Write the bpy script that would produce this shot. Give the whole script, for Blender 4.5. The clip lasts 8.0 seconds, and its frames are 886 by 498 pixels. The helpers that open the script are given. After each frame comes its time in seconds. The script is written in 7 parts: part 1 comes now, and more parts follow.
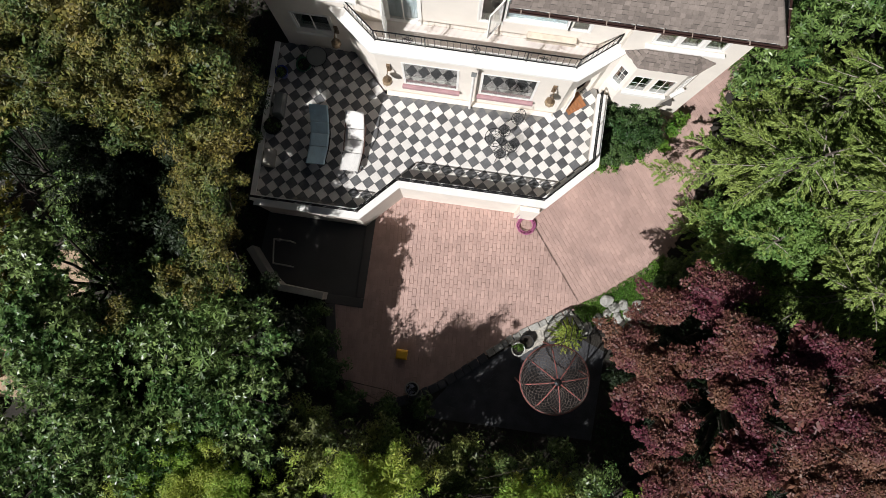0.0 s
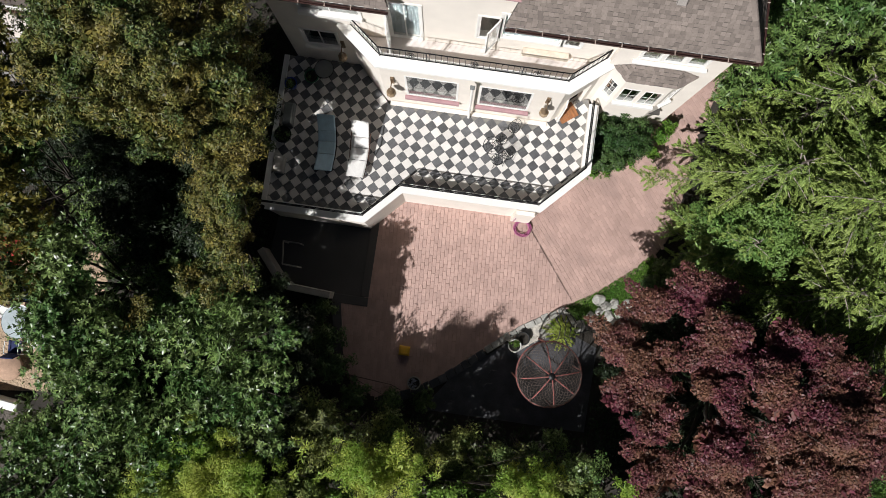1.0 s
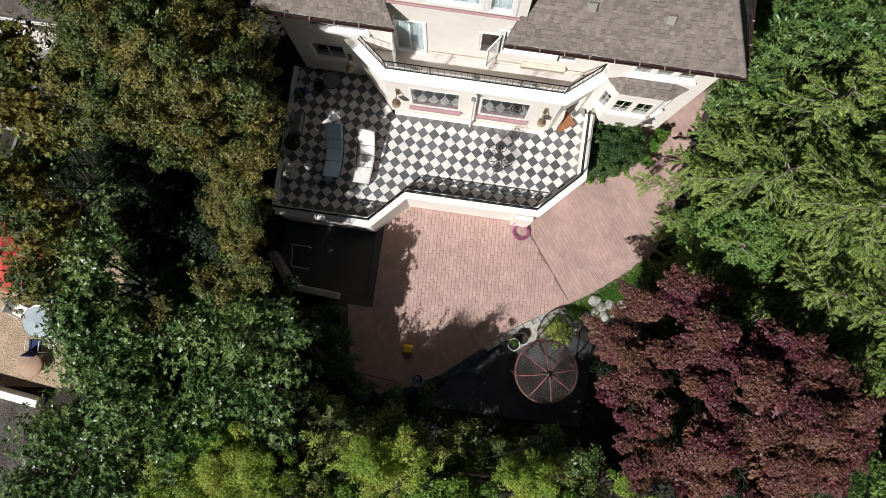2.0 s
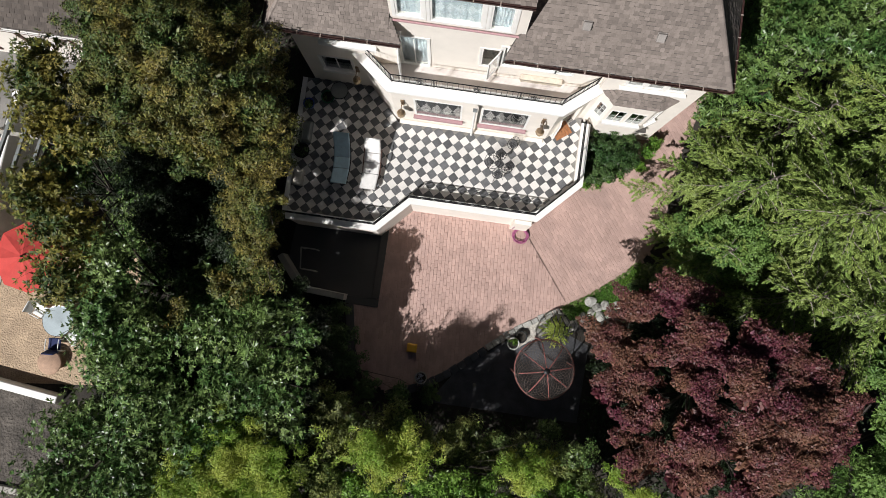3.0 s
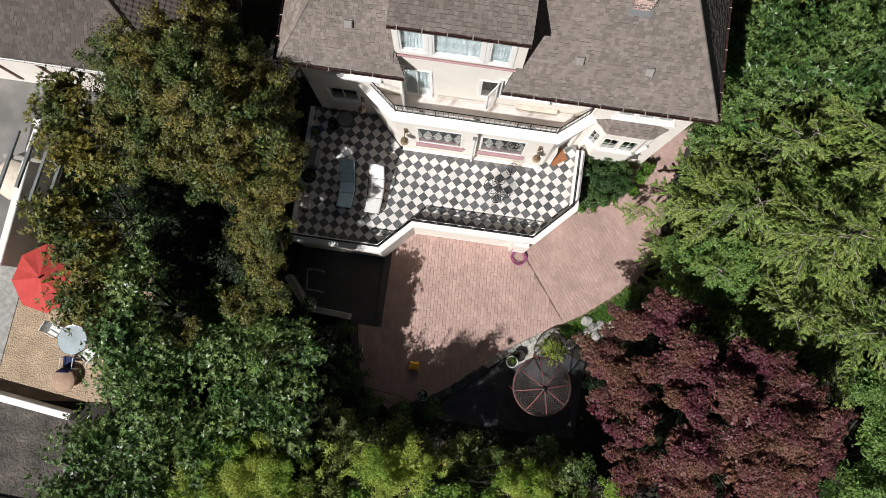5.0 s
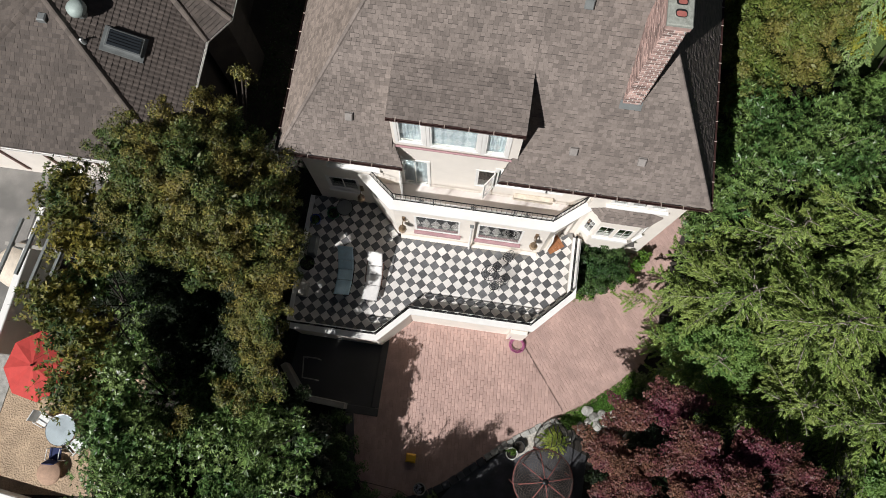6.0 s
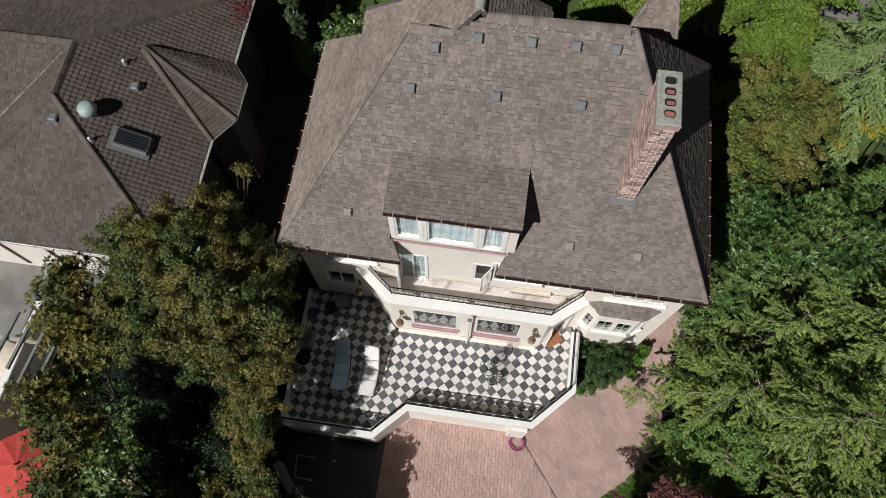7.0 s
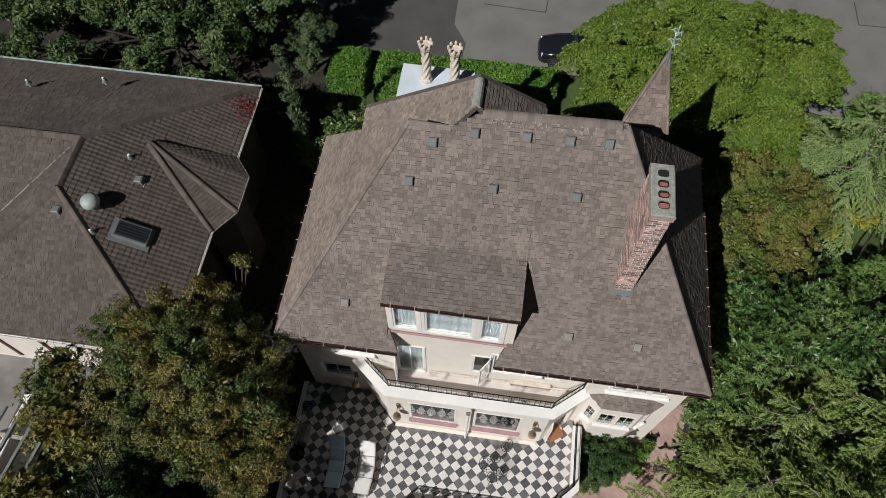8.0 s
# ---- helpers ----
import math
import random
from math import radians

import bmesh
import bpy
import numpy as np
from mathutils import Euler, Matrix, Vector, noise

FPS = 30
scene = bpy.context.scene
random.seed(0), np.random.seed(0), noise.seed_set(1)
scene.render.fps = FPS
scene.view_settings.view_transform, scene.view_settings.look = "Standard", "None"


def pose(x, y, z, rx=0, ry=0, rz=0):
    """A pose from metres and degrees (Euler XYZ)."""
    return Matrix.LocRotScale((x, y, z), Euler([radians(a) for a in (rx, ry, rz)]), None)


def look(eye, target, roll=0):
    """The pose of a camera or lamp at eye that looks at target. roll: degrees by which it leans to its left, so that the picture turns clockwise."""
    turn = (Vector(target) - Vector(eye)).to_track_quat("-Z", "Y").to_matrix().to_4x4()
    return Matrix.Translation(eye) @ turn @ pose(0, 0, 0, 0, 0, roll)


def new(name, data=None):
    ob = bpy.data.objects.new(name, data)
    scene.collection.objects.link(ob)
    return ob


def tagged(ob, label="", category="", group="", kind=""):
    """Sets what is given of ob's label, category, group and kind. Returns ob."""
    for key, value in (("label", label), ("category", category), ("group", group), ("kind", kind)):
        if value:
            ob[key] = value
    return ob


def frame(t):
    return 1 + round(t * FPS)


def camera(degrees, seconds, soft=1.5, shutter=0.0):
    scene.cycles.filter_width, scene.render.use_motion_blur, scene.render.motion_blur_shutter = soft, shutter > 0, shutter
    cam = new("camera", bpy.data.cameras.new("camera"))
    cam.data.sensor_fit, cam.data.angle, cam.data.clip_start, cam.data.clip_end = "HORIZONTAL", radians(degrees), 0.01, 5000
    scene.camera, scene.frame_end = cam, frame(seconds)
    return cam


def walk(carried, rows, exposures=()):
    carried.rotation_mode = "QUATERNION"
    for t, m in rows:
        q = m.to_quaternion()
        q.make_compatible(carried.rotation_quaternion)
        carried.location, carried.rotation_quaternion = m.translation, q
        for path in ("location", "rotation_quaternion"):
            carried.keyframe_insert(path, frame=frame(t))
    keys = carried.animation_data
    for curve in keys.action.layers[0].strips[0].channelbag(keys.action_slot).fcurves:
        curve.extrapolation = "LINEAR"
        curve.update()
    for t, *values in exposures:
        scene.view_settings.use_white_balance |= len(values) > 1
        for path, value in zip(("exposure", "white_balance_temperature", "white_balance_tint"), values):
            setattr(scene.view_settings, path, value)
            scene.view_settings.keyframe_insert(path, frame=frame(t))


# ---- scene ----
cam = camera(65.10, 8.0, soft=0.55)
# seconds, x, y, z, heading, pitch, lean
ROWS = [
    (0.0, 0.056, 0.684, 26.098, 8.115, -85.841, 0.012),
    (0.5, 0.060, 0.657, 26.825, 8.122, -85.837, 0.027),
    (1.0, 0.046, 0.635, 27.497, 8.134, -85.820, 0.040),
    (1.5, 0.008, 0.647, 28.085, 8.150, -85.828, 0.044),
    (3.0, -0.151, 0.672, 29.924, 8.174, -85.818, -0.005),
    (3.5, -0.184, 0.701, 30.506, 8.188, -85.820, -0.018),
    (4.0, -0.202, 0.701, 30.967, 8.193, -85.827, -0.002),
    (5.3, -0.176, 0.599, 31.071, 8.193, -82.365, 0.025),
    (5.5, -0.145, 0.594, 31.062, 8.187, -80.777, -0.008),
    (6.0, -0.088, 0.568, 31.071, 8.174, -76.817, -0.040),
    (6.5, -0.054, 0.611, 31.084, 8.129, -73.046, -0.089),
    (7.0, -0.020, 0.587, 31.077, 8.045, -69.116, -0.171),
    (7.5, -0.008, 0.583, 31.028, 7.906, -65.197, -0.287),
    (8.0, -0.005, 0.588, 31.033, 7.778, -61.595, -0.340),
]
walk(cam, [(t, pose(x, y, z, 90 + pitch, 0, yaw) @ pose(0, 0, 0, 0, 0, -lean)) for t, x, y, z, yaw, pitch, lean in ROWS],
     exposures=((0.0, 0.26), (3.0, 0.26), (5.5, 0.22), (6.5, 0.05), (8.0, -0.2)))

# ---- world, sun, exposure ----
SUN_AZ, SUN_EL = radians(33.0), radians(45.0)      # shadows run 33 degrees east of the garden axis
to_sun = Vector((-math.sin(SUN_AZ) * math.cos(SUN_EL), -math.cos(SUN_AZ) * math.cos(SUN_EL), math.sin(SUN_EL)))
world = bpy.data.worlds.new("sky")
scene.world = world
world.use_nodes = True
wn = world.node_tree
sky = wn.nodes.new("ShaderNodeTexSky")
sky.sky_type, sky.sun_disc, sky.sun_elevation = "NISHITA", False, SUN_EL
sky.sun_rotation = math.atan2(to_sun.x, to_sun.y)
wn.links.new(sky.outputs[0], wn.nodes["Background"].inputs[0])
wn.nodes["Background"].inputs[1].default_value = 0.0095
sun_data = bpy.data.lights.new("sun", "SUN")
sun_data.energy, sun_data.angle, sun_data.color = 4.6, radians(0.55), (0.995, 0.985, 0.985)
sun = new("sun", sun_data)
sun.matrix_world = look(to_sun * 60, (0, 0, 0))

# ---- mesh helpers ----


class Geo:
    """Gathers vertices and faces of one mesh."""

    def __init__(self):
        self.v, self.f, self.uv = [], [], []

    def add(self, verts, faces):
        n = len(self.v)
        self.v += [tuple(p) for p in verts]
        self.f += [tuple(i + n for i in q) for q in faces]
        return self

    def box(self, x0, x1, y0, y1, z0, z1, m=None):
        vs = [Vector((x, y, z)) for z in (z0, z1) for y in (y0, y1) for x in (x0, x1)]
        vs = [m @ p for p in vs] if m else vs
        return self.add(vs, [(0, 2, 3, 1), (4, 5, 7, 6), (0, 1, 5, 4), (2, 6, 7, 3), (0, 4, 6, 2), (1, 3, 7, 5)])

    def soft_box(self, x0, x1, y0, y1, z0, z1, b=0.02, m=None):
        """A box whose upper edges are chamfered."""
        rings = [(0, z0), (0, z1 - b), (b, z1)]
        vs = [Vector(p) for i, z in rings for p in ((x0 + i, y0 + i, z), (x1 - i, y0 + i, z), (x1 - i, y1 - i, z), (x0 + i, y1 - i, z))]
        vs = [m @ p for p in vs] if m else vs
        fs = [(3, 2, 1, 0), (8, 9, 10, 11)]
        for r in (0, 4):
            fs += [(r + i, r + (i + 1) % 4, r + 4 + (i + 1) % 4, r + 4 + i) for i in range(4)]
        return self.add(vs, fs)

    def prism(self, poly, z0, z1):
        n = len(poly)
        vs = [(x, y, z0) for x, y in poly] + [(x, y, z1) for x, y in poly]
        fs = [tuple(range(n - 1, -1, -1)), tuple(range(n, 2 * n))] + [(i, (i + 1) % n, n + (i + 1) % n, n + i) for i in range(n)]
        return self.add(vs, fs)

    def slab(self, pts, thick):
        """A sheet through pts with a thickness against its normal."""
        pts = [Vector(p) for p in pts]
        nrm = (pts[1] - pts[0]).cross(pts[2] - pts[0]).normalized()
        n = len(pts)
        vs = pts + [p - nrm * thick for p in pts]
        fs = [tuple(range(n)), tuple(range(2 * n - 1, n - 1, -1))] + [(i, n + i, n + (i + 1) % n, (i + 1) % n) for i in range(n)]
        return self.add(vs, fs)

    def lathe(self, rings, at, n=12, cap=True):
        """rings: radius, height."""
        x, y, z = at
        vs = [(x + r * math.cos(6.2832 * i / n), y + r * math.sin(6.2832 * i / n), z + h) for r, h in rings for i in range(n)]
        fs = [(k * n + i, k * n + (i + 1) % n, (k + 1) * n + (i + 1) % n, (k + 1) * n + i) for k in range(len(rings) - 1) for i in range(n)]
        if cap:
            fs += [tuple(range(n - 1, -1, -1)), tuple(range((len(rings) - 1) * n, len(rings) * n))]
        return self.add(vs, fs)

    def tube(self, pts, r, n=6, r_end=None):
        pts = [Vector(p) for p in pts]
        vs, fs = [], []
        for k, p in enumerate(pts):
            d = (pts[min(k + 1, len(pts) - 1)] - pts[max(k - 1, 0)]).normalized()
            a = d.cross(Vector((0, 0, 1)) if abs(d.z) < 0.9 else Vector((1, 0, 0))).normalized()
            b = d.cross(a)
            rr = r if r_end is None else r + (r_end - r) * k / max(1, len(pts) - 1)
            vs += [p + a * rr * math.cos(6.2832 * i / n) + b * rr * math.sin(6.2832 * i / n) for i in range(n)]
        for k in range(len(pts) - 1):
            fs += [(k * n + i, k * n + (i + 1) % n, (k + 1) * n + (i + 1) % n, (k + 1) * n + i) for i in range(n)]
        fs += [tuple(range(n - 1, -1, -1)), tuple(range((len(pts) - 1) * n, len(pts) * n))]
        return self.add(vs, fs)

    def mesh(self, name, smooth=False):
        me = bpy.data.meshes.new(name)
        me.from_pydata(self.v, [], self.f)
        if smooth:
            me.polygons.foreach_set("use_smooth", [True] * len(me.polygons))
        me.update()
        return me


def part(name, geo, material, parent=None, label="", smooth=False):
    """One mesh object under a thing or a part."""
    ob = new(name, geo if isinstance(geo, bpy.types.Mesh) else geo.mesh(name, smooth))
    if material:
        if not ob.data.materials:
            ob.data.materials.append(material)
    if parent:
        ob.parent = parent
    if label:
        ob["label"] = label
    return ob


def thing(name, label, category, group="", kind="", at=(0, 0, 0)):
    ob = new(name)
    ob.empty_display_size = 0.3
    ob.location = at
    return tagged(ob, label, category, group, kind)


def single(name, geo, material, label, category, group="", kind="", smooth=False):
    return tagged(part(name, geo, material, smooth=smooth), label, category, group, kind)


# ---- materials ----
def material(name, colour, rough=0.8, metal=0.0, spread=0.15, scale=3.0, fine=40.0, bump=0.2, island=0.0, randomize=0.0, stain=None, spec=0.5, bump_scale=None):
    """A surface with two scales of variation, fine relief, and optional variation by piece."""
    m = bpy.data.materials.new(name)
    m.use_nodes = True
    nt = m.node_tree
    bs = nt.nodes["Principled BSDF"]
    bs.inputs["Roughness"].default_value, bs.inputs["Metallic"].default_value = rough, metal
    bs.inputs["Specular IOR Level"].default_value = spec
    co = nt.nodes.new("ShaderNodeTexCoord")
    big, small = nt.nodes.new("ShaderNodeTexNoise"), nt.nodes.new("ShaderNodeTexNoise")
    big.inputs["Scale"].default_value, small.inputs["Scale"].default_value = scale, fine
    big.inputs["Detail"].default_value = 6
    place = nt.nodes.new("ShaderNodeNewGeometry").outputs["Position"] if randomize else co.outputs["Object"]
    for n in (big, small):
        nt.links.new(place, n.inputs["Vector"])
    ramp = nt.nodes.new("ShaderNodeMapRange")
    ramp.inputs["From Min"].default_value, ramp.inputs["From Max"].default_value = 0.3, 0.7
    ramp.inputs["To Min"].default_value, ramp.inputs["To Max"].default_value = 1 - spread, 1 + spread
    nt.links.new(big.outputs["Fac"], ramp.inputs["Value"])
    ramp2 = nt.nodes.new("ShaderNodeMapRange")
    ramp2.inputs["From Min"].default_value, ramp2.inputs["From Max"].default_value = 0.3, 0.7
    ramp2.inputs["To Min"].default_value, ramp2.inputs["To Max"].default_value = 1 - spread * 0.7, 1 + spread * 0.7
    nt.links.new(small.outputs["Fac"], ramp2.inputs["Value"])
    mul = nt.nodes.new("ShaderNodeMath")
    mul.operation = "MULTIPLY"
    nt.links.new(ramp.outputs[0], mul.inputs[0])
    nt.links.new(ramp2.outputs[0], mul.inputs[1])
    value = mul.outputs[0]
    if island or randomize:
        src = nt.nodes.new("ShaderNodeNewGeometry").outputs["Random Per Island"] if island else nt.nodes.new("ShaderNodeObjectInfo").outputs["Random"]
        amount = island or randomize
        r3 = nt.nodes.new("ShaderNodeMapRange")
        r3.inputs["To Min"].default_value, r3.inputs["To Max"].default_value = 1 - amount, 1 + amount
        nt.links.new(src, r3.inputs["Value"])
        m2 = nt.nodes.new("ShaderNodeMath")
        m2.operation = "MULTIPLY"
        nt.links.new(value, m2.inputs[0])
        nt.links.new(r3.outputs[0], m2.inputs[1])
        value = m2.outputs[0]
    col = nt.nodes.new("ShaderNodeMix")
    col.data_type, col.blend_type = "RGBA", "MULTIPLY"
    col.inputs["Factor"].default_value = 1.0
    nt.links.new(value, col.inputs[7])
    col.inputs[6].default_value = (*colour, 1)
    out = col.outputs[2]
    if stain:
        st = nt.nodes.new("ShaderNodeTexNoise")
        st.inputs["Scale"].default_value, st.inputs["Detail"].default_value = stain[1], 8
        nt.links.new(place, st.inputs["Vector"])
        sr = nt.nodes.new("ShaderNodeMapRange")
        sr.inputs["From Min"].default_value, sr.inputs["From Max"].default_value = stain[2], stain[2] + 0.18
        nt.links.new(st.outputs["Fac"], sr.inputs["Value"])
        mx = nt.nodes.new("ShaderNodeMix")
        mx.data_type = "RGBA"
        nt.links.new(sr.outputs[0], mx.inputs["Factor"])
        nt.links.new(out, mx.inputs[6])
        mx.inputs[7].default_value = (*stain[0], 1)
        out = mx.outputs[2]
    nt.links.new(out, bs.inputs["Base Color"])
    if bump:
        bp = nt.nodes.new("ShaderNodeBump")
        bp.inputs["Strength"].default_value, bp.inputs["Distance"].default_value = bump, bump_scale or 0.02
        nt.links.new(small.outputs["Fac"], bp.inputs["Height"])
        nt.links.new(bp.outputs[0], bs.inputs["Normal"])
    return m


def leaf_material(name, colour, other, light=0.25, rough=0.5, spread=0.35):
    """Leaves: two tints by piece and by patch of the crown, a little light through the blade."""
    m = bpy.data.materials.new(name)
    m.use_nodes = True
    nt = m.node_tree
    bs = nt.nodes["Principled BSDF"]
    bs.inputs["Roughness"].default_value = rough
    bs.inputs["Specular IOR Level"].default_value = 0.35
    geo = nt.nodes.new("ShaderNodeNewGeometry")
    co = nt.nodes.new("ShaderNodeTexCoord")
    no = nt.nodes.new("ShaderNodeTexNoise")
    no.inputs["Scale"].default_value = 0.7
    nt.links.new(co.outputs["Object"], no.inputs["Vector"])
    ad = nt.nodes.new("ShaderNodeMath")
    ad.operation = "MULTIPLY_ADD"
    nt.links.new(geo.outputs["Random Per Island"], ad.inputs[0])
    ad.inputs[1].default_value = 0.6
    sub = nt.nodes.new("ShaderNodeMapRange")
    sub.inputs["From Min"].default_value, sub.inputs["From Max"].default_value = 0.35, 0.65
    sub.inputs["To Min"].default_value, sub.inputs["To Max"].default_value = -0.25, 0.65
    nt.links.new(no.outputs["Fac"], sub.inputs["Value"])
    nt.links.new(sub.outputs[0], ad.inputs[2])
    mx = nt.nodes.new("ShaderNodeMix")
    mx.data_type = "RGBA"
    nt.links.new(ad.outputs[0], mx.inputs["Factor"])
    mx.inputs[6].default_value, mx.inputs[7].default_value = (*colour, 1), (*other, 1)
    val = nt.nodes.new("ShaderNodeTexWhiteNoise")
    val.noise_dimensions = "1D"
    nt.links.new(geo.outputs["Random Per Island"], val.inputs["W"])
    r3 = nt.nodes.new("ShaderNodeMapRange")
    r3.inputs["To Min"].default_value, r3.inputs["To Max"].default_value = 1 - spread, 1 + spread
    nt.links.new(val.outputs["Value"], r3.inputs["Value"])
    mu = nt.nodes.new("ShaderNodeMix")
    mu.data_type, mu.blend_type = "RGBA", "MULTIPLY"
    mu.inputs["Factor"].default_value = 1.0
    nt.links.new(mx.outputs[2], mu.inputs[6])
    nt.links.new(r3.outputs[0], mu.inputs[7])
    nt.links.new(mu.outputs[2], bs.inputs["Base Color"])
    tr = nt.nodes.new("ShaderNodeBsdfTranslucent")
    nt.links.new(mu.outputs[2], tr.inputs["Color"])
    ms = nt.nodes.new("ShaderNodeMixShader")
    ms.inputs[0].default_value = light
    nt.links.new(bs.outputs[0], ms.inputs[1])
    nt.links.new(tr.outputs[0], ms.inputs[2])
    nt.links.new(ms.outputs[0], nt.nodes["Material Output"].inputs["Surface"])
    return m


def glass_material(name, ior=1.6):
    m = bpy.data.materials.new(name)
    m.use_nodes = True
    bs = m.node_tree.nodes["Principled BSDF"]
    bs.inputs["Base Color"].default_value = (0.75, 0.8, 0.8, 1)
    bs.inputs["Roughness"].default_value = 0.02
    bs.inputs["Transmission Weight"].default_value = 1.0
    bs.inputs["IOR"].default_value = ior
    return m


STUCCO = material("cream_stucco", (0.78, 0.72, 0.645), 0.9, spread=0.05, scale=1.3, fine=60, bump=0.25)
TRIM = material("white_trim_paint", (0.82, 0.80, 0.76), 0.55, spread=0.04, bump=0.05)
ROSE = material("rose_sill_paint", (0.40, 0.235, 0.245), 0.6, spread=0.1, bump=0.08)
SHINGLE = material("brown_asphalt_shingle", (0.190, 0.158, 0.138), 0.95, spread=0.12, scale=0.7, fine=14, bump=0.7, island=0.22)
SHINGLE_P = material("brown_asphalt_shingle_piece", (0.190, 0.158, 0.138), 0.95, spread=0.12, scale=0.7, fine=14, bump=0.7, randomize=0.2)
# Lighter copy of the shingle: sunlight on west slopes and turret put into colour.
SHINGLE_LIT = material("sunlit_tan_shingle", (0.245, 0.197, 0.164), 0.95, spread=0.18, scale=0.7, fine=14, bump=0.7, island=0.26)
ROOF_UNDER = material("roofing_felt", (0.085, 0.072, 0.064), 0.95, spread=0.2)
NTILE = material("brown_concrete_tile", (0.096, 0.077, 0.066), 0.9, spread=0.15, scale=0.8, fine=40, bump=0.4, island=0.16)
NTILE_C = material("grey_brown_concrete_tile", (0.098, 0.080, 0.068), 0.9, spread=0.15, scale=0.8, fine=40, bump=0.4, island=0.24)
GUTTER = material("dark_copper_gutter", (0.07, 0.035, 0.03), 0.5, 0.3, spread=0.2)
COPPER = material("new_copper_strap", (0.55, 0.45, 0.38), 0.5, 0.3, spread=0.1)
VENT_PAINT = material("painted_vent_metal", (0.27, 0.245, 0.225), 0.7, 0.0, spread=0.12)
VENT = material("grey_vent_metal", (0.185, 0.195, 0.19), 0.6, 0.2, spread=0.12)
WHITE_TILE = material("white_floor_tile", (0.70, 0.67, 0.63), 0.45, spread=0.06, scale=2.0, fine=25, bump=0.05, randomize=0.06)
DARK_TILE = material("charcoal_floor_tile", (0.115, 0.115, 0.117), 0.5, spread=0.22, scale=5.0, fine=30, bump=0.08, randomize=0.28)
GROUT = material("grey_grout", (0.22, 0.21, 0.19), 0.9, spread=0.15)
PAVER = material("pink_stamped_paver", (0.44, 0.298, 0.255), 0.85, spread=0.12, scale=0.8, fine=45, bump=0.3, island=0.09, stain=((0.35, 0.24, 0.21), 0.9, 0.54))
PAVER_P = material("pink_stamped_paver_piece", (0.44, 0.298, 0.255), 0.85, spread=0.12, scale=0.8, fine=45, bump=0.3, randomize=0.09)
PAVER_JOINT = material("paver_joint", (0.31, 0.208, 0.176), 0.95, spread=0.3, scale=1.2)
IRON = material("black_wrought_iron", (0.012, 0.012, 0.013), 0.45, 0.6, spread=0.2)
RUST_IRON = material("rusted_red_iron", (0.24, 0.085, 0.075), 0.7, 0.2, spread=0.3, scale=6)
BRICK = material("red_chimney_brick", (0.39, 0.265, 0.23), 0.9, spread=0.2, scale=6, fine=60, bump=0.4, island=0.5)
BRICK_P = material("red_chimney_brick_piece", (0.39, 0.265, 0.23), 0.9, spread=0.2, scale=6, fine=60, bump=0.4, randomize=0.55)
MORTAR = material("pale_mortar", (0.68, 0.63, 0.58), 0.95, spread=0.15)
CAP = material("lichened_concrete", (0.30, 0.31, 0.27), 0.95, spread=0.25, scale=8, fine=60, bump=0.4)
CLAY = material("clay_flue", (0.34, 0.11, 0.09), 0.85, spread=0.2)
DEEP_BLACK = material("deep_black", (0.012, 0.011, 0.01), 0.95, spread=0.2)
CREAM_STONE = material("cream_cast_stone", (0.62, 0.54, 0.44), 0.85, spread=0.12, scale=5, bump=0.2)
FLAT_ROOF = material("white_roof_membrane", (0.62, 0.68, 0.74), 0.7, spread=0.08, scale=1.5)
GLASS = glass_material("window_glass")
CLEAR_GLASS = glass_material("clear_window_glass", 1.28)
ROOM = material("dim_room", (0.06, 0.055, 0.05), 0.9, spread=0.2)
CURTAIN = material("white_curtain", (0.34, 0.38, 0.39), 0.9, spread=0.15, scale=8)
SOIL = material("dark_soil", (0.032, 0.027, 0.021), 0.95, spread=0.4, scale=1.2, fine=20, bump=0.6)
LAWN = material("lawn_ground", (0.055, 0.085, 0.02), 0.95, spread=0.3, scale=1.2, fine=40, bump=0.6)
PATIO = material("weathered_patio_concrete", (0.21, 0.20, 0.185), 0.9, spread=0.2, scale=0.9, bump=0.2, stain=((0.14, 0.135, 0.125), 0.5, 0.5))
# Dark, faintly blue stone colour.
SLATE = material("dark_slate", (0.055, 0.055, 0.06), 0.6, spread=0.3, scale=2.0, bump=0.3)
SAND = material("tan_gravel_yard", (0.42, 0.31, 0.21), 0.95, spread=0.2, scale=1.5, fine=14, bump=0.9, bump_scale=0.08)
ASPHALT = material("grey_asphalt", (0.175, 0.168, 0.155), 0.9, spread=0.12, scale=0.6, fine=60, bump=0.3)
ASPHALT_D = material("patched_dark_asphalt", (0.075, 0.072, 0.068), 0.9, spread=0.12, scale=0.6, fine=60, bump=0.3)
CONCRETE = material("pale_concrete", (0.36, 0.34, 0.30), 0.9, spread=0.15, scale=1.5, bump=0.2)
PEBBLE = material("pale_gravel", (0.44, 0.41, 0.36), 0.95, spread=0.3, scale=6, fine=40, bump=0.6)
STONE = material("grey_garden_stone", (0.34, 0.33, 0.30), 0.9, spread=0.25, scale=5, bump=0.4)
BARK = material("grey_brown_bark", (0.05, 0.04, 0.032), 0.95, spread=0.3, scale=5, bump=0.6)
PALE_BARK = material("pale_grey_bark", (0.26, 0.23, 0.19), 0.95, spread=0.25, scale=5, bump=0.4)
TEAL = material("pale_teal_cushion", (0.50, 0.68, 0.76), 0.9, spread=0.1, scale=4, bump=0.15)
WHITE_CLOTH = material("white_canvas_cushion", (0.72, 0.70, 0.67), 0.9, spread=0.08, scale=4, bump=0.15)
WOOD = material("orange_brown_wood", (0.34, 0.14, 0.055), 0.6, spread=0.25, scale=6)
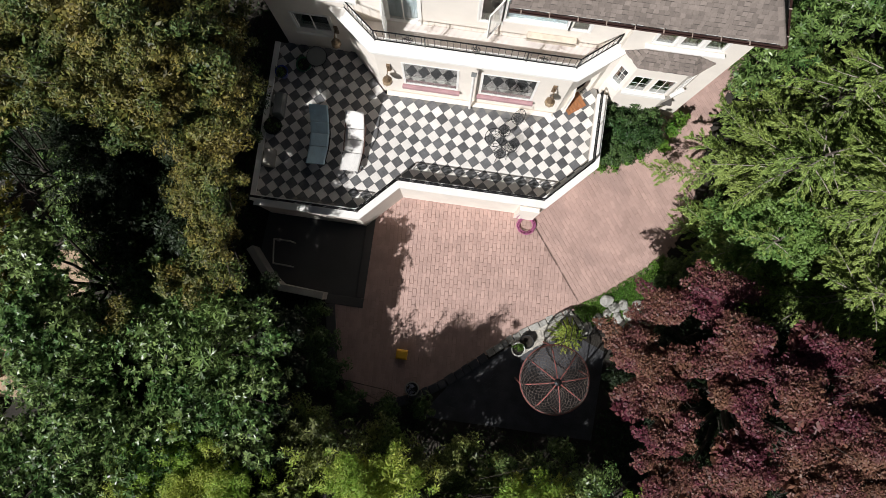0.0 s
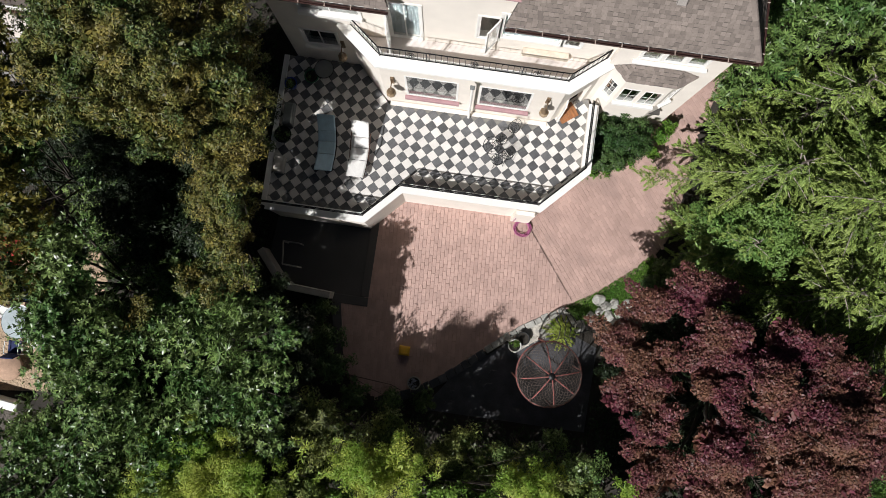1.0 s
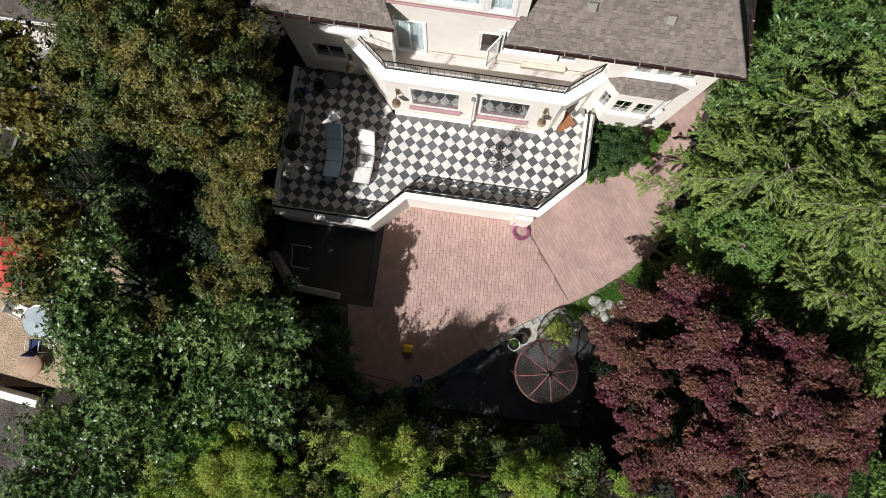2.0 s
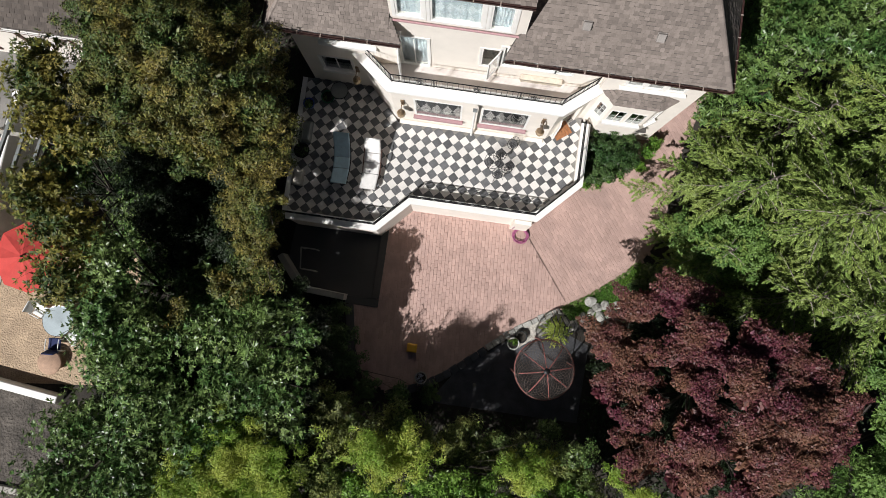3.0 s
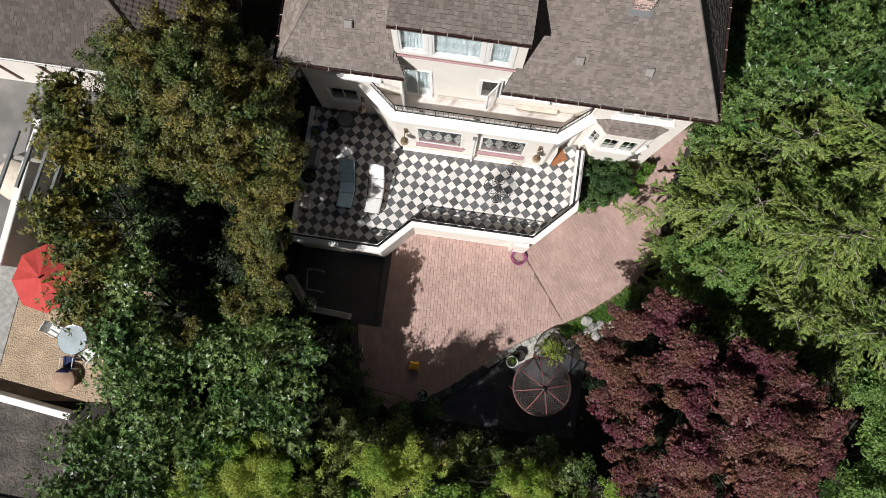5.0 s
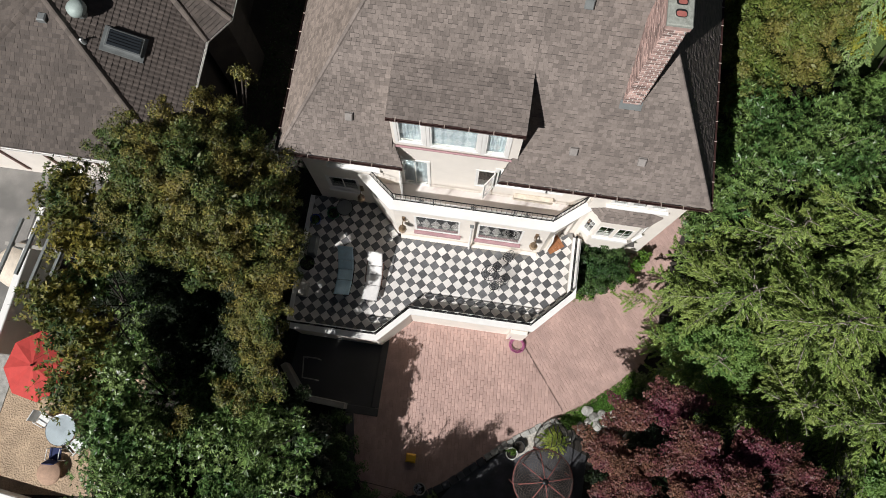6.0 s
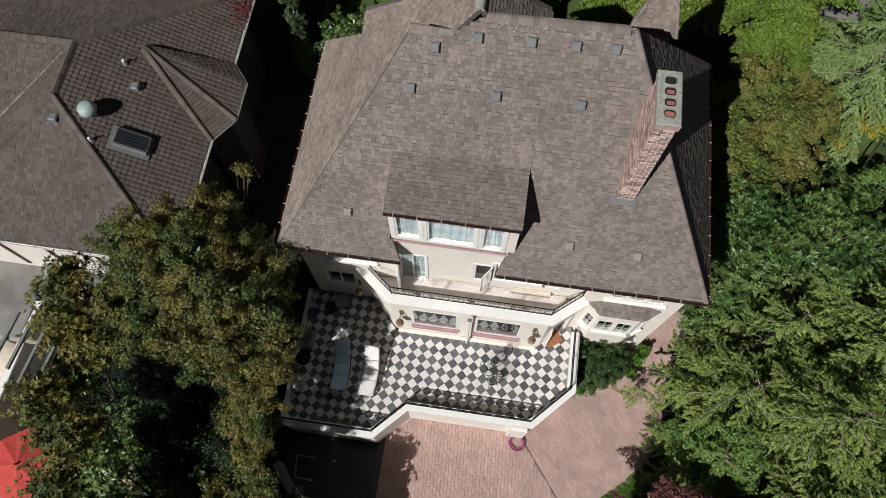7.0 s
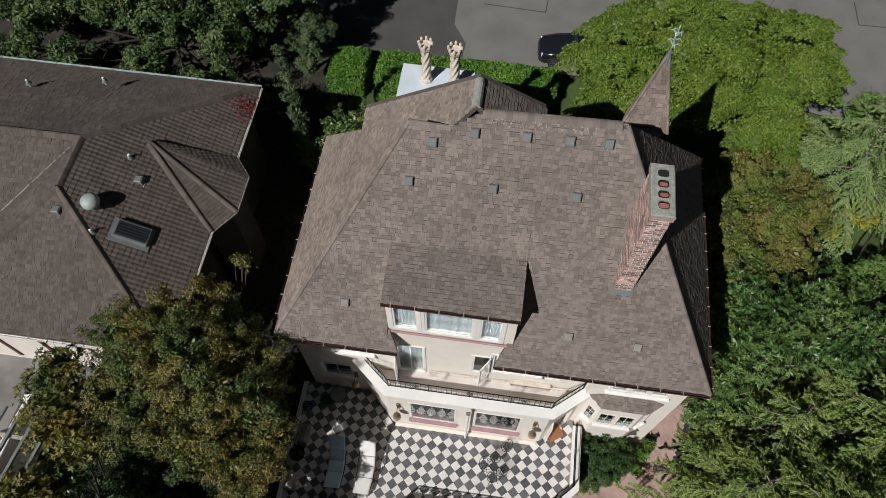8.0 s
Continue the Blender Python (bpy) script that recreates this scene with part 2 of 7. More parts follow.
DARK_WOOD = material("dark_brown_wood", (0.09, 0.04, 0.028), 0.6, spread=0.25, scale=6)
DECK = material("balcony_deck_coating", (0.66, 0.60, 0.56), 0.8, spread=0.1, scale=2)
HOSE = material("magenta_rubber", (0.34, 0.10, 0.20), 0.5, spread=0.1)
YELLOW = material("yellow_plastic", (0.75, 0.42, 0.03), 0.5, spread=0.1)
BLUE = material("blue_glazed_pot", (0.03, 0.06, 0.32), 0.3, spread=0.15)
RED_CLOTH = material("red_canvas", (0.50, 0.055, 0.045), 0.85, spread=0.1, scale=3, bump=0.1)
NAVY = material("navy_canvas", (0.02, 0.03, 0.10), 0.85, spread=0.1)
PLASTIC = material("white_plastic", (0.75, 0.76, 0.74), 0.45, spread=0.06)
TERRA = material("terracotta_clay", (0.40, 0.26, 0.18), 0.85, spread=0.15, scale=5)
CAR = material("black_car_paint", (0.012, 0.013, 0.018), 0.12, 0.0, spread=0.05, bump=0.0)
RUBBER = material("black_rubber", (0.015, 0.015, 0.015), 0.8, spread=0.1)
CHROME = material("bright_metal", (0.6, 0.6, 0.6), 0.25, 0.9, spread=0.08)
VERDIGRIS = material("pale_green_copper", (0.40, 0.50, 0.48), 0.6, 0.2, spread=0.2)

BANK = material("rough_earth", (0.085, 0.073, 0.062), 0.95, spread=0.45, scale=1.1, fine=9, bump=0.9, bump_scale=0.1)
# Near-black: shade on the neighbour's side walls is put into this colour.
SHADED_WALL = material("shaded_wall_dark", (0.035, 0.028, 0.024), 0.85, spread=0.25, scale=2, bump=0.3)
L_OAK = leaf_material("olive_brown_leaves", (0.055, 0.098, 0.026), (0.185, 0.150, 0.036), light=0.12, spread=0.7)
L_YEL = leaf_material("yellowing_green_leaves", (0.048, 0.090, 0.026), (0.25, 0.205, 0.04), spread=0.6)
L_GLOSSY = leaf_material("glossy_green_leaves", (0.052, 0.118, 0.032), (0.165, 0.225, 0.072), light=0.2, rough=0.33, spread=0.75)
L_BAMBOO = leaf_material("lime_green_leaves", (0.21, 0.35, 0.05), (0.44, 0.48, 0.10), light=0.4)
L_DARK = leaf_material("deep_green_leaves", (0.055, 0.105, 0.034), (0.12, 0.17, 0.055), spread=0.45)
L_MAPLE = leaf_material("plum_red_leaves", (0.118, 0.028, 0.046), (0.175, 0.088, 0.053), light=0.2, spread=0.45)
L_FIR = leaf_material("yellow_green_needles", (0.092, 0.145, 0.030), (0.165, 0.215, 0.048), light=0.2, spread=0.6)
L_FIR2 = leaf_material("fresh_green_needles", (0.11, 0.21, 0.05), (0.18, 0.28, 0.07), light=0.25)
L_RHODO = leaf_material("shiny_evergreen_leaves", (0.056, 0.125, 0.033), (0.16, 0.235, 0.066), rough=0.34, spread=0.6)
L_STREET = leaf_material("bright_olive_leaves", (0.115, 0.19, 0.026), (0.175, 0.24, 0.036), light=0.3)
L_RUST = leaf_material("bronze_green_leaves", (0.125, 0.175, 0.036), (0.19, 0.17, 0.045))
L_GOLD = leaf_material("golden_yellow_leaves", (0.24, 0.26, 0.035), (0.36, 0.33, 0.05), light=0.3)
L_CEDAR = leaf_material("blue_green_needles", (0.17, 0.26, 0.085), (0.25, 0.33, 0.11), light=0.25)
L_HEDGE = leaf_material("clipped_hedge_leaves", (0.07, 0.18, 0.02), (0.14, 0.25, 0.035))
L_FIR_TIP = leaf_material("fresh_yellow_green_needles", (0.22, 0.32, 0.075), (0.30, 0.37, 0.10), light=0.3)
L_OLIVE = leaf_material("dusky_olive_leaves", (0.075, 0.105, 0.035), (0.15, 0.165, 0.055), spread=0.5)
L_THICKET = leaf_material("sunlit_olive_green_leaves", (0.10, 0.155, 0.040), (0.24, 0.26, 0.075), light=0.3, spread=0.6)
L_SHINE = leaf_material("vivid_glossy_leaves", (0.085, 0.195, 0.030), (0.20, 0.32, 0.060), light=0.3, rough=0.35, spread=0.6)
L_CYPRESS = leaf_material("grey_green_cypress_leaves", (0.060, 0.105, 0.045), (0.13, 0.17, 0.075), spread=0.5)
# Ground leaves whose very dark colour holds the shade beneath the trees.
L_UNDER = leaf_material("shade_dark_leaves", (0.018, 0.036, 0.012), (0.035, 0.05, 0.018))
# Near-black leaves: shade under and between the trees is put into their colour.
L_SHADE_FILL = leaf_material("shade_fill_leaves", (0.014, 0.028, 0.012), (0.028, 0.042, 0.016))
L_IVY = leaf_material("dark_box_leaves", (0.028, 0.072, 0.020), (0.085, 0.14, 0.042), rough=0.35, spread=0.5)


# ---- walls, windows, roofs ----
def frame_of(p0, p1, z=0.0):
    """Axes of a wall that runs from p0 to p1: along it, into the house, up."""
    a = Vector((p1[0] - p0[0], p1[1] - p0[1], 0)).normalized()
    b = Vector((-a.y, a.x, 0))
    return Matrix(((a.x, b.x, 0, p0[0]), (a.y, b.y, 0, p0[1]), (0, 0, 1, z), (0, 0, 0, 1)))


def wall_panel(p0, p1, z0, z1, holes=(), thick=0.25):
    """A wall with openings through it, as one closed skin."""
    m = frame_of(p0, p1)
    length = math.hypot(p1[0] - p0[0], p1[1] - p0[1])
    us = sorted({0.0, length, *[h[0] for h in holes], *[h[1] for h in holes]})
    zs = sorted({z0, z1, *[h[2] for h in holes], *[h[3] for h in holes]})
    nu, nz = len(us), len(zs)
    solid = lambda i, j: 0 <= i < nu - 1 and 0 <= j < nz - 1 and not any(h[0] < (us[i] + us[i + 1]) / 2 < h[1] and h[2] < (zs[j] + zs[j + 1]) / 2 < h[3] for h in holes)
    at = lambda i, j, k: k * nu * nz + j * nu + i
    vs = [m @ Vector((u, d, z)) for d in (0, thick) for z in zs for u in us]
    fs = []
    for i in range(nu - 1):
        for j in range(nz - 1):
            if not solid(i, j):
                continue
            fs += [(at(i, j, 0), at(i + 1, j, 0), at(i + 1, j + 1, 0), at(i, j + 1, 0)), (at(i, j, 1), at(i, j + 1, 1), at(i + 1, j + 1, 1), at(i + 1, j, 1))]
            for di, dj, p, q in ((-1, 0, (i, j + 1), (i, j)), (1, 0, (i + 1, j), (i + 1, j + 1)), (0, -1, (i, j), (i + 1, j)), (0, 1, (i + 1, j + 1), (i, j + 1))):
                if not solid(i + di, j + dj):
                    fs.append((at(*p, 0), at(*p, 1), at(*q, 1), at(*q, 0)))
    return Geo().add(vs, fs)


def window_unit(house, p0, p1, u0, u1, z0, z1, cols=1, rows=1, sill=None, bar=0.04, edge=0.06, curtain=False, casing=0.0):
    """A window set into a wall: frame, casing, bars, panes, sill, and what hangs behind the glass."""
    m = frame_of(p0, p1)
    g = Geo()
    y0, y1 = -0.012, 0.07
    g.box(u0, u0 + edge, y0, y1, z0, z1, m).box(u1 - edge, u1, y0, y1, z0, z1, m)
    g.box(u0 + edge, u1 - edge, y0, 0.03, z0, z0 + edge, m).box(u0 + edge, u1 - edge, y0, y1, z1 - edge, z1, m)
    win = part("window", g, TRIM, house)
    if casing:
        c = casing
        for q in ((u0 - c, u0 - 0.003, z0 - c, z1 + c), (u1 + 0.003, u1 + c, z0 - c, z1 + c), (u0 - 0.003, u1 + 0.003, z1 + 0.003, z1 + c), (u0 - 0.003, u1 + 0.003, z0 - c, z0 - 0.003)):
            part("casing", Geo().box(q[0], q[1], -0.03, -0.002, q[2], q[3], m), TRIM, win)
    du, dz = (u1 - u0 - 2 * edge) / cols, (z1 - z0 - 2 * edge) / rows
    for i in range(1, cols):
        u = u0 + edge + i * du
        part("glazing_bar", Geo().box(u - bar / 2, u + bar / 2, 0.006, 0.028, z0 + edge, z1 - edge, m), TRIM, win)
    for j in range(1, rows):
        z = z0 + edge + j * dz
        part("glazing_bar", Geo().box(u0 + edge, u1 - edge, 0.008, 0.026, z - bar / 2, z + bar / 2, m), TRIM, win)
    for i in range(cols):
        for j in range(rows):
            a, b = u0 + edge + i * du + (bar / 2 if i else 0), u0 + edge + (i + 1) * du - (bar / 2 if i < cols - 1 else 0)
            c, d = z0 + edge + j * dz + (bar / 2 if j else 0), z0 + edge + (j + 1) * dz - (bar / 2 if j < rows - 1 else 0)
            p = part("pane", Geo().box(a, b, 0.014, 0.02, c, d, m), CLEAR_GLASS if curtain else GLASS, win)
            p.visible_shadow = not curtain
    if sill:
        part("sill", Geo().soft_box(u0 - 0.06, u1 + 0.06, -0.13, -0.004, z0 - 0.22, z0 - 0.03, 0.02, m), sill, win, "rose-painted sill" if sill is ROSE else "")
    if curtain:
        h = Geo()
        n = 24
        pts = [(u0 + (u1 - u0) * i / n, 0.12 + 0.008 * math.sin(i * 1.9)) for i in range(n + 1)]
        vs = [m @ Vector((u, d, z)) for u, d in pts for z in (z0, z1)]
        h.add(vs, [(2 * i, 2 * i + 2, 2 * i + 3, 2 * i + 1) for i in range(n)])
        part("curtain", h, CURTAIN, win, "drawn white curtain")
    return win


def roof_axes(poly, u_dir):
    p = [Vector(q) for q in poly]
    nrm = Vector((0, 0, 0))
    for i in range(1, len(p) - 1):
        nrm += (p[i] - p[0]).cross(p[i + 1] - p[0])
    nrm.normalize()
    if nrm.z < 0:
        nrm = -nrm
    u = Vector(u_dir).normalized()
    u = (u - nrm * u.dot(nrm)).normalized()
    v = nrm.cross(u)
    if v.z < 0:
        u, v = -u, -v
    return p[0], u, v, nrm


def courses(poly, u_dir, wide, exposure, lift=0.014, seed=1, jitter=0.25, strip=0.02, aligned=False):
    """Rows of shingle tabs or roof tiles on a convex plane: (u0, u1, v0, v1) and the axes."""
    o, u, v, n = roof_axes(poly, u_dir)
    pts = [((Vector(q) - o).dot(u), (Vector(q) - o).dot(v)) for q in poly]
    rng = random.Random(seed)
    v0, v1 = min(q[1] for q in pts), max(q[1] for q in pts)
    out = []
    phase = o.dot(v)
    k = math.floor((v0 + phase) / exposure)
    while k * exposure - phase < v1 - 0.02:
        y = k * exposure - phase
        bottom, top = max(y, v0), min(y + exposure - strip, v1 + 0.02)
        ym = min(max(y + exposure / 2, v0 + 0.01), v1 - 0.01)
        xs = []
        for a, b in zip(pts, pts[1:] + pts[:1]):
            if (a[1] - ym) * (b[1] - ym) < 0:
                xs.append(a[0] + (b[0] - a[0]) * (ym - a[1]) / (b[1] - a[1]))
        if len(xs) >= 2 and top - bottom > 0.02:
            lo, hi = min(xs) - 0.01, max(xs) + 0.01
            x = lo - (lo % wide if aligned else rng.random() * wide)
            while x < hi:
                w = wide * (1 + jitter * (rng.random() * 2 - 1))
                a, b = max(x, lo), min(x + w, hi)
                if b - a > 0.03:
                    drop = 0.0 if aligned else rng.choice((0.0, 0.003, -0.012, 0.016))
                    out.append((a, b, bottom + drop, top, lift * (0.5 + rng.random())))
                x += w
        k += 1
    return out, (o, u, v, n)


def tab_verts(a, b, c, d, h, axes):
    o, u, v, n = axes
    at = lambda s, t, e: o + u * s + v * t + n * e
    g = 0.0025
    return [at(a + g, c, h), at(b - g, c, h), at(b - g, d, 0.003), at(a + g, d, 0.003), at(a + g, c, -0.004), at(b - g, c, -0.004)]


TAB_FACES = [(0, 1, 2, 3), (4, 5, 1, 0), (4, 0, 3), (5, 2, 1)]


def barrel_verts(a, b, c, d, h, axes):
    """A roof tile with a rounded roll and a flat pan beside it."""
    o, u, v, n = axes
    w = b - a
    prof = [(0.0, 0.0), (0.15, 0.009), (0.36, 0.014), (0.60, 0.009), (0.78, 0.001), (1.0, 0.0)]
    vs = [o + u * (a + w * f) + v * t + n * (e + q) for t, q in ((c, 0.5 * h + 0.008), (d, 0.002)) for f, e in prof] + [o + u * (a + w * f) + v * c for f in (0.0, 1.0)]
    k = len(prof)
    return vs, [(i, i + 1, k + i + 1, k + i) for i in range(k - 1)] + [(2 * k, 2 * k + 1) + tuple(range(k - 1, -1, -1))]


def shingled(parent, name, poly, u_dir, mat, wide=0.15, exposure=0.135, seed=1, thick=0.12, lift=0.016, pick=None, piece="shingle", piece_mat=None, strip=0.010, barrel=False):
    """A roof plane: its deck, and the tabs that lie on it. pick(x, y): where tabs are pieces of their own."""
    deck = Geo()
    pts = [Vector(p) for p in poly]
    nrm = roof_axes(poly, u_dir)[3]
    if (pts[1] - pts[0]).cross(pts[2] - pts[0]).dot(nrm) < 0:
        pts = pts[::-1]
    deck.slab(pts, thick)
    roof = part(name, deck, ROOF_UNDER, parent)
    tabs, axes = courses(poly, u_dir, wide, exposure, lift, seed, 0.0 if barrel else 0.16, strip, barrel)
    o, u, v, n = axes
    rest, count = Geo(), 0
    shared = None
    for a, b, c, d, h in tabs:
        mid = o + u * (a + b) / 2 + v * (c + d) / 2
        if pick and count < 280 and pick(mid.x, mid.y) and b - a > wide * 0.7:
            if shared is None:
                g = Geo()
                g.add([(0, 0, 1), (1, 0, 1), (1, 1, 0.2), (0, 1, 0.2), (0, 0, -0.3), (1, 0, -0.3)], TAB_FACES)
                shared = g.mesh(piece)
                shared.materials.append(piece_mat or mat)
            ob = new(piece, shared)
            base = o + u * a + v * c
            ob.matrix_basis = Matrix(((u.x * (b - a), v.x * (d - c), n.x * h, base.x), (u.y * (b - a), v.y * (d - c), n.y * h, base.y), (u.z * (b - a), v.z * (d - c), n.z * h, base.z), (0, 0, 0, 1)))
            ob.parent = roof
            count += 1
        else:
            if barrel:
                rest.add(*barrel_verts(a, b, c, d, h, axes))
            else:
                rest.add(tab_verts(a, b, c, d, h, axes), TAB_FACES)
    r = part(piece + "s", rest, mat, roof)
    r["kind"] = "stuff"
    return roof


def ridge_caps(parent, p, q, mat, wide=0.16, step=0.2, name="ridge_cap", e=0.035):
    """Bent cap pieces along a hip or ridge."""
    p, q = Vector(p), Vector(q)
    d = (q - p).normalized()
    s = d.cross(Vector((0, 0, 1))).normalized()
    up = s.cross(d)
    g = Geo()
    n = max(1, int((q - p).length / step))
    for i in range(n):
        a, b = p + d * step * i, p + d * (step * i + step * 1.2)
        rim = [(-1.0, -0.07), (-0.62, 0.2 * e), (-0.2, 0.92 * e), (0.2, 0.92 * e), (0.62, 0.2 * e), (1.0, -0.07)]
        vs = [q + s * wide * u + up * (h + lift) for q, lift in ((a, 0.014), (b, 0.0)) for u, h in rim]
        g.add(vs, [(k, k + 1, 7 + k, 6 + k) for k in range(5)] + [(5, 4, 3, 2, 1, 0)])
    ob = part(name, g, mat, parent)
    ob["kind"] = "stuff"
    return ob


def gutter(parent, p, q, mat=GUTTER, straps=0.75):
    p, q = Vector(p), Vector(q)
    g = Geo()
    m = Matrix.Translation(p) @ (q - p).to_track_quat("X", "Z").to_matrix().to_4x4()
    length = (q - p).length
    g.box(0, length, -0.035, 0.035, -0.07, -0.06, m).box(0, length, -0.04, -0.03, -0.07, 0.0, m).box(0, length, 0.03, 0.04, -0.07, 0.0, m)
    ob = part("gutter", g, mat, parent)
    strap = Geo().soft_box(0, 0.03, -0.05, 0.10, -0.005, 0.018, 0.005).mesh("gutter_strap")
    strap.materials.append(COPPER)
    for i in range(int(length / straps)):
        st = new("gutter_strap", strap)
        st.matrix_basis = m @ Matrix.Translation((i * straps + 0.3, 0, 0))
        st.parent = ob
    return ob


# ---- plants ----
def leaf_mesh(name, pts, nrm, size, aspect, mat, rng, curl=0.25, along=None):
    """Many leaf blades as one mesh: each a diamond of four corners, folded along its rib."""
    n = len(pts)
    t = rng.normal(size=(n, 3)) if along is None else along + 0.35 * rng.normal(size=(n, 3))
    t -= nrm * (t * nrm).sum(1)[:, None]
    t /= np.linalg.norm(t, axis=1)[:, None] + 1e-9
    b = np.cross(nrm, t)
    s = (np.asarray(size) * (0.65 + 0.7 * rng.random(n)))[:, None]
    v = np.empty((n, 4, 3))
    v[:, 0] = pts - t * s
    v[:, 1] = pts + b * s * aspect - nrm * s * curl * aspect
    v[:, 2] = pts + t * s - nrm * s * curl
    v[:, 3] = pts - b * s * aspect - nrm * s * curl * aspect
    me = bpy.data.meshes.new(name)
    me.vertices.add(4 * n)
    me.vertices.foreach_set("co", v.reshape(-1).astype(np.float32))
    me.loops.add(4 * n)
    me.loops.foreach_set("vertex_index", np.arange(4 * n, dtype=np.int32))
    me.polygons.add(n)
    me.polygons.foreach_set("loop_start", np.arange(0, 4 * n, 4, dtype=np.int32))
    me.polygons.foreach_set("loop_total", np.full(n, 4, dtype=np.int32))
    me.update(calc_edges=True)
    me.validate()
    me.materials.append(mat)
    return me


def unit(v):
    return v / (np.linalg.norm(v, axis=1)[:, None] + 1e-9)


def lobe_leaves(lobes, density, clump, rng, flat=1.0, inner=0.25, up_bias=0.35):
    """Leaf places and normals in clumps over the outsides of the lobes of a crown."""
    P, N = [], []
    for x, y, z, r in lobes:
        count = int(density * r * r)
        k = max(7, int(1.6 * r * r / (clump * clump)))
        d = unit(rng.normal(size=(k, 3)) + np.array([0, 0, up_bias]))
        rad = r * (0.5 + 0.6 * rng.random(k))
        ctr = d * rad[:, None] * np.array([1, 1, flat])
        pick = rng.integers(0, k, count)
        cs = clump * (0.6 + 0.8 * rng.random(k))
        off = unit(rng.normal(size=(count, 3))) * (rng.random(count) ** 0.5)[:, None] * cs[pick][:, None]
        off[:, 2] *= 0.65
        p = ctr[pick] + off
        stray = rng.random(count) < inner * 0.3
        p[stray] *= (0.5 + 0.6 * rng.random(stray.sum()))[:, None]
        n = unit(0.55 * d[pick] + 0.55 * unit(off + 1e-6) + 0.6 * rng.normal(size=(count, 3)) + np.array([0, 0, 0.45]))
        P.append(p + np.array([x, y, z]))
        N.append(n)
    return np.concatenate(P), np.concatenate(N)


def rosette_leaves(lobes, per, leaf, rng, flat=1.0, up_bias=0.5):
    """Whorls of long leaves over the outsides of the lobes: places, normals and the way each blade points. per: whorls for a lobe of one metre."""
    P, N, A = [], [], []
    for x, y, z, r in lobes:
        k = max(5, int(per * r * r))
        axis = unit(rng.normal(size=(k, 3)) + np.array([0, 0, up_bias]))
        ctr = axis * (r * (0.5 + 0.55 * rng.random(k)))[:, None] * np.array([1, 1, flat]) + np.array([x, y, z])
        axis = unit(axis + np.array([0, 0, 0.5]) + 0.35 * rng.normal(size=(k, 3)))
        m = 12
        a, c = np.repeat(axis, m, 0), np.repeat(ctr, m, 0)
        side = rng.normal(size=a.shape)
        side = unit(side - a * (side * a).sum(1)[:, None])
        tilt = (0.05 + 0.75 * rng.random(len(a)))[:, None]
        d = unit(side + a * tilt)
        nrm = unit(a - d * (a * d).sum(1)[:, None] + 0.18 * rng.normal(size=a.shape))
        P.append(c + d * leaf * (0.9 + 0.35 * rng.random(len(a)))[:, None])
        N.append(nrm)
        A.append(d * 3)
    return np.concatenate(P), np.concatenate(N), np.concatenate(A)


def limbs(base, lobes, r, rng, name="trunk"):
    """A tapered, slightly bent trunk and a limb to each lobe."""
    g = Geo()
    base = Vector(base)
    zmean = sum(l[2] for l in lobes) / len(lobes)
    cx, cy = sum(l[0] for l in lobes) / len(lobes), sum(l[1] for l in lobes) / len(lobes)
    fork = base + (Vector((cx, cy, zmean)) - base) * 0.55
    bend = Vector((rng.normal() * 0.15, rng.normal() * 0.15, 0))
    g.tube([base, base + (fork - base) * 0.35 + bend, base + (fork - base) * 0.7 - bend * 0.5, fork], r, 9, r * 0.62)
    for x, y, z, q in lobes:
        end = Vector((x, y, z)) + Vector((rng.normal(), rng.normal(), 0.4)) * q * 0.2
        start = base + (fork - base) * (0.6 + 0.4 * rng.random())
        mid = (start + end) / 2 + Vector((rng.normal() * 0.2, rng.normal() * 0.2, -0.15))
        g.tube([start, mid, end], r * 0.42, 6, r * 0.10)
        for _ in range(4):
            tip = end + Vector((rng.normal(), rng.normal(), abs(rng.normal()) * 0.7)) * q * 0.5
            g.tube([mid + (end - mid) * 0.5, (mid + tip) / 2 + Vector((0, 0, 0.1)), tip], r * 0.14, 5, r * 0.04)
    return g


def core_leaves(lobes, per, rng, flat=0.8):
    """Large sparse leaves inside the lobes, which close the crown towards its middle."""
    P = []
    for x, y, z, r in lobes:
        n = int(1.6 * per * r * r) + 8
        d = unit(rng.normal(size=(n, 3)))
        P.append(np.array([x, y, z - 0.12 * r]) + d * (r * 0.66 * rng.random(n) ** 0.5)[:, None] * np.array([1, 1, flat]))
    P = np.concatenate(P)
    return P, unit(rng.normal(size=P.shape) * 0.7 + np.array([0, 0, 0.6]))


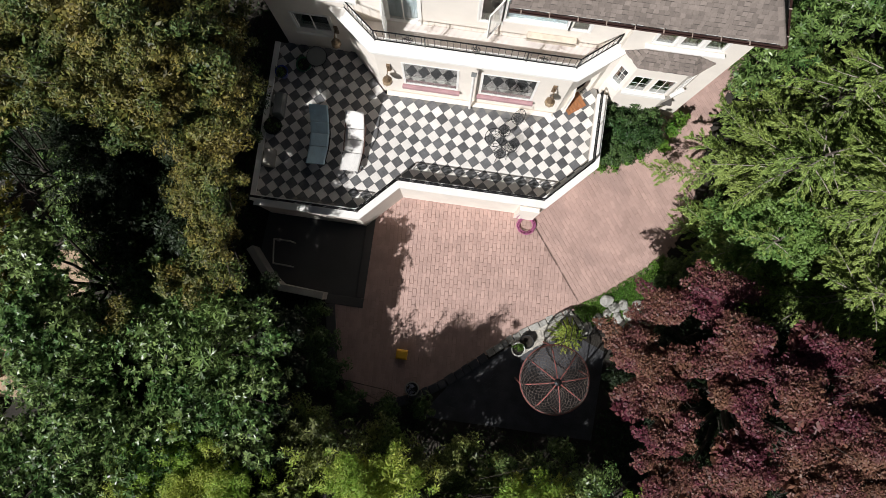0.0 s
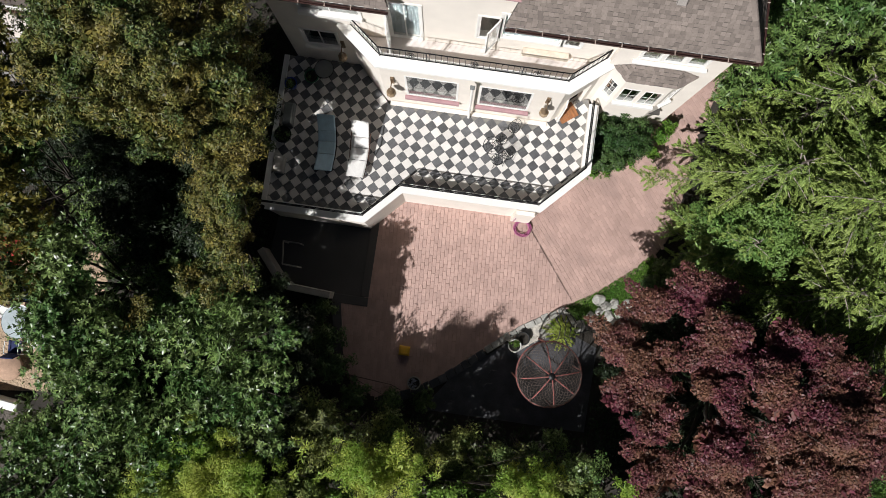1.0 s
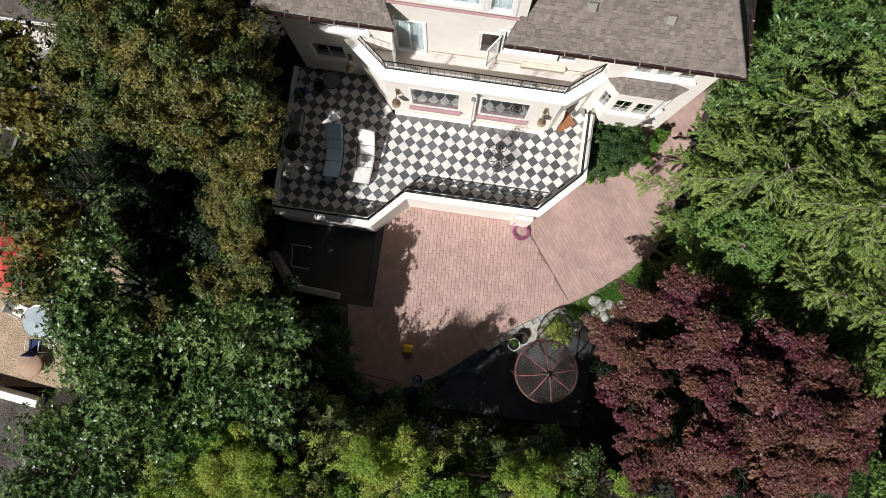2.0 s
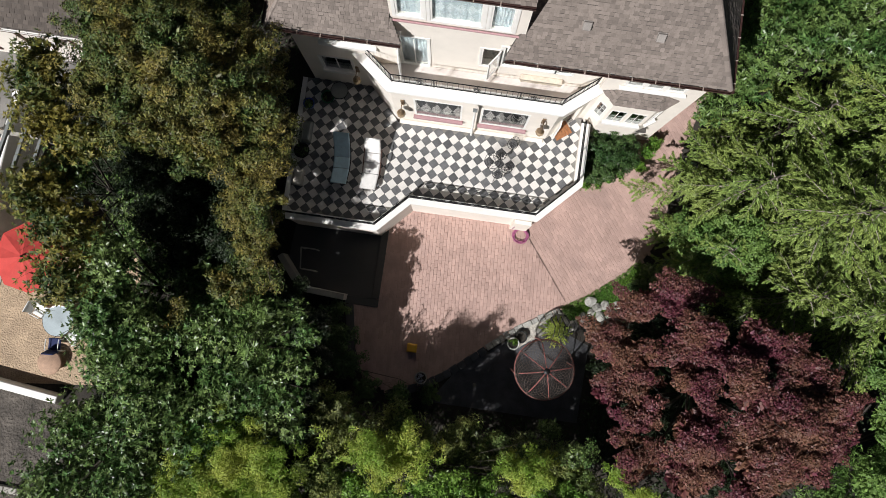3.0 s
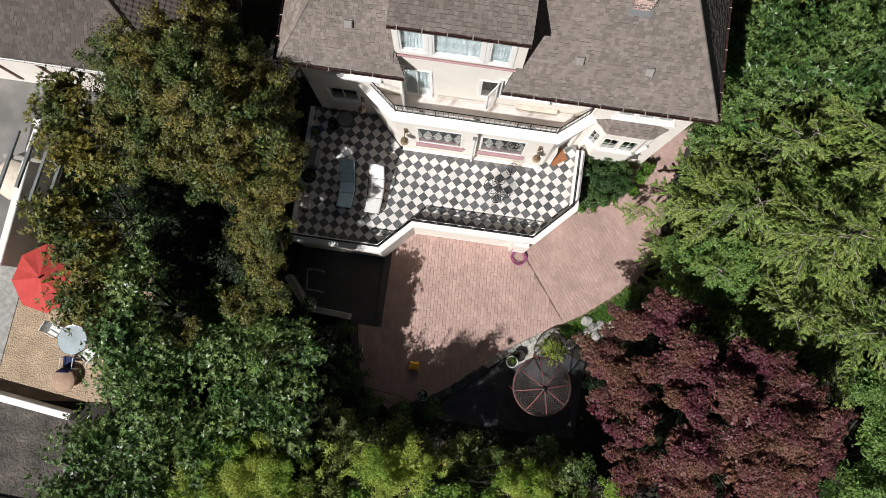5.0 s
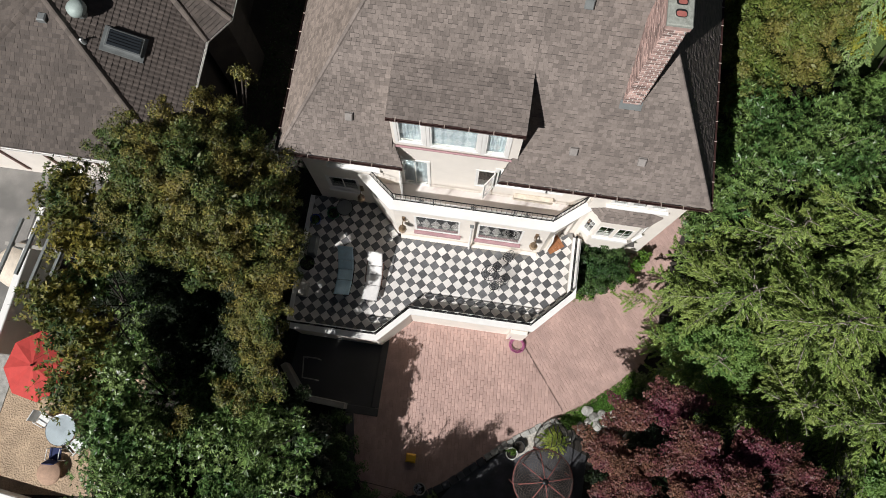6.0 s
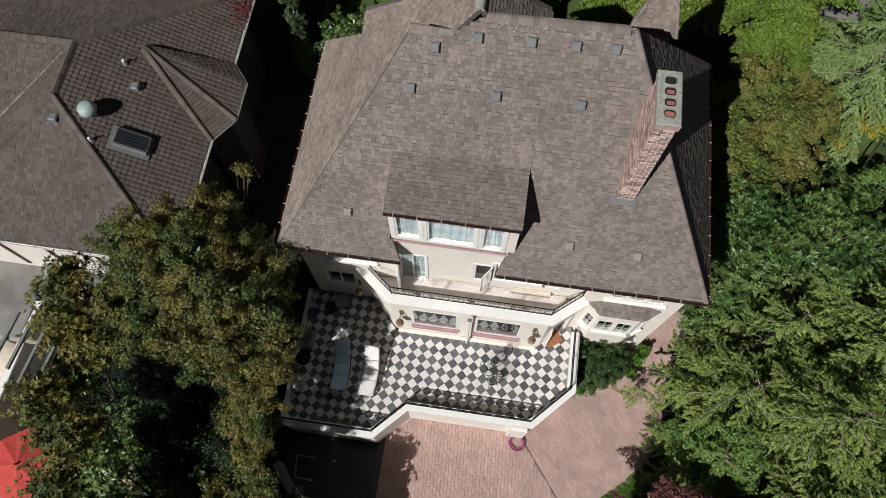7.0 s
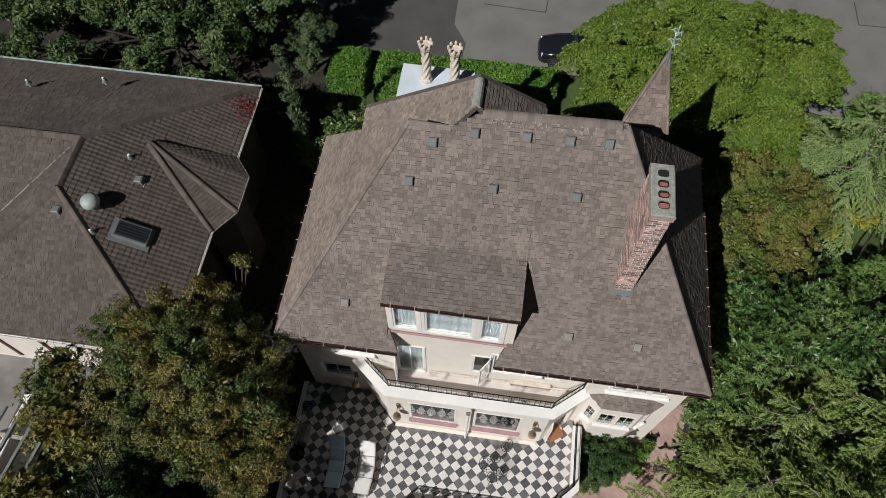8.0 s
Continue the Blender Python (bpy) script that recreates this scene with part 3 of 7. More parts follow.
def pad_leaves(lobes, pads, density, rng):
    """Leaves in flat drooping shelves set over the upper sides of the lobes. pads: how many a lobe, least and largest radius, stretch."""
    P, N = [], []
    count, r0, r1, stretch = pads
    for x, y, z, r in lobes:
        for _ in range(count):
            d = unit(rng.normal(size=(1, 3)) + np.array([[0, 0, 0.7]]))[0]
            d[2] = abs(d[2])
            c = np.array([x, y, z]) + d * r * (0.55 + 0.4 * rng.random()) * np.array([1, 1, 0.8])
            rad = r0 + (r1 - r0) * rng.random()
            n = int(density * rad * rad)
            ang, rho = rng.random(n) * 6.2832, rng.random(n) ** 0.55
            edge = 1 + 0.22 * np.sin(ang * 3 + rng.random() * 6) + 0.14 * np.sin(ang * 7 + rng.random() * 6)
            u, v = rad * rho * edge * np.cos(ang) * stretch, rad * rho * edge * np.sin(ang) / stretch
            t = rng.normal() * 0.35
            off = np.stack([u * math.cos(t) - v * math.sin(t), u * math.sin(t) + v * math.cos(t), -0.38 * rad * rho ** 2 + 0.05 * rng.normal(size=n)], 1)
            off[:, 2] += 0.25 * (off[:, 0] * -d[0] + off[:, 1] * -d[1])
            P.append(c + off)
            N.append(unit(np.array([0, 0, 0.9]) + 0.5 * np.stack([np.cos(ang), np.sin(ang), 0 * ang], 1) * rho[:, None] + 0.5 * rng.normal(size=(n, 3))))
    return np.concatenate(P), np.concatenate(N)


def tree(name, label, category, base, lobes, mat, density=1500, clump=0.5, size=0.07, aspect=0.5, seed=1, r=0.22, flat=0.8, bark=BARK, group="", up_bias=0.35, swell=1.0, core=480, pads=None, whorls=0):
    rng = np.random.default_rng(seed)
    lobes = [(x, y, z, q * swell) for x, y, z, q in lobes]
    t = thing(name, label, category, group)
    g = limbs(base, lobes, r, rng)
    part("trunk", g, bark, t, smooth=True)
    along = None
    if pads:
        p, n = pad_leaves(lobes, pads, density, rng)
    elif whorls:
        p, n, along = rosette_leaves(lobes, whorls, size, rng, flat)
    else:
        p, n = lobe_leaves(lobes, density, clump, rng, flat, up_bias=up_bias)
    sizes = np.full(len(p), size)
    if core:
        p2, n2 = core_leaves(lobes, core, rng, flat)
        p, n, sizes = np.concatenate([p, p2]), np.concatenate([n, n2]), np.concatenate([sizes, np.full(len(p2), 0.11)])
        if along is not None:
            along = np.concatenate([along, rng.normal(size=p2.shape)])
    part("crown", leaf_mesh("crown", p, n, sizes, aspect, mat, rng, along=along), None, t)
    return t


def conifer(name, label, at, height, reach, mat, tip_mat, seed=1, boughs=34, spray=0.05, first=0.12, droop=0.25, per=110, lean=(0, 0), taper=1.0, fan=0.2):
    """A needled tree: a trunk and tiers of boughs, each a narrow feather of drooping sprays with fresh tips."""
    rng = np.random.default_rng(seed)
    t = thing(name, label, "tree")
    x, y, z = at
    tip = Vector((x + lean[0], y + lean[1], z + height))
    part("trunk", Geo().tube([(x, y, z), (x + lean[0] * 0.3, y + lean[1] * 0.3, z + height * 0.4), tip], 0.24, 8, 0.03), BARK, t, smooth=True)
    parts = {0: ([], [], []), 1: ([], [], [])}
    wood = Geo()
    up = np.array([0, 0, 1.0])
    for i in range(boughs):
        f = first + (1 - first) * ((i + rng.random()) / boughs) ** 1.1
        h = z + height * f
        ln = reach * ((1 - f) ** (0.7 * taper)) * (0.6 + 0.5 * rng.random()) + 0.3
        ang = i * 2.39996 + rng.normal() * 0.25
        d = np.array([math.cos(ang), math.sin(ang), 0.0])
        s = np.array([-d[1], d[0], 0.0])
        o = np.array([x + lean[0] * f, y + lean[1] * f, h])
        rise, bend = 0.3 * (f - 0.1), rng.normal() * 0.12
        axis = lambda u: o[None] + d[None] * (u * ln)[:, None] + s[None] * (bend * ln * u * u)[:, None] + up[None] * (ln * (rise * u - droop * u * u))[:, None]
        wood.tube([tuple(q) for q in axis(np.linspace(0, 1, 5))], 0.03, 4, 0.006)
        # side branchlets, shorter towards the tip, each a feather of needles
        twigs = max(6, int(ln * 5.5))
        for k in range(twigs):
            u = 0.18 + 0.82 * (k + rng.random() * 0.7) / twigs
            side = 1.0 if k % 2 else -1.0
            wl = (fan * ln * (1.1 - u) ** 0.5 + 0.16) * (0.6 + 0.7 * rng.random())
            m = int(per * wl) + 8
            w = rng.random(m)
            base = axis(np.full(m, u))
            sweep = 0.5 + 0.6 * rng.random()
            lift = 0.05 * rng.normal()
            p = base + s[None] * (side * w * wl * 0.7)[:, None] + d[None] * (w * wl * sweep)[:, None]
            p[:, 2] += lift - 0.5 * (w * wl) ** 1.3
            spread = (0.06 * (1.05 - w) * min(1.0, wl * 1.6))[:, None] + 0.016
            p += rng.normal(size=(m, 3)) * spread * np.array([1, 1, 0.5])
            n = unit(up[None] + rng.normal(size=(m, 3)) * 0.5 + d[None] * 0.25)
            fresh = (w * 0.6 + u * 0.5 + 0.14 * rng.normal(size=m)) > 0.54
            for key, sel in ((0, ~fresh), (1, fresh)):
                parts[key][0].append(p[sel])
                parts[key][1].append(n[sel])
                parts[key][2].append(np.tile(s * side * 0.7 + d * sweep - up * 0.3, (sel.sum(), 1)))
    # dense dim inner twigs round the trunk
    m = int(110 * reach * reach)
    f = first + (0.85 - first) * rng.random(m)
    rr, aa = reach * 0.42 * (1 - f) ** 0.7 * rng.random(m) ** 0.5, rng.random(m) * 6.2832
    parts[0][0].append(np.stack([x + rr * np.cos(aa), y + rr * np.sin(aa), z + height * f - 0.25 * rr], 1))
    parts[0][1].append(unit(rng.normal(size=(m, 3)) * 0.6 + up))
    parts[0][2].append(rng.normal(size=(m, 3)))
    part("branch", wood, PALE_BARK, t)
    part("crown", leaf_mesh("crown", np.concatenate(parts[0][0]), np.concatenate(parts[0][1]), spray, 0.3, mat, rng, 0.35, np.concatenate(parts[0][2])), None, t)
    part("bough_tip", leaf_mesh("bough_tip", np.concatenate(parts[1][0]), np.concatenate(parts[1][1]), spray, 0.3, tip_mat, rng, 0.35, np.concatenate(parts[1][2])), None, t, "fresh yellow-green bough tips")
    return t


def undergrowth(name, label, region, count, z0, z1, size, mat, seed):
    """Low leaves of ground plants over a polygon."""
    rng = np.random.default_rng(seed)
    xs, ys = [q[0] for q in region], [q[1] for q in region]
    p = np.stack([rng.uniform(min(xs), max(xs), count), rng.uniform(min(ys), max(ys), count), rng.uniform(z0, z1, count) * rng.random(count) ** 0.5], 1)
    p = p[[inside(q[0], q[1], region) for q in p]]
    p[:, 2] = np.maximum(p[:, 2], 0.08)
    ob = part(name, leaf_mesh(name, p, unit(rng.normal(size=p.shape) * 0.5 + np.array([0, 0, 0.8])), size, 0.45, mat, rng), None)
    return tagged(ob, label, "undergrowth", kind="stuff")


def shrub_block(name, label, category, boxes, mat, density, size, seed, kind="", aspect=0.5, rough=0.05, round_top=0.0):
    """A clipped or loose mass of leaves over boxes: x0, x1, y0, y1, z0, z1; with an inner core of stems."""
    rng = np.random.default_rng(seed)
    t = thing(name, label, category, kind=kind)
    P, N = [], []
    core = Geo()
    for x0, x1, y0, y1, z0, z1 in boxes:
        lo, hi = np.array([x0, y0, z0]), np.array([x1, y1, z1])
        dim = hi - lo
        areas = [(2, 1, dim[0] * dim[1]), (0, 1, dim[1] * dim[2]), (0, 0, dim[1] * dim[2]), (1, 1, dim[0] * dim[2]), (1, 0, dim[0] * dim[2])]
        for ax, top, area in areas:
            n = int(density * area)
            p = lo + rng.random((n, 3)) * dim
            p[:, ax] = hi[ax] if top else lo[ax]
            nn = np.zeros((n, 3))
            nn[:, ax] = 1 if top else -1
            wob = np.array([noise.noise(Vector(q * 1.7)) for q in p]) * 2 * rough
            p += nn * wob[:, None] + rng.normal(size=(n, 3)) * rough * 0.6
            if round_top:
                c = (p[:, :2] - (lo[:2] + hi[:2]) / 2) / (dim[:2] / 2)
                p[:, 2] -= round_top * (c ** 4).max(1) * (p[:, 2] - z0) / dim[2]
            P.append(p)
            N.append(unit(nn + rng.normal(size=(n, 3)) * 0.55 + np.array([0, 0, 0.3])))
        core.soft_box(x0 + 0.1, x1 - 0.1, y0 + 0.1, y1 - 0.1, z0, z1 - 0.1 - round_top, 0.15)
    part("stems", core, SOIL, t)
    part("foliage", leaf_mesh("foliage", np.concatenate(P), np.concatenate(N), size, aspect, mat, rng), None, t)
    return t

# ---- ground ----
single("ground", Geo().add([(-400, -400, 0), (400, -400, 0), (400, 400, 0), (-400, 400, 0)], [(0, 1, 2, 3)]), SOIL, "dark bare garden soil between the houses", "ground", kind="structure")


def slab_of(name, poly, z, mat, label, category, z0=-0.05):
    return single(name, Geo().prism(poly, z0, z), mat, label, category, kind="structure")


YARD = [(9.15, 8.4), (9.05, 7.0), (8.8, 4.7), (8.1, 3.5), (7.3, 2.75), (6.1, 1.7), (4.9, 0.95), (4.0, 0.45), (2.85, -0.33), (1.95, -1.06), (0.6, -2.2),
        (-0.6, -3.0), (-1.9, -3.5), (-3.0, -3.2), (-3.7, -2.0), (-4.1, 0.0), (-3.0, 0.15), (-3.0, 3.4), (-2.2, 4.6), (3.1, 4.6), (4.6, 6.2), (4.6, 8.9), (7.6, 8.9), (7.6, 18), (10.4, 18), (10.4, 12)]
yard = slab_of("paved_yard", YARD, 0.03, PAVER_JOINT, "pink stamped paving of the sunken yard", "paving")


def inside(x, y, poly):
    hit = False
    for (x0, y0), (x1, y1) in zip(poly, poly[1:] + poly[:1]):
        if (y0 > y) != (y1 > y) and x < x0 + (y - y0) * (x1 - x0) / (y1 - y0):
            hit = not hit
    return hit


def right_of_joint(x, y):
    return (x - 3.05) * (1.26 - 3.95) - (y - 3.95) * (5.12 - 3.05) < 0


def lay_pavers():
    rng = random.Random(4)
    L, Wd, gap = 0.30, 0.15, 0.009
    rest, singles = Geo(), []
    for region, turn in ((0, radians(3)), (1, radians(37.6))):
        c, s = math.cos(turn), math.sin(turn)
        for i in range(-110, 110):
            off = (i % 2) * L / 2 + rng.random() * 0.05
            for j in range(-60, 60):
                a, b = i * Wd, j * L + off
                x, y = 3 + a * c - b * s, 4 + a * s + b * c
                if not inside(x, y, YARD) or right_of_joint(x, y) != bool(region):
                    continue
                m = pose(x, y, 0.03, rng.uniform(-0.3, 0.3), rng.uniform(-0.3, 0.3), math.degrees(turn) + rng.uniform(-0.9, 0.9))
                gap = rng.choice((0.002, 0.004, 0.006, 0.014))
                if region == 0 and -0.6 < x < 2.9 and 1.4 < y < 4.2 and len(singles) < 290:
                    singles.append(m)
                else:
                    rest.soft_box(-Wd / 2 + gap / 2, Wd / 2 - gap / 2, -L / 2 + gap / 2, L / 2 - gap / 2, -0.02, 0.012 + rng.random() * 0.004, 0.006, m)
    return rest, singles


paver_rest, paver_singles = lay_pavers()
part("expansion_joint", Geo().box(0, 3.35, -0.007, 0.007, 0.03, 0.049, frame_of((3.05, 3.95), (5.12, 1.26))), DEEP_BLACK, yard)
part("expansion_joint", Geo().box(0, 2.5, -0.008, 0.008, 0.03, 0.05, frame_of((7.35, 7.65), (8.95, 5.75))), DEEP_BLACK, yard)

# ---- terrace ----
RAIL = [(-6.95, 3.22), (-3.27, 3.22), (-2.06, 4.49), (2.99, 4.50), (4.46, 6.02), (4.46, 8.45)]
TERRACE = [(-6.95, 3.3), (-3.3, 3.3), (-2.1, 4.6), (2.95, 4.6), (4.4, 6.06), (4.4, 8.75), (4.2, 8.78), (2.95, 7.52), (-3.05, 7.52), (-4.25, 8.88), (-6.95, 8.88)]
FLOOR = 2.1
terrace = thing("terrace", "raised stucco terrace with a checkerboard tile floor", "terrace", kind="structure")
part("floor_slab", Geo().prism(TERRACE, 1.85, FLOOR - 0.012), GROUT, terrace)


def parapet(points, z0, z1, half, mat, name="parapet_wall"):
    """A wall on a bent line, mitred at its corners, with a wider coping."""
    g, cop = Geo(), Geo()
    pts = [Vector((x, y, 0)) for x, y in points]
    def offs(h):
        out = []
        for i, p in enumerate(pts):
            d0 = (p - pts[i - 1]).normalized() if i else (pts[1] - p).normalized()
            d1 = (pts[i + 1] - p).normalized() if i < len(pts) - 1 else d0
            n0, n1 = Vector((-d0.y, d0.x, 0)), Vector((-d1.y, d1.x, 0))
            mt = (n0 + n1).normalized()
            out.append(mt * h / max(0.4, mt.dot(n0)))
        return out
    for gg, h, a, b in ((g, half, z0, z1 - 0.08), (cop, half + 0.05, z1 - 0.08, z1)):
        o = offs(h)
        for i in range(len(pts) - 1):
            q = [pts[i] - o[i], pts[i + 1] - o[i + 1], pts[i + 1] + o[i + 1], pts[i] + o[i]]
            gg.prism([(v.x, v.y) for v in q], a, b)
    w = part(name, g, STUCCO, terrace)
    part("coping", cop, TRIM, w)
    return w


parapet([(-6.95, 8.8), (-6.95, 3.15)], 0.0, 2.36, 0.04, STUCCO)
parapet([(-6.81, 3.15), (-3.24, 3.15), (-2.03, 4.42), (3.02, 4.42), (4.52, 5.98), (4.52, 8.45)], 0.0, 2.60, 0.13, STUCCO)
part("pilaster", Geo().soft_box(2.25, 2.95, 4.10, 4.27, 0.0, 2.3, 0.03), STUCCO, terrace)

# checkerboard tiles laid on the diagonal
TILE = 0.3105


def tile_mesh(mat, name):
    g = Geo().soft_box(-TILE / 2 + 0.004, TILE / 2 - 0.004, -TILE / 2 + 0.004, TILE / 2 - 0.004, -0.02, 0.0, 0.003)
    me = g.mesh(name)
    me.materials.append(mat)
    return me


def lay_tiles():
    """Whole tiles as pieces of their own in the sunlit half, the rest joined by colour."""
    whole = {0: tile_mesh(WHITE_TILE, "tile"), 1: tile_mesh(DARK_TILE, "tile")}
    joined = {0: Geo(), 1: Geo()}
    made = 0
    d = TILE * math.sqrt(2) / 2
    tc, ts = math.cos(radians(1.1)), math.sin(radians(1.1))
    for i in range(-40, 40):
        for j in range(-40, 40):
            u, v = (i - j) * d - d, (i + j) * d - d
            x, y = -0.41 + u * tc + v * ts, 7.37 - u * ts + v * tc
            corners = [(x + d, y), (x, y + d), (x - d, y), (x, y - d)]
            if not any(inside(*q, TERRACE) for q in corners + [(x, y)]):
                continue
            if not inside(x, y, TERRACE) and sum(inside(*q, TERRACE) for q in corners) < 2:
                continue
            k = (i + j) % 2
            m = pose(x, y, FLOOR, 0, 0, 43.9)
            if x > -2.4 and made < 296:
                ob = new("tile", whole[k])
                ob.matrix_basis = m
                ob.parent = terrace
                made += 1
            else:
                joined[k].soft_box(-TILE / 2 + 0.004, TILE / 2 - 0.004, -TILE / 2 + 0.004, TILE / 2 - 0.004, -0.02, 0.0, 0.003, m)
    return joined


# ---- iron rails ----
def scroll_mesh(h, w, name="scroll"):
    g = Geo()
    for sgn in (1, -1):
        pts = []
        for k in range(16):
            a = k / 15 * 5.2
            r = 0.42 * w * (1 - 0.75 * k / 15)
            pts.append((sgn * (w * 0.05 + r * math.sin(a)), 0, h * 0.52 + sgn * 0.1 * h + r * math.cos(a) * 0.9))
        g.tube(pts, 0.023, 4)
    g.tube([(-w * 0.48, 0, 0.02), (0, 0, h * 0.5), (w * 0.48, 0, h - 0.02)], 0.02, 4)
    me = g.mesh(name)
    me.materials.append(IRON)
    return me


def railing(label, pts, z0, z1, scroll_w=0.5, posts=1.0, bars=0.0, rosettes=False):
    t = thing("railing", label, "railing", "terrace and balcony railings")
    scr = scroll_mesh(z1 - z0 - 0.08, scroll_w * 0.95)
    for (x0, y0), (x1, y1) in zip(pts, pts[1:]):
        m = frame_of((x0, y0), (x1, y1), z0)
        length = math.hypot(x1 - x0, y1 - y0)
        h = z1 - z0
        part("top_rail", Geo().soft_box(0, length, -0.018, 0.018, h - 0.03, h, 0.006, m), IRON, t)
        part("bottom_rail", Geo().box(0, length, -0.015, 0.015, 0.05, 0.075, m), IRON, t)
        n = max(1, round(length / posts))
        for i in range(n + 1):
            u = length * i / n
            part("post", Geo().box(u - 0.018, u + 0.018, -0.018, 0.018, 0, h - 0.03, m), IRON, t)
        if bars:
            k = max(1, round(length / bars))
            bar = Geo().tube([(0, 0, 0.06), (0, 0, h - 0.03)], 0.009, 6).mesh("baluster")
            bar.materials.append(IRON)
            for i in range(k):
                ob = new("baluster", bar)
                ob.matrix_basis = m @ pose(length * (i + 0.5) / k, 0, 0)
                ob.parent = t
            if rosettes and length > 3:
                for f in (0.17, 0.5, 0.83):
                    g = Geo()
                    for q in range(8):
                        e = q * 0.7854
                        g.tube([m @ Vector((length * f, 0, h * 0.5)), m @ Vector((length * f + 0.12 * math.cos(e), 0, h * 0.5 + 0.16 * math.sin(e))), m @ Vector((length * f + 0.15 * math.cos(e + 0.5), 0, h * 0.5 + 0.2 * math.sin(e + 0.5)))], 0.009, 4)
                    part("rosette", g, IRON, t)
        else:
            k = max(1, round(length / scroll_w))
            for i in range(k):
                ob = new("scroll", scr)
                ob.matrix_basis = m @ pose(length * (i + 0.5) / k, 0, 0.05)
                ob.parent = t
    return t


railing("black wrought-iron scroll railing on the white terrace wall", RAIL[:5], 2.60, 3.08)
railing("black wrought-iron handrail on the side wall of the terrace", [(4.46, 6.02), (4.46, 8.45)], 2.60, 3.0, bars=0.16)

# ---- the house ----
house = thing("house", "cream stucco house with a steep brown shingle roof", "house")
EAVE_Y, EAVE_Z, SLOPE = 8.46, 8.52, 1.5
RIDGE_Y, RIDGE_Z = 13.33, 15.82


def roof_z(y):
    return EAVE_Z + SLOPE * (y - EAVE_Y)


# lower storey with the windows to the terrace
BAY = [(-4.25, 8.9), (-3.05, 7.72), (3.02, 7.72), (4.25, 8.8)]
part("wall", wall_panel(BAY[1], BAY[2], 0, 5.76, [(0.79, 2.62, 3.12, 5.2), (3.32, 5.12, 3.12, 5.2)]), STUCCO, house)
window_unit(house, BAY[1], BAY[2], 0.79, 2.62, 3.12, 5.2, 1, 1, ROSE, edge=0.07)
window_unit(house, BAY[1], BAY[2], 3.32, 5.12, 3.12, 5.2, 1, 1, ROSE, edge=0.07)
part("plinth", Geo().soft_box(-2.92, 2.95, 7.53, 7.717, 1.9, 2.16, 0.04), STUCCO, house)
part("wall", wall_panel(BAY[0], BAY[1], 0, 5.76), STUCCO, house)
dl = math.hypot(BAY[3][0] - BAY[2][0], BAY[3][1] - BAY[2][1])
part("wall", wall_panel(BAY[2], BAY[3], 0, 5.76, [(0.45, 1.4, 2.1, 4.2)]), STUCCO, house)
# wing to the west
WING = [(-6.6, 8.9), (-4.25, 8.9)]
part("wall", wall_panel((-6.6, 8.9), (-2.95, 8.9), 0, 8.5, [(0.66, 1.86, 3.75, 5.0), (1.0, 2.9, 6.7, 7.35)]), STUCCO, house)
window_unit(house, (-6.6, 8.9), (-2.95, 8.9), 0.66, 1.86, 3.75, 5.0, 2, 1, TRIM, casing=0.06)
window_unit(house, (-6.6, 8.9), (-2.95, 8.9), 1.0, 2.9, 6.7, 7.35, 2, 1, TRIM, casing=0.05)
# wall behind the balcony, carried up into the dormer
holes = [(0.12, 1.12, 5.26, 7.85), (2.9, 3.55, 6.1, 7.75), (3.6, 5.5, 6.38, 8.1), (5.56, 6.12, 6.36, 8.0)]
part("wall", wall_panel((-2.95, 9.0), (4.25, 9.0), 4.5, 8.5, holes), STUCCO, house)
window_unit(house, (-2.95, 9.0), (4.25, 9.0), *holes[0], 2, 1, curtain=True, casing=0.06)
window_unit(house, (-2.95, 9.0), (4.25, 9.0), *holes[1], 1, 1, casing=0.06)
window_unit(house, (-2.95, 9.0), (4.25, 9.0), *holes[2], 1, 1, curtain=True, casing=0.09)
window_unit(house, (-2.95, 9.0), (4.25, 9.0), *holes[3], 1, 1, casing=0.06)
dormer_holes = [(0.20, 1.02, 9.52, 11.15), (1.25, 2.82, 9.46, 11.15), (3.05, 3.75, 9.40, 11.1)]
part("wall", wall_panel((-2.98, 9.0), (1.2, 9.0), 8.5, 11.5, dormer_holes), STUCCO, house)
for h in dormer_holes:
    window_unit(house, (-2.98, 9.0), (1.2, 9.0), *h, 1, 1, curtain=True, casing=0.11)
part("dormer_sill", Geo().soft_box(-2.9, 1.02, 8.90, 8.965, 9.19, 9.25, 0.01), ROSE, house, "long rose-painted sill under the dormer windows")
# east part with its bay window
part("wall", wall_panel((4.25, 8.8), (7.6, 8.8), 0, 8.5, [(0.7, 1.3, 6.75, 8.2), (1.4, 2.0, 6.75, 8.2), (2.1, 2.7, 6.75, 8.2), (0.45, 2.7, 2.4, 5.3)]), STUCCO, house)
for u in (0.7, 1.4, 2.1):
    window_unit(house, (4.25, 8.8), (7.6, 8.8), u, u + 0.6, 6.75, 8.2, 1, 1, casing=0.045)
part("window_ledge", Geo().soft_box(4.8, 7.1, 8.66, 8.796, 6.52, 6.62, 0.02), TRIM, house)
EBAY = [(4.45, 8.79), (4.91, 8.42), (6.45, 8.40), (7.03, 8.79)]
part("wall", wall_panel(EBAY[0], EBAY[1], 0, 5.7, [(0.12, 0.48, 3.6, 4.9)], 0.2), STUCCO, house)
window_unit(house, EBAY[0], EBAY[1], 0.12, 0.48, 3.6, 4.9, 2, 3, TRIM, bar=0.016, edge=0.028)
part("wall", wall_panel(EBAY[1], EBAY[2], 0, 5.7, [(0.10, 0.70, 3.6, 4.9), (0.83, 1.43, 3.6, 4.9)], 0.2), STUCCO, house)
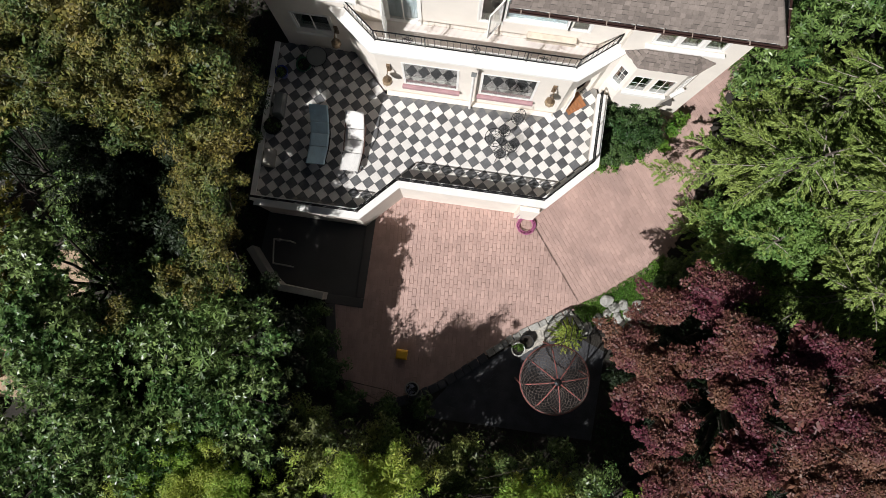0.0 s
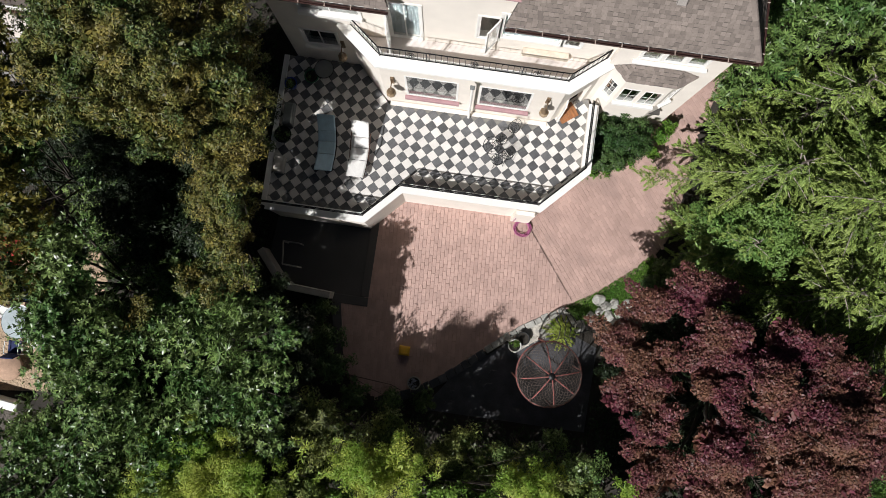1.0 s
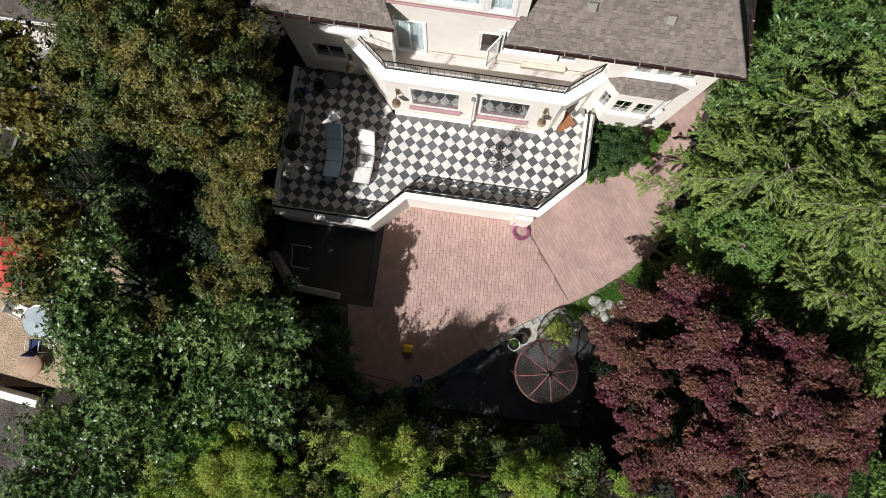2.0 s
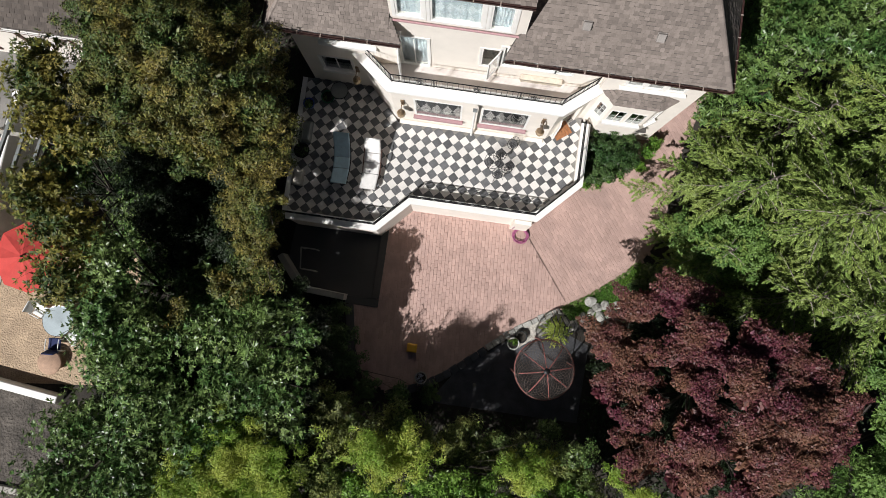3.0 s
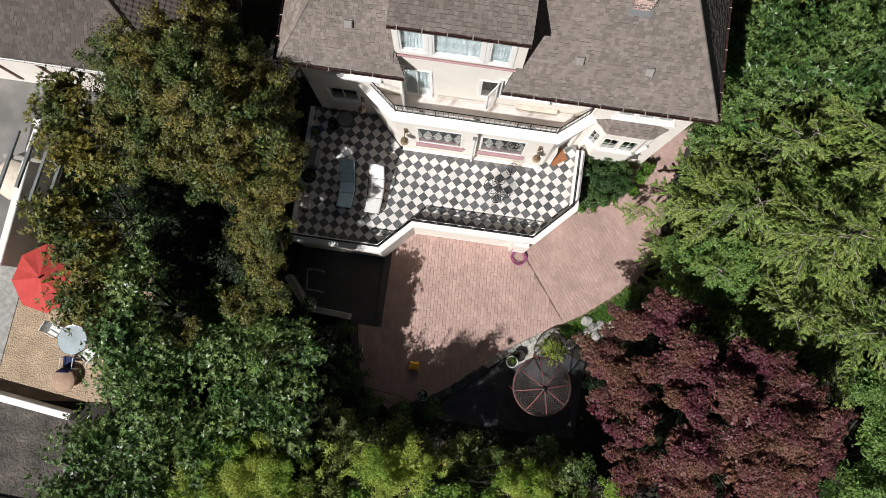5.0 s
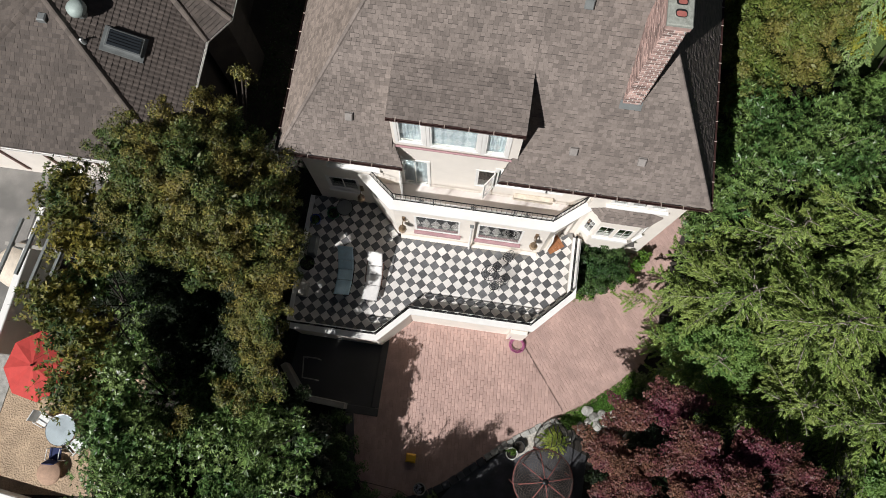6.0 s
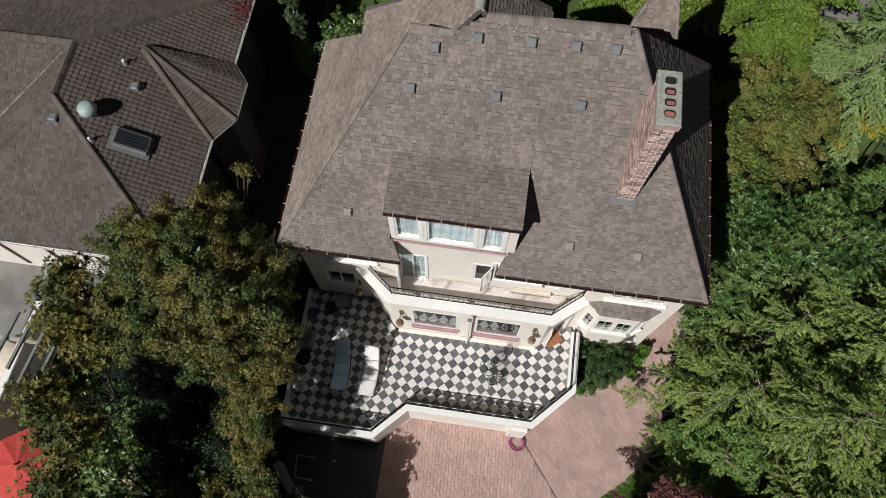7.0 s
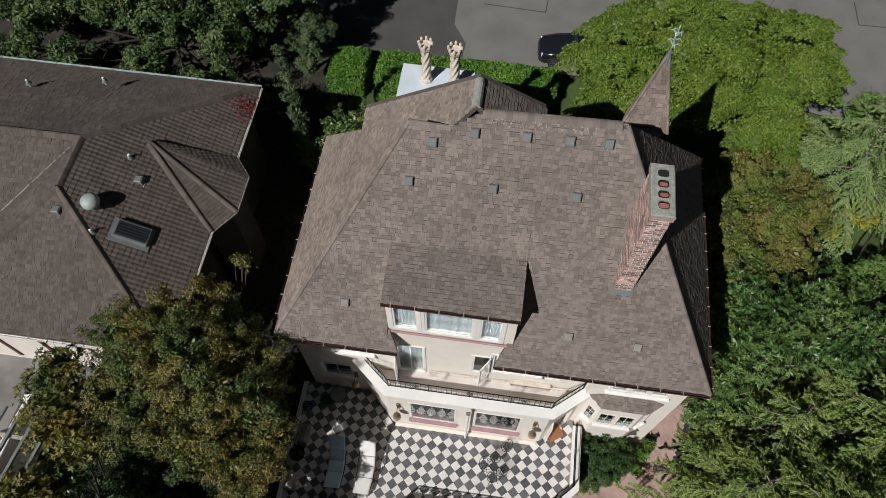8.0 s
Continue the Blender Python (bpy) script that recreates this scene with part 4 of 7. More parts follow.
for u in (0.10, 0.83):
    window_unit(house, EBAY[1], EBAY[2], u, u + 0.60, 3.6, 4.9, 2, 2, TRIM, bar=0.018, edge=0.03)
part("wall", wall_panel(EBAY[2], EBAY[3], 0, 5.7, [(0.2, 0.55, 3.6, 4.9)], 0.2), STUCCO, house)
window_unit(house, EBAY[2], EBAY[3], 0.2, 0.55, 3.6, 4.9, 2, 3, TRIM, bar=0.016, edge=0.028)
# other sides
part("wall", wall_panel((7.6, 9.055), (7.6, 17.0), 0, 8.5), STUCCO, house)
part("wall", wall_panel((-6.6, 16.745), (-6.6, 9.155), 0, 8.4), STUCCO, house)
part("wall", wall_panel((7.345, 17.0), (-6.6, 17.0), 0, 8.3), STUCCO, house)
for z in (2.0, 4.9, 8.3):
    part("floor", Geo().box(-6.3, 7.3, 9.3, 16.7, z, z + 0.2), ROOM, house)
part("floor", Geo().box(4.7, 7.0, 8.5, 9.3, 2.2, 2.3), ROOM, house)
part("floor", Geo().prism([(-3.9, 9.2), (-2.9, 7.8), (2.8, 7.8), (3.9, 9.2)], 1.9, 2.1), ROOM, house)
# balcony
bal = part("balcony", Geo().prism([(-4.3, 8.88), (-3.0, 7.99), (2.95, 7.99), (4.2, 8.78), (4.2, 8.99), (-2.9, 8.99), (-2.9, 8.88)], 5.00, 5.20), DECK, house)
BR = [(-4.4, 9.06), (-3.05, 7.96), (3.03, 7.96), (4.25, 8.94)]


def mitred_band(points, v0, v1, z0, z1):
    """A flat band on a bent line from v0 to v1 beside it, mitred at the corners."""
    pts = [Vector((x, y, 0)) for x, y in points]
    rims = ([], [])
    for i, p in enumerate(pts):
        d0 = (p - pts[i - 1]).normalized() if i else (pts[1] - p).normalized()
        d1 = (pts[i + 1] - p).normalized() if i < len(pts) - 1 else d0
        n0, n1 = Vector((-d0.y, d0.x, 0)), Vector((-d1.y, d1.x, 0))
        mt = (n0 + n1).normalized()
        for rim, v in zip(rims, (v0, v1)):
            q = p + mt * v / mt.dot(n0)
            rim.append((q.x, q.y))
    return Geo().prism(rims[0] + rims[1][::-1], z0, z1)


cop = mitred_band(BR, -0.30, 0.20, 5.763, 5.87)
part("coping", cop, TRIM, bal)
railing("black iron balcony railing with thin straight balusters", [(-4.3, 9.05), (-3.05, 8.05), (3.03, 8.05), (4.15, 8.97)], 5.87, 6.63, bars=0.19, rosettes=True, posts=1.5)

# ---- roof ----
WE, EE = -7.0, 7.9
PEAK = (-0.83, 14.36, 15.92)


def on_front(x, y):
    return (x, y, roof_z(y))


RL, RR, RG, VAL = on_front(-2.70, 13.0), on_front(3.40, RIDGE_Y), on_front(-0.58, 13.28), on_front(-1.48, 12.97)


DORMER_Y = 10.78
# the front slope in convex pieces round the dormer
pick = lambda x, y: 1.6 < x < 4.0 and 9.0 < y < 11.3
shingled(house, "roof_slope", [on_front(1.22, EAVE_Y), on_front(EE, EAVE_Y), RR, on_front(1.22, RIDGE_Y)], (1, 0, 0), SHINGLE, seed=2, pick=pick, piece_mat=SHINGLE_P)
shingled(house, "roof_slope", [on_front(0.70, EAVE_Y), on_front(1.22, EAVE_Y), on_front(1.22, 9.25), on_front(1.17, 9.25)], (1, 0, 0), SHINGLE, seed=3)
shingled(house, "roof_slope", [on_front(-3.02, DORMER_Y - 0.4), on_front(1.22, DORMER_Y - 0.4), on_front(1.22, RIDGE_Y), RG, VAL, RL, on_front(-3.02, 12.66)], (1, 0, 0), SHINGLE, seed=4)
shingled(house, "roof_slope", [on_front(WE, EAVE_Y), on_front(-3.02, EAVE_Y), on_front(-3.02, 12.66)], (1, 0, 0), SHINGLE, seed=5)
shingled(house, "roof_slope", [on_front(-3.02, EAVE_Y), on_front(-2.63, EAVE_Y), on_front(-2.98, 9.0)], (1, 0, 0), SHINGLE, seed=6)
# dormer roof
DY, DZ = 8.86, 11.64
shingled(house, "dormer_roof", [(-3.05, DY, DZ), (1.24, DY, DZ), (1.24, DORMER_Y, roof_z(DORMER_Y) + 0.02), (-3.05, DORMER_Y, roof_z(DORMER_Y) + 0.02)], (1, 0, 0), SHINGLE, seed=7)
for x in (-2.98, 1.05):
    part("dormer_cheek", Geo().add([(x, 9.24, roof_z(9.24) - 0.3), (x, DORMER_Y - 0.05, roof_z(DORMER_Y) - 0.2), (x, 9.24, DZ - 0.1),
                                    (x + 0.12, 9.24, roof_z(9.24) - 0.3), (x + 0.12, DORMER_Y - 0.05, roof_z(DORMER_Y) - 0.2), (x + 0.12, 9.24, DZ - 0.1)],
                                   [(0, 1, 2), (5, 4, 3), (0, 3, 4, 1), (1, 4, 5, 2), (2, 5, 3, 0)]), STUCCO, house)
# west slope of the main roof, and the lower cross wing behind it
NW = (-7.04, 17.1, 8.52)
JJ, KK = (-4.81, 14.92, 12.04), (-4.85, 15.95, 12.0)
XE = (1.25, 15.25, 13.88)
shingled(house, "roof_slope", [(WE, EAVE_Y, EAVE_Z), RL, NW], (0, 1, 0), SHINGLE_LIT, seed=8)
shingled(house, "roof_slope", [JJ, KK, PEAK, (-0.83, 13.3, 15.92), VAL], (0, 1, 0), SHINGLE_LIT, seed=9)
shingled(house, "roof_slope", [(EE, EAVE_Y, EAVE_Z), (EE, 18.2, EAVE_Z), RR], (0, 1, 0), SHINGLE, seed=10)
shingled(house, "roof_slope", [PEAK, (-0.83, 13.3, 15.92), (1.3, 13.3, 13.83), XE], (0, 1, 0), SHINGLE, seed=12)
part("roof_slope", Geo().slab([RR, (EE, 18.2, EAVE_Z), (-3.5, 18.2, EAVE_Z - 0.3), (-0.6, 13.35, 15.6)], 0.12), ROOF_UNDER, house)
part("roof_slope", Geo().slab([KK, (1.2, 16.2, 12.0), XE, PEAK], 0.12), ROOF_UNDER, house)
part("wall", Geo().prism([(-4.7, 14.95), (1.1, 15.3), (1.1, 15.85), (-4.7, 15.85)], 9.0, 11.9), STUCCO, house)
ridge_caps(house, RG, RR, SHINGLE)
ridge_caps(house, (WE, EAVE_Y, EAVE_Z), RL, SHINGLE, 0.08, e=0.012)
ridge_caps(house, (EE, EAVE_Y, EAVE_Z), RR, SHINGLE, 0.10)
ridge_caps(house, RL, VAL, SHINGLE, 0.10)
ridge_caps(house, (-0.83, 13.3, 15.92), PEAK, CAP, 0.14)
gutter(house, (0.70, EAVE_Y - 0.08, EAVE_Z - 0.02), (EE, EAVE_Y - 0.08, EAVE_Z - 0.02))
gutter(house, (WE, EAVE_Y - 0.08, EAVE_Z - 0.02), (-2.63, EAVE_Y - 0.08, EAVE_Z - 0.02))
gutter(house, (-3.05, DY - 0.05, DZ), (1.24, DY - 0.05, DZ))
gutter(house, (EE + 0.06, EAVE_Y - 0.08, EAVE_Z - 0.02), (EE + 0.06, 18.2, EAVE_Z - 0.02))
gutter(house, (WE - 0.07, 17.1, EAVE_Z - 0.02), (WE - 0.07, EAVE_Y, EAVE_Z - 0.02))
part("soffit", Geo().box(WE + 0.05, -2.7, EAVE_Y, 8.9, 8.36, 8.42).box(0.75, EE - 0.05, EAVE_Y, 8.9, 8.36, 8.42), TRIM, house)
# roof of the east bay
shingled(house, "bay_roof", [(4.38, 8.79, 5.85), (4.86, 8.32, 5.82), (5.05, 8.79, 6.25)], (4.86 - 4.38, 8.32 - 8.79, 0), SHINGLE, seed=14, exposure=0.12)
shingled(house, "bay_roof", [(4.86, 8.32, 5.82), (6.50, 8.30, 5.82), (6.40, 8.79, 6.25), (5.05, 8.79, 6.25)], (1, 0, 0), SHINGLE, seed=15, exposure=0.12)
shingled(house, "bay_roof", [(6.50, 8.30, 5.82), (7.12, 8.79, 5.85), (6.40, 8.79, 6.25)], (7.12 - 6.50, 0.49, 0), SHINGLE, seed=16, exposure=0.12)

# roof vents
def roof_vent(x, y, mat):
    t = thing("roof_vent", "small grey square roof vent on the shingles", "vent", "roof vents")
    a = math.atan(SLOPE)
    m = Matrix.Translation((x, y, roof_z(y))) @ Matrix.Rotation(a, 4, "X")
    part("flashing", Geo().box(-0.135, 0.135, -0.15, 0.15, 0.012, 0.03, m), mat, t)
    part("hood", Geo().soft_box(-0.125, 0.125, -0.14, 0.14, 0.03, 0.13, 0.025, m), mat, t)
    return t


for x, y in ((2.94, 9.35), (5.17, 9.32), (-4.46, 9.45), (-2.59, 11.99), (-0.08, 12.02), (2.37, 12.05), (-1.97, 12.70), (-0.79, 12.93), (0.69, 12.96), (1.91, 12.98), (2.99, 13.0)):
    roof_vent(x, y, VENT_PAINT if y < 11 else VENT)

# ---- chimney ----
def brick_stack(parent, x0, x1, y0, y1, z0, z1, seed=1):
    """A brick shaft: mortar core, bricks on the four faces."""
    shaft = part("shaft", Geo().box(x0, x1, y0, y1, z0, z1), MORTAR, parent)
    rng = random.Random(seed)
    L, H, gap, out = 0.215, 0.07, 0.032, 0.014
    g = Geo()
    mats = [(frame_of((x0, y0), (x1, y0)), x1 - x0, True), (frame_of((x1, y0), (x1, y1)), y1 - y0, False), (frame_of((x1, y1), (x0, y1)), x1 - x0, False), (frame_of((x0, y1), (x0, y0)), y1 - y0, False)]
    near = Geo().soft_box(-0.5, 0.5, -0.5, 0.5, -0.5, 0.5, 0.02).mesh("brick")
    near.materials.append(BRICK_P)
    made = 0
    for m, ln, front in mats:
        k, z = 0, z0
        while z + H < z1:
            u = -(L + gap) * (0.5 if k % 2 else 0.0)
            while u < ln:
                a, b = max(u, 0.0), min(u + L, ln)
                if b - a > 0.03:
                    o = out * (0.6 + 0.8 * rng.random())
                    if front and made < 290:
                        ob = new("brick", near)
                        ob.matrix_basis = m @ Matrix.Translation(((a + b) / 2, 0.02 - o / 2, z + H / 2)) @ Matrix.Diagonal((b - a, 0.04 + o, H, 1))
                        ob.parent = shaft
                        made += 1
                    else:
                        g.box(a, b, -o, 0.02, z, z + H, m)
                u += L + gap
            z += H + gap
            k += 1
    r = part("bricks", g, BRICK, shaft)
    r["kind"] = "stuff"
    return shaft


chimney = thing("chimney", "tall red brick chimney with a lichened four-flue cap", "chimney")
CX0, CX1, CY0, CY1, CZ = 4.03, 4.55, 10.42, 11.95, 15.75
brick_stack(chimney, CX0, CX1, CY0, CY1, 10.9, CZ)
part("band", Geo().soft_box(CX0 - 0.05, CX1 + 0.05, CY0 - 0.05, CY1 + 0.05, CZ, CZ + 0.16, 0.02), BRICK, chimney)
cap = part("cap", Geo().soft_box(CX0 - 0.06, CX1 + 0.06, CY0 - 0.06, CY1 + 0.06, CZ + 0.163, CZ + 0.26, 0.03), CAP, chimney)
for i in range(4):
    y, xm = CY0 + 0.26 + i * 0.33, (CX0 + CX1) / 2
    oval = lambda rx, ry: [(xm + rx * (abs(math.cos(a)) ** 0.6) * math.copysign(1, math.cos(a)), y + ry * (abs(math.sin(a)) ** 0.6) * math.copysign(1, math.sin(a))) for a in [0.3142 * k + 0.01 for k in range(20)]]
    part("flue_rim", Geo().prism(oval(0.165, 0.135), CZ + 0.262, CZ + 0.285), CAP, cap)
    # Black plate on the cap: the darkness of an open flue as colour.
    part("flue_dark_plate", Geo().prism(oval(0.145, 0.115), CZ + 0.27, CZ + 0.289), DEEP_BLACK, cap)
    part("flue_liner", Geo().prism([(u + 0.012 * (i % 2), v - 0.02) for u, v in oval(0.105 + 0.02 * (i == 0), 0.06 + 0.015 * (i == 0))], CZ + 0.275, CZ + 0.294), CLAY if i < 3 else DEEP_BLACK, cap)
part("flashing", Geo().slab([(CX0 - 0.08, CY0 - 0.12, roof_z(CY0 - 0.12) + 0.05), (CX1 + 0.08, CY0 - 0.12, roof_z(CY0 - 0.12) + 0.05), (CX1 + 0.08, CY0 + 0.05, roof_z(CY0 + 0.05) + 0.05), (CX0 - 0.08, CY0 + 0.05, roof_z(CY0 + 0.05) + 0.05)], 0.03), VENT, chimney)

# ---- turret with its weathervane ----
turret = thing("turret", "steep four-sided shingled turret roof beside the ridge", "turret")
TX, TY, TZ, TR, TT = 4.73, 16.75, 12.4, 0.76, 15.35
part("shaft", Geo().box(TX - 0.25, TX + TR - 0.15, TY - TR + 0.15, TY + TR - 0.3, 6.0, TZ - 0.12), STUCCO, turret)
corners = [(TX - TR - 0.12, TY - TR, TZ), (TX + TR, TY - TR, TZ), (TX + TR, TY + TR, TZ), (TX + 0.1, TY + TR, TZ), (TX - TR + 0.12, TY - 0.05, TZ)]
for i, (p, q) in enumerate(zip(corners, corners[1:] + corners[:1])):
    # sunward sides take the lighter, sunlit copy of the shingle colour
    shingled(turret, "roof_slope", [p, q, (TX, TY, TT)], (q[0] - p[0], q[1] - p[1], 0), SHINGLE_LIT if i in (0, 3, 4) else SHINGLE, seed=80 + i, thick=0.06, wide=0.2, exposure=0.17)
for p in corners:
    ridge_caps(turret, p, (TX, TY, TT), SHINGLE_LIT, 0.05, 0.2, "hip_cap", 0.010)
part("spire_cap", Geo().lathe([(0.15, -0.5), (0.02, 0.15)], (TX, TY, TT), 8), VENT, turret)
vane = thing("weathervane", "pale green copper weathervane of curled leaves", "weathervane")
part("rod", Geo().tube([(TX, TY, TT), (TX, TY, TT + 0.9)], 0.02, 6), VERDIGRIS, vane)
for i in range(13):
    a, h = i * 2.4, 0.2 + 0.055 * i
    c, s = math.cos(a), math.sin(a)
    part("leaf", Geo().tube([(TX, TY, TT + h), (TX + 0.14 * c, TY + 0.14 * s, TT + h + 0.12), (TX + 0.22 * c, TY + 0.22 * s, TT + h + 0.05)], 0.024, 5, 0.008), VERDIGRIS, vane)

# ---- flat white roof with twisted stacks ----
rear = thing("porch", "rear porch block with a flat white roof", "porch")
part("wall", Geo().prism([(-4.5, 18.3), (-1.6, 18.3), (-1.6, 21.3), (-4.5, 21.3)], 0, 8.3), STUCCO, rear)
part("roof", Geo().prism([(-4.62, 18.6), (-1.5, 19.0), (-1.5, 21.42), (-4.62, 21.45)], 8.3, 8.5), FLAT_ROOF, rear)


def twisted_stack(x, y):
    t = thing("chimney_pot", "twisted cream cast-stone chimney stack with a crown of knobs", "chimney", "twin twisted stacks")
    z = 8.5
    part("base", Geo().lathe([(0.26, 0), (0.26, 0.12), (0.21, 0.2)], (x, y, z), 8), CREAM_STONE, t)
    g, n, rows = Geo(), 24, 40
    vs = []
    for k in range(rows + 1):
        for i in range(n):
            a = 6.2832 * i / n
            r = 0.18 + 0.035 * math.cos(6 * (a - k * 0.09))
            vs.append((x + r * math.cos(a), y + r * math.sin(a), z + 0.2 + 1.55 * k / rows))
    g.add(vs, [(k * n + i, k * n + (i + 1) % n, (k + 1) * n + (i + 1) % n, (k + 1) * n + i) for k in range(rows) for i in range(n)])
    part("shaft", g, CREAM_STONE, t, smooth=True)
    crown = part("crown", Geo().lathe([(0.18, 1.75), (0.26, 1.88), (0.29, 2.04), (0.25, 2.06), (0.17, 2.02)], (x, y, z), 8, False), CREAM_STONE, t)
    part("rim_plate", Geo().lathe([(0.18, 2.0), (0.18, 2.025)], (x, y, z), 8), CREAM_STONE, crown)
    for i in range(8):
        a = 6.2832 * i / 8
        part("knob", Geo().lathe([(0.05, 2.08), (0.06, 2.14), (0.065, 2.22), (0.03, 2.28)], (x + 0.265 * math.cos(a), y + 0.265 * math.sin(a), z - 0.04), 7), CREAM_STONE, crown)
    return t


twisted_stack(-3.50, 20.65)
twisted_stack(-2.29, 20.55)

# ---- neighbouring house ----
nb = thing("neighbour_house", "neighbouring house with a low brown concrete-tile hip roof", "house")
EZ = 5.9
nE = -11.55
APX = (-16.75, 15.6, 8.6)
APX2 = (-16.75, 13.2, 8.6)
W0 = -30.0
SW, VAL_N = (-21.9, 8.05, 5.93), (-21.5, 10.42, 6.19)
part("wall", wall_panel((W0, 8.7), (nE - 0.5, 8.7), 0, 5.8, [(13.0, 14.6, 2.2, 4.6), (15.6, 16.6, 2.2, 4.6)]), STUCCO, nb)
part("wall", wall_panel((nE - 0.8, 8.96), (nE - 0.8, 20.7), 0, 5.8), SHADED_WALL, nb, "side wall with its shade put into a near-black colour")
part("wall", wall_panel((nE - 0.8, 21.0), (W0, 21.0), 0, 5.8), SHADED_WALL, nb)
sh = dict(wide=0.2, exposure=0.21, lift=0.026, strip=0.006, barrel=True)
flat_sh = dict(wide=0.17, exposure=0.17, lift=0.024, strip=0.012)
shingled(nb, "roof_slope", [(-21.95, 8.0, EZ), (nE, 8.0, EZ), APX2], (1, 0, 0), NTILE_C, seed=21, piece="roof_tile", **flat_sh)
shingled(nb, "roof_slope", [(nE, 8.0, EZ), (nE, 21.4, EZ), APX, APX2], (0, 1, 0), NTILE, seed=22, piece="roof_tile", **sh)
shingled(nb, "roof_slope", [(nE, 21.4, EZ), (W0, 21.4, EZ), (W0, 15.6, 8.6), APX], (1, 0, 0), NTILE, seed=23, piece="roof_tile", **flat_sh)
shingled(nb, "roof_slope", [APX2, APX, VAL_N, SW], (0, 1, 0), NTILE_C, seed=24, piece="roof_tile", **flat_sh)
shingled(nb, "roof_slope", [APX, (W0, 15.6, 8.6), (W0, 10.1, 6.04), VAL_N], (1, 0, 0), NTILE_C, seed=28, piece="roof_tile", **flat_sh)
part("valley_flashing", Geo().tube([APX, VAL_N], 0.05, 5), VENT, nb)
for u0, z0, u1, z1 in ((-22.6, 0.6, -22.6, 5.6), (-20.6, 0.6, -20.6, 5.6), (-18.4, 0.6, -18.4, 5.6), (-16.2, 0.6, -16.2, 5.6), (-22.5, 3.4, -20.7, 5.4), (-18.3, 3.4, -20.5, 5.4), (-18.3, 3.2, -16.4, 5.2), (-24.0, 3.3, -12.3, 3.3), (-24.0, 5.5, -12.3, 5.5)):
    d = Vector((u1 - u0, 0, z1 - z0))
    beam = Geo().box(0, d.length, -0.04, -0.004, -0.09, 0.09, Matrix.Translation((u0, 8.69, z0)) @ Matrix.Rotation(-math.atan2(d.z, d.x), 4, "Y"))
    part("timber", beam, DARK_WOOD, nb)
part("downspout", Geo().tube([(-14.6, 8.02, 5.75), (-14.6, 8.3, 5.4), (-14.5, 8.6, 5.0), (-14.5, 8.6, 0.1)], 0.06, 8), TRIM, nb)
part("fascia", Geo().box(-30.0, nE, 8.02, 8.06, 5.62, 5.86), TRIM, nb)
# small hipped bay on the east side
B0, B1, B2, B3, BT = (nE + 0.05, 13.5, EZ), (-10.75, 14.6, EZ), (-10.75, 16.4, EZ), (nE + 0.05, 17.3, EZ), (-14.6, 16.4, 7.85)
shingled(nb, "bay_roof", [B0, B1, BT], (B1[0] - B0[0], B1[1] - B0[1], 0), NTILE_C, seed=25, piece="roof_tile", **flat_sh)
shingled(nb, "bay_roof", [B1, B2, BT], (0, 1, 0), NTILE, seed=26, piece="roof_tile", **sh)
shingled(nb, "bay_roof", [B2, B3, BT], (B3[0] - B2[0], B3[1] - B2[1], 0), NTILE, seed=27, piece="roof_tile", **sh)
part("wall", Geo().prism([(nE - 0.5, 13.9), (-11.2, 14.8), (-11.2, 16.2), (nE - 0.5, 17.0)], 0, 5.8), SHADED_WALL, nb)
for p, q in ((APX2, (nE, 8.0, EZ)), (APX, (nE, 21.4, EZ)), (APX, APX2), (B0, BT), (B1, BT), (APX, (W0, 15.6, 8.6)), (APX2, SW)):
    ridge_caps(nb, p, q, NTILE_C, 0.17, 0.26, "ridge_tile", 0.10)
for p, q in (((nE + 0.07, 8.0, EZ), (nE + 0.07, 13.5, EZ)), (B0, B1), (B1, B2), (B2, B3), ((nE + 0.07, 17.3, EZ), (nE + 0.07, 21.4, EZ)), ((W0, 7.93, EZ), (nE, 7.93, EZ))):
    gutter(nb, p, q, TRIM, 1.4)

gutter(nb, (nE, 21.5, EZ), (W0, 21.5, EZ), VERDIGRIS, 1.4)

# ---- trees ----
tree("oak_tree", "tall broad tree with olive and brown autumn leaves", "tree", (-8.2, 6.3, 0),
     [(-11.6, 7.6, 8.8, 1.6), (-10.2, 8.4, 8.8, 1.4), (-8.4, 8.0, 8.8, 1.4), (-7.3, 7.2, 8.8, 1.2), (-9.6, 6.6, 9.6, 1.9), (-8.0, 6.0, 9.4, 1.6), (-6.9, 5.6, 8.6, 1.2), (-11.6, 5.8, 8.8, 1.5), (-10.2, 4.8, 9.0, 1.4),
      (-8.4, 4.4, 8.6, 1.3), (-7.0, 4.4, 7.0, 1.3), (-7.4, 5.8, 6.6, 1.4), (-6.9, 3.3, 7.0, 1.05), (-6.7, 2.3, 6.6, 0.8), (-6.9, 1.2, 6.2, 0.8), (-6.2, 0.6, 5.8, 0.55), (-7.3, 2.8, 5.8, 1.15), (-7.2, 1.6, 5.4, 1.1), (-7.5, 0.2, 5.2, 1.0), (-8.0, 6.5, 4.2, 1.1), (-8.6, 5.4, 5.0, 1.3), (-8.3, 7.5, 4.0, 1.0), (-7.6, 6.9, 7.4, 1.1), (-7.0, 7.4, 7.0, 0.7), (-9.0, 9.4, 8.6, 0.6), (-9.9, 9.9, 8.8, 0.45), (-8.6, 10.9, 9.0, 0.3), (-8.9, 8.5, 8.6, 0.7)],
     L_OAK, 4300, 0.26, 0.05, 0.36, 31, 0.26, core=1500)
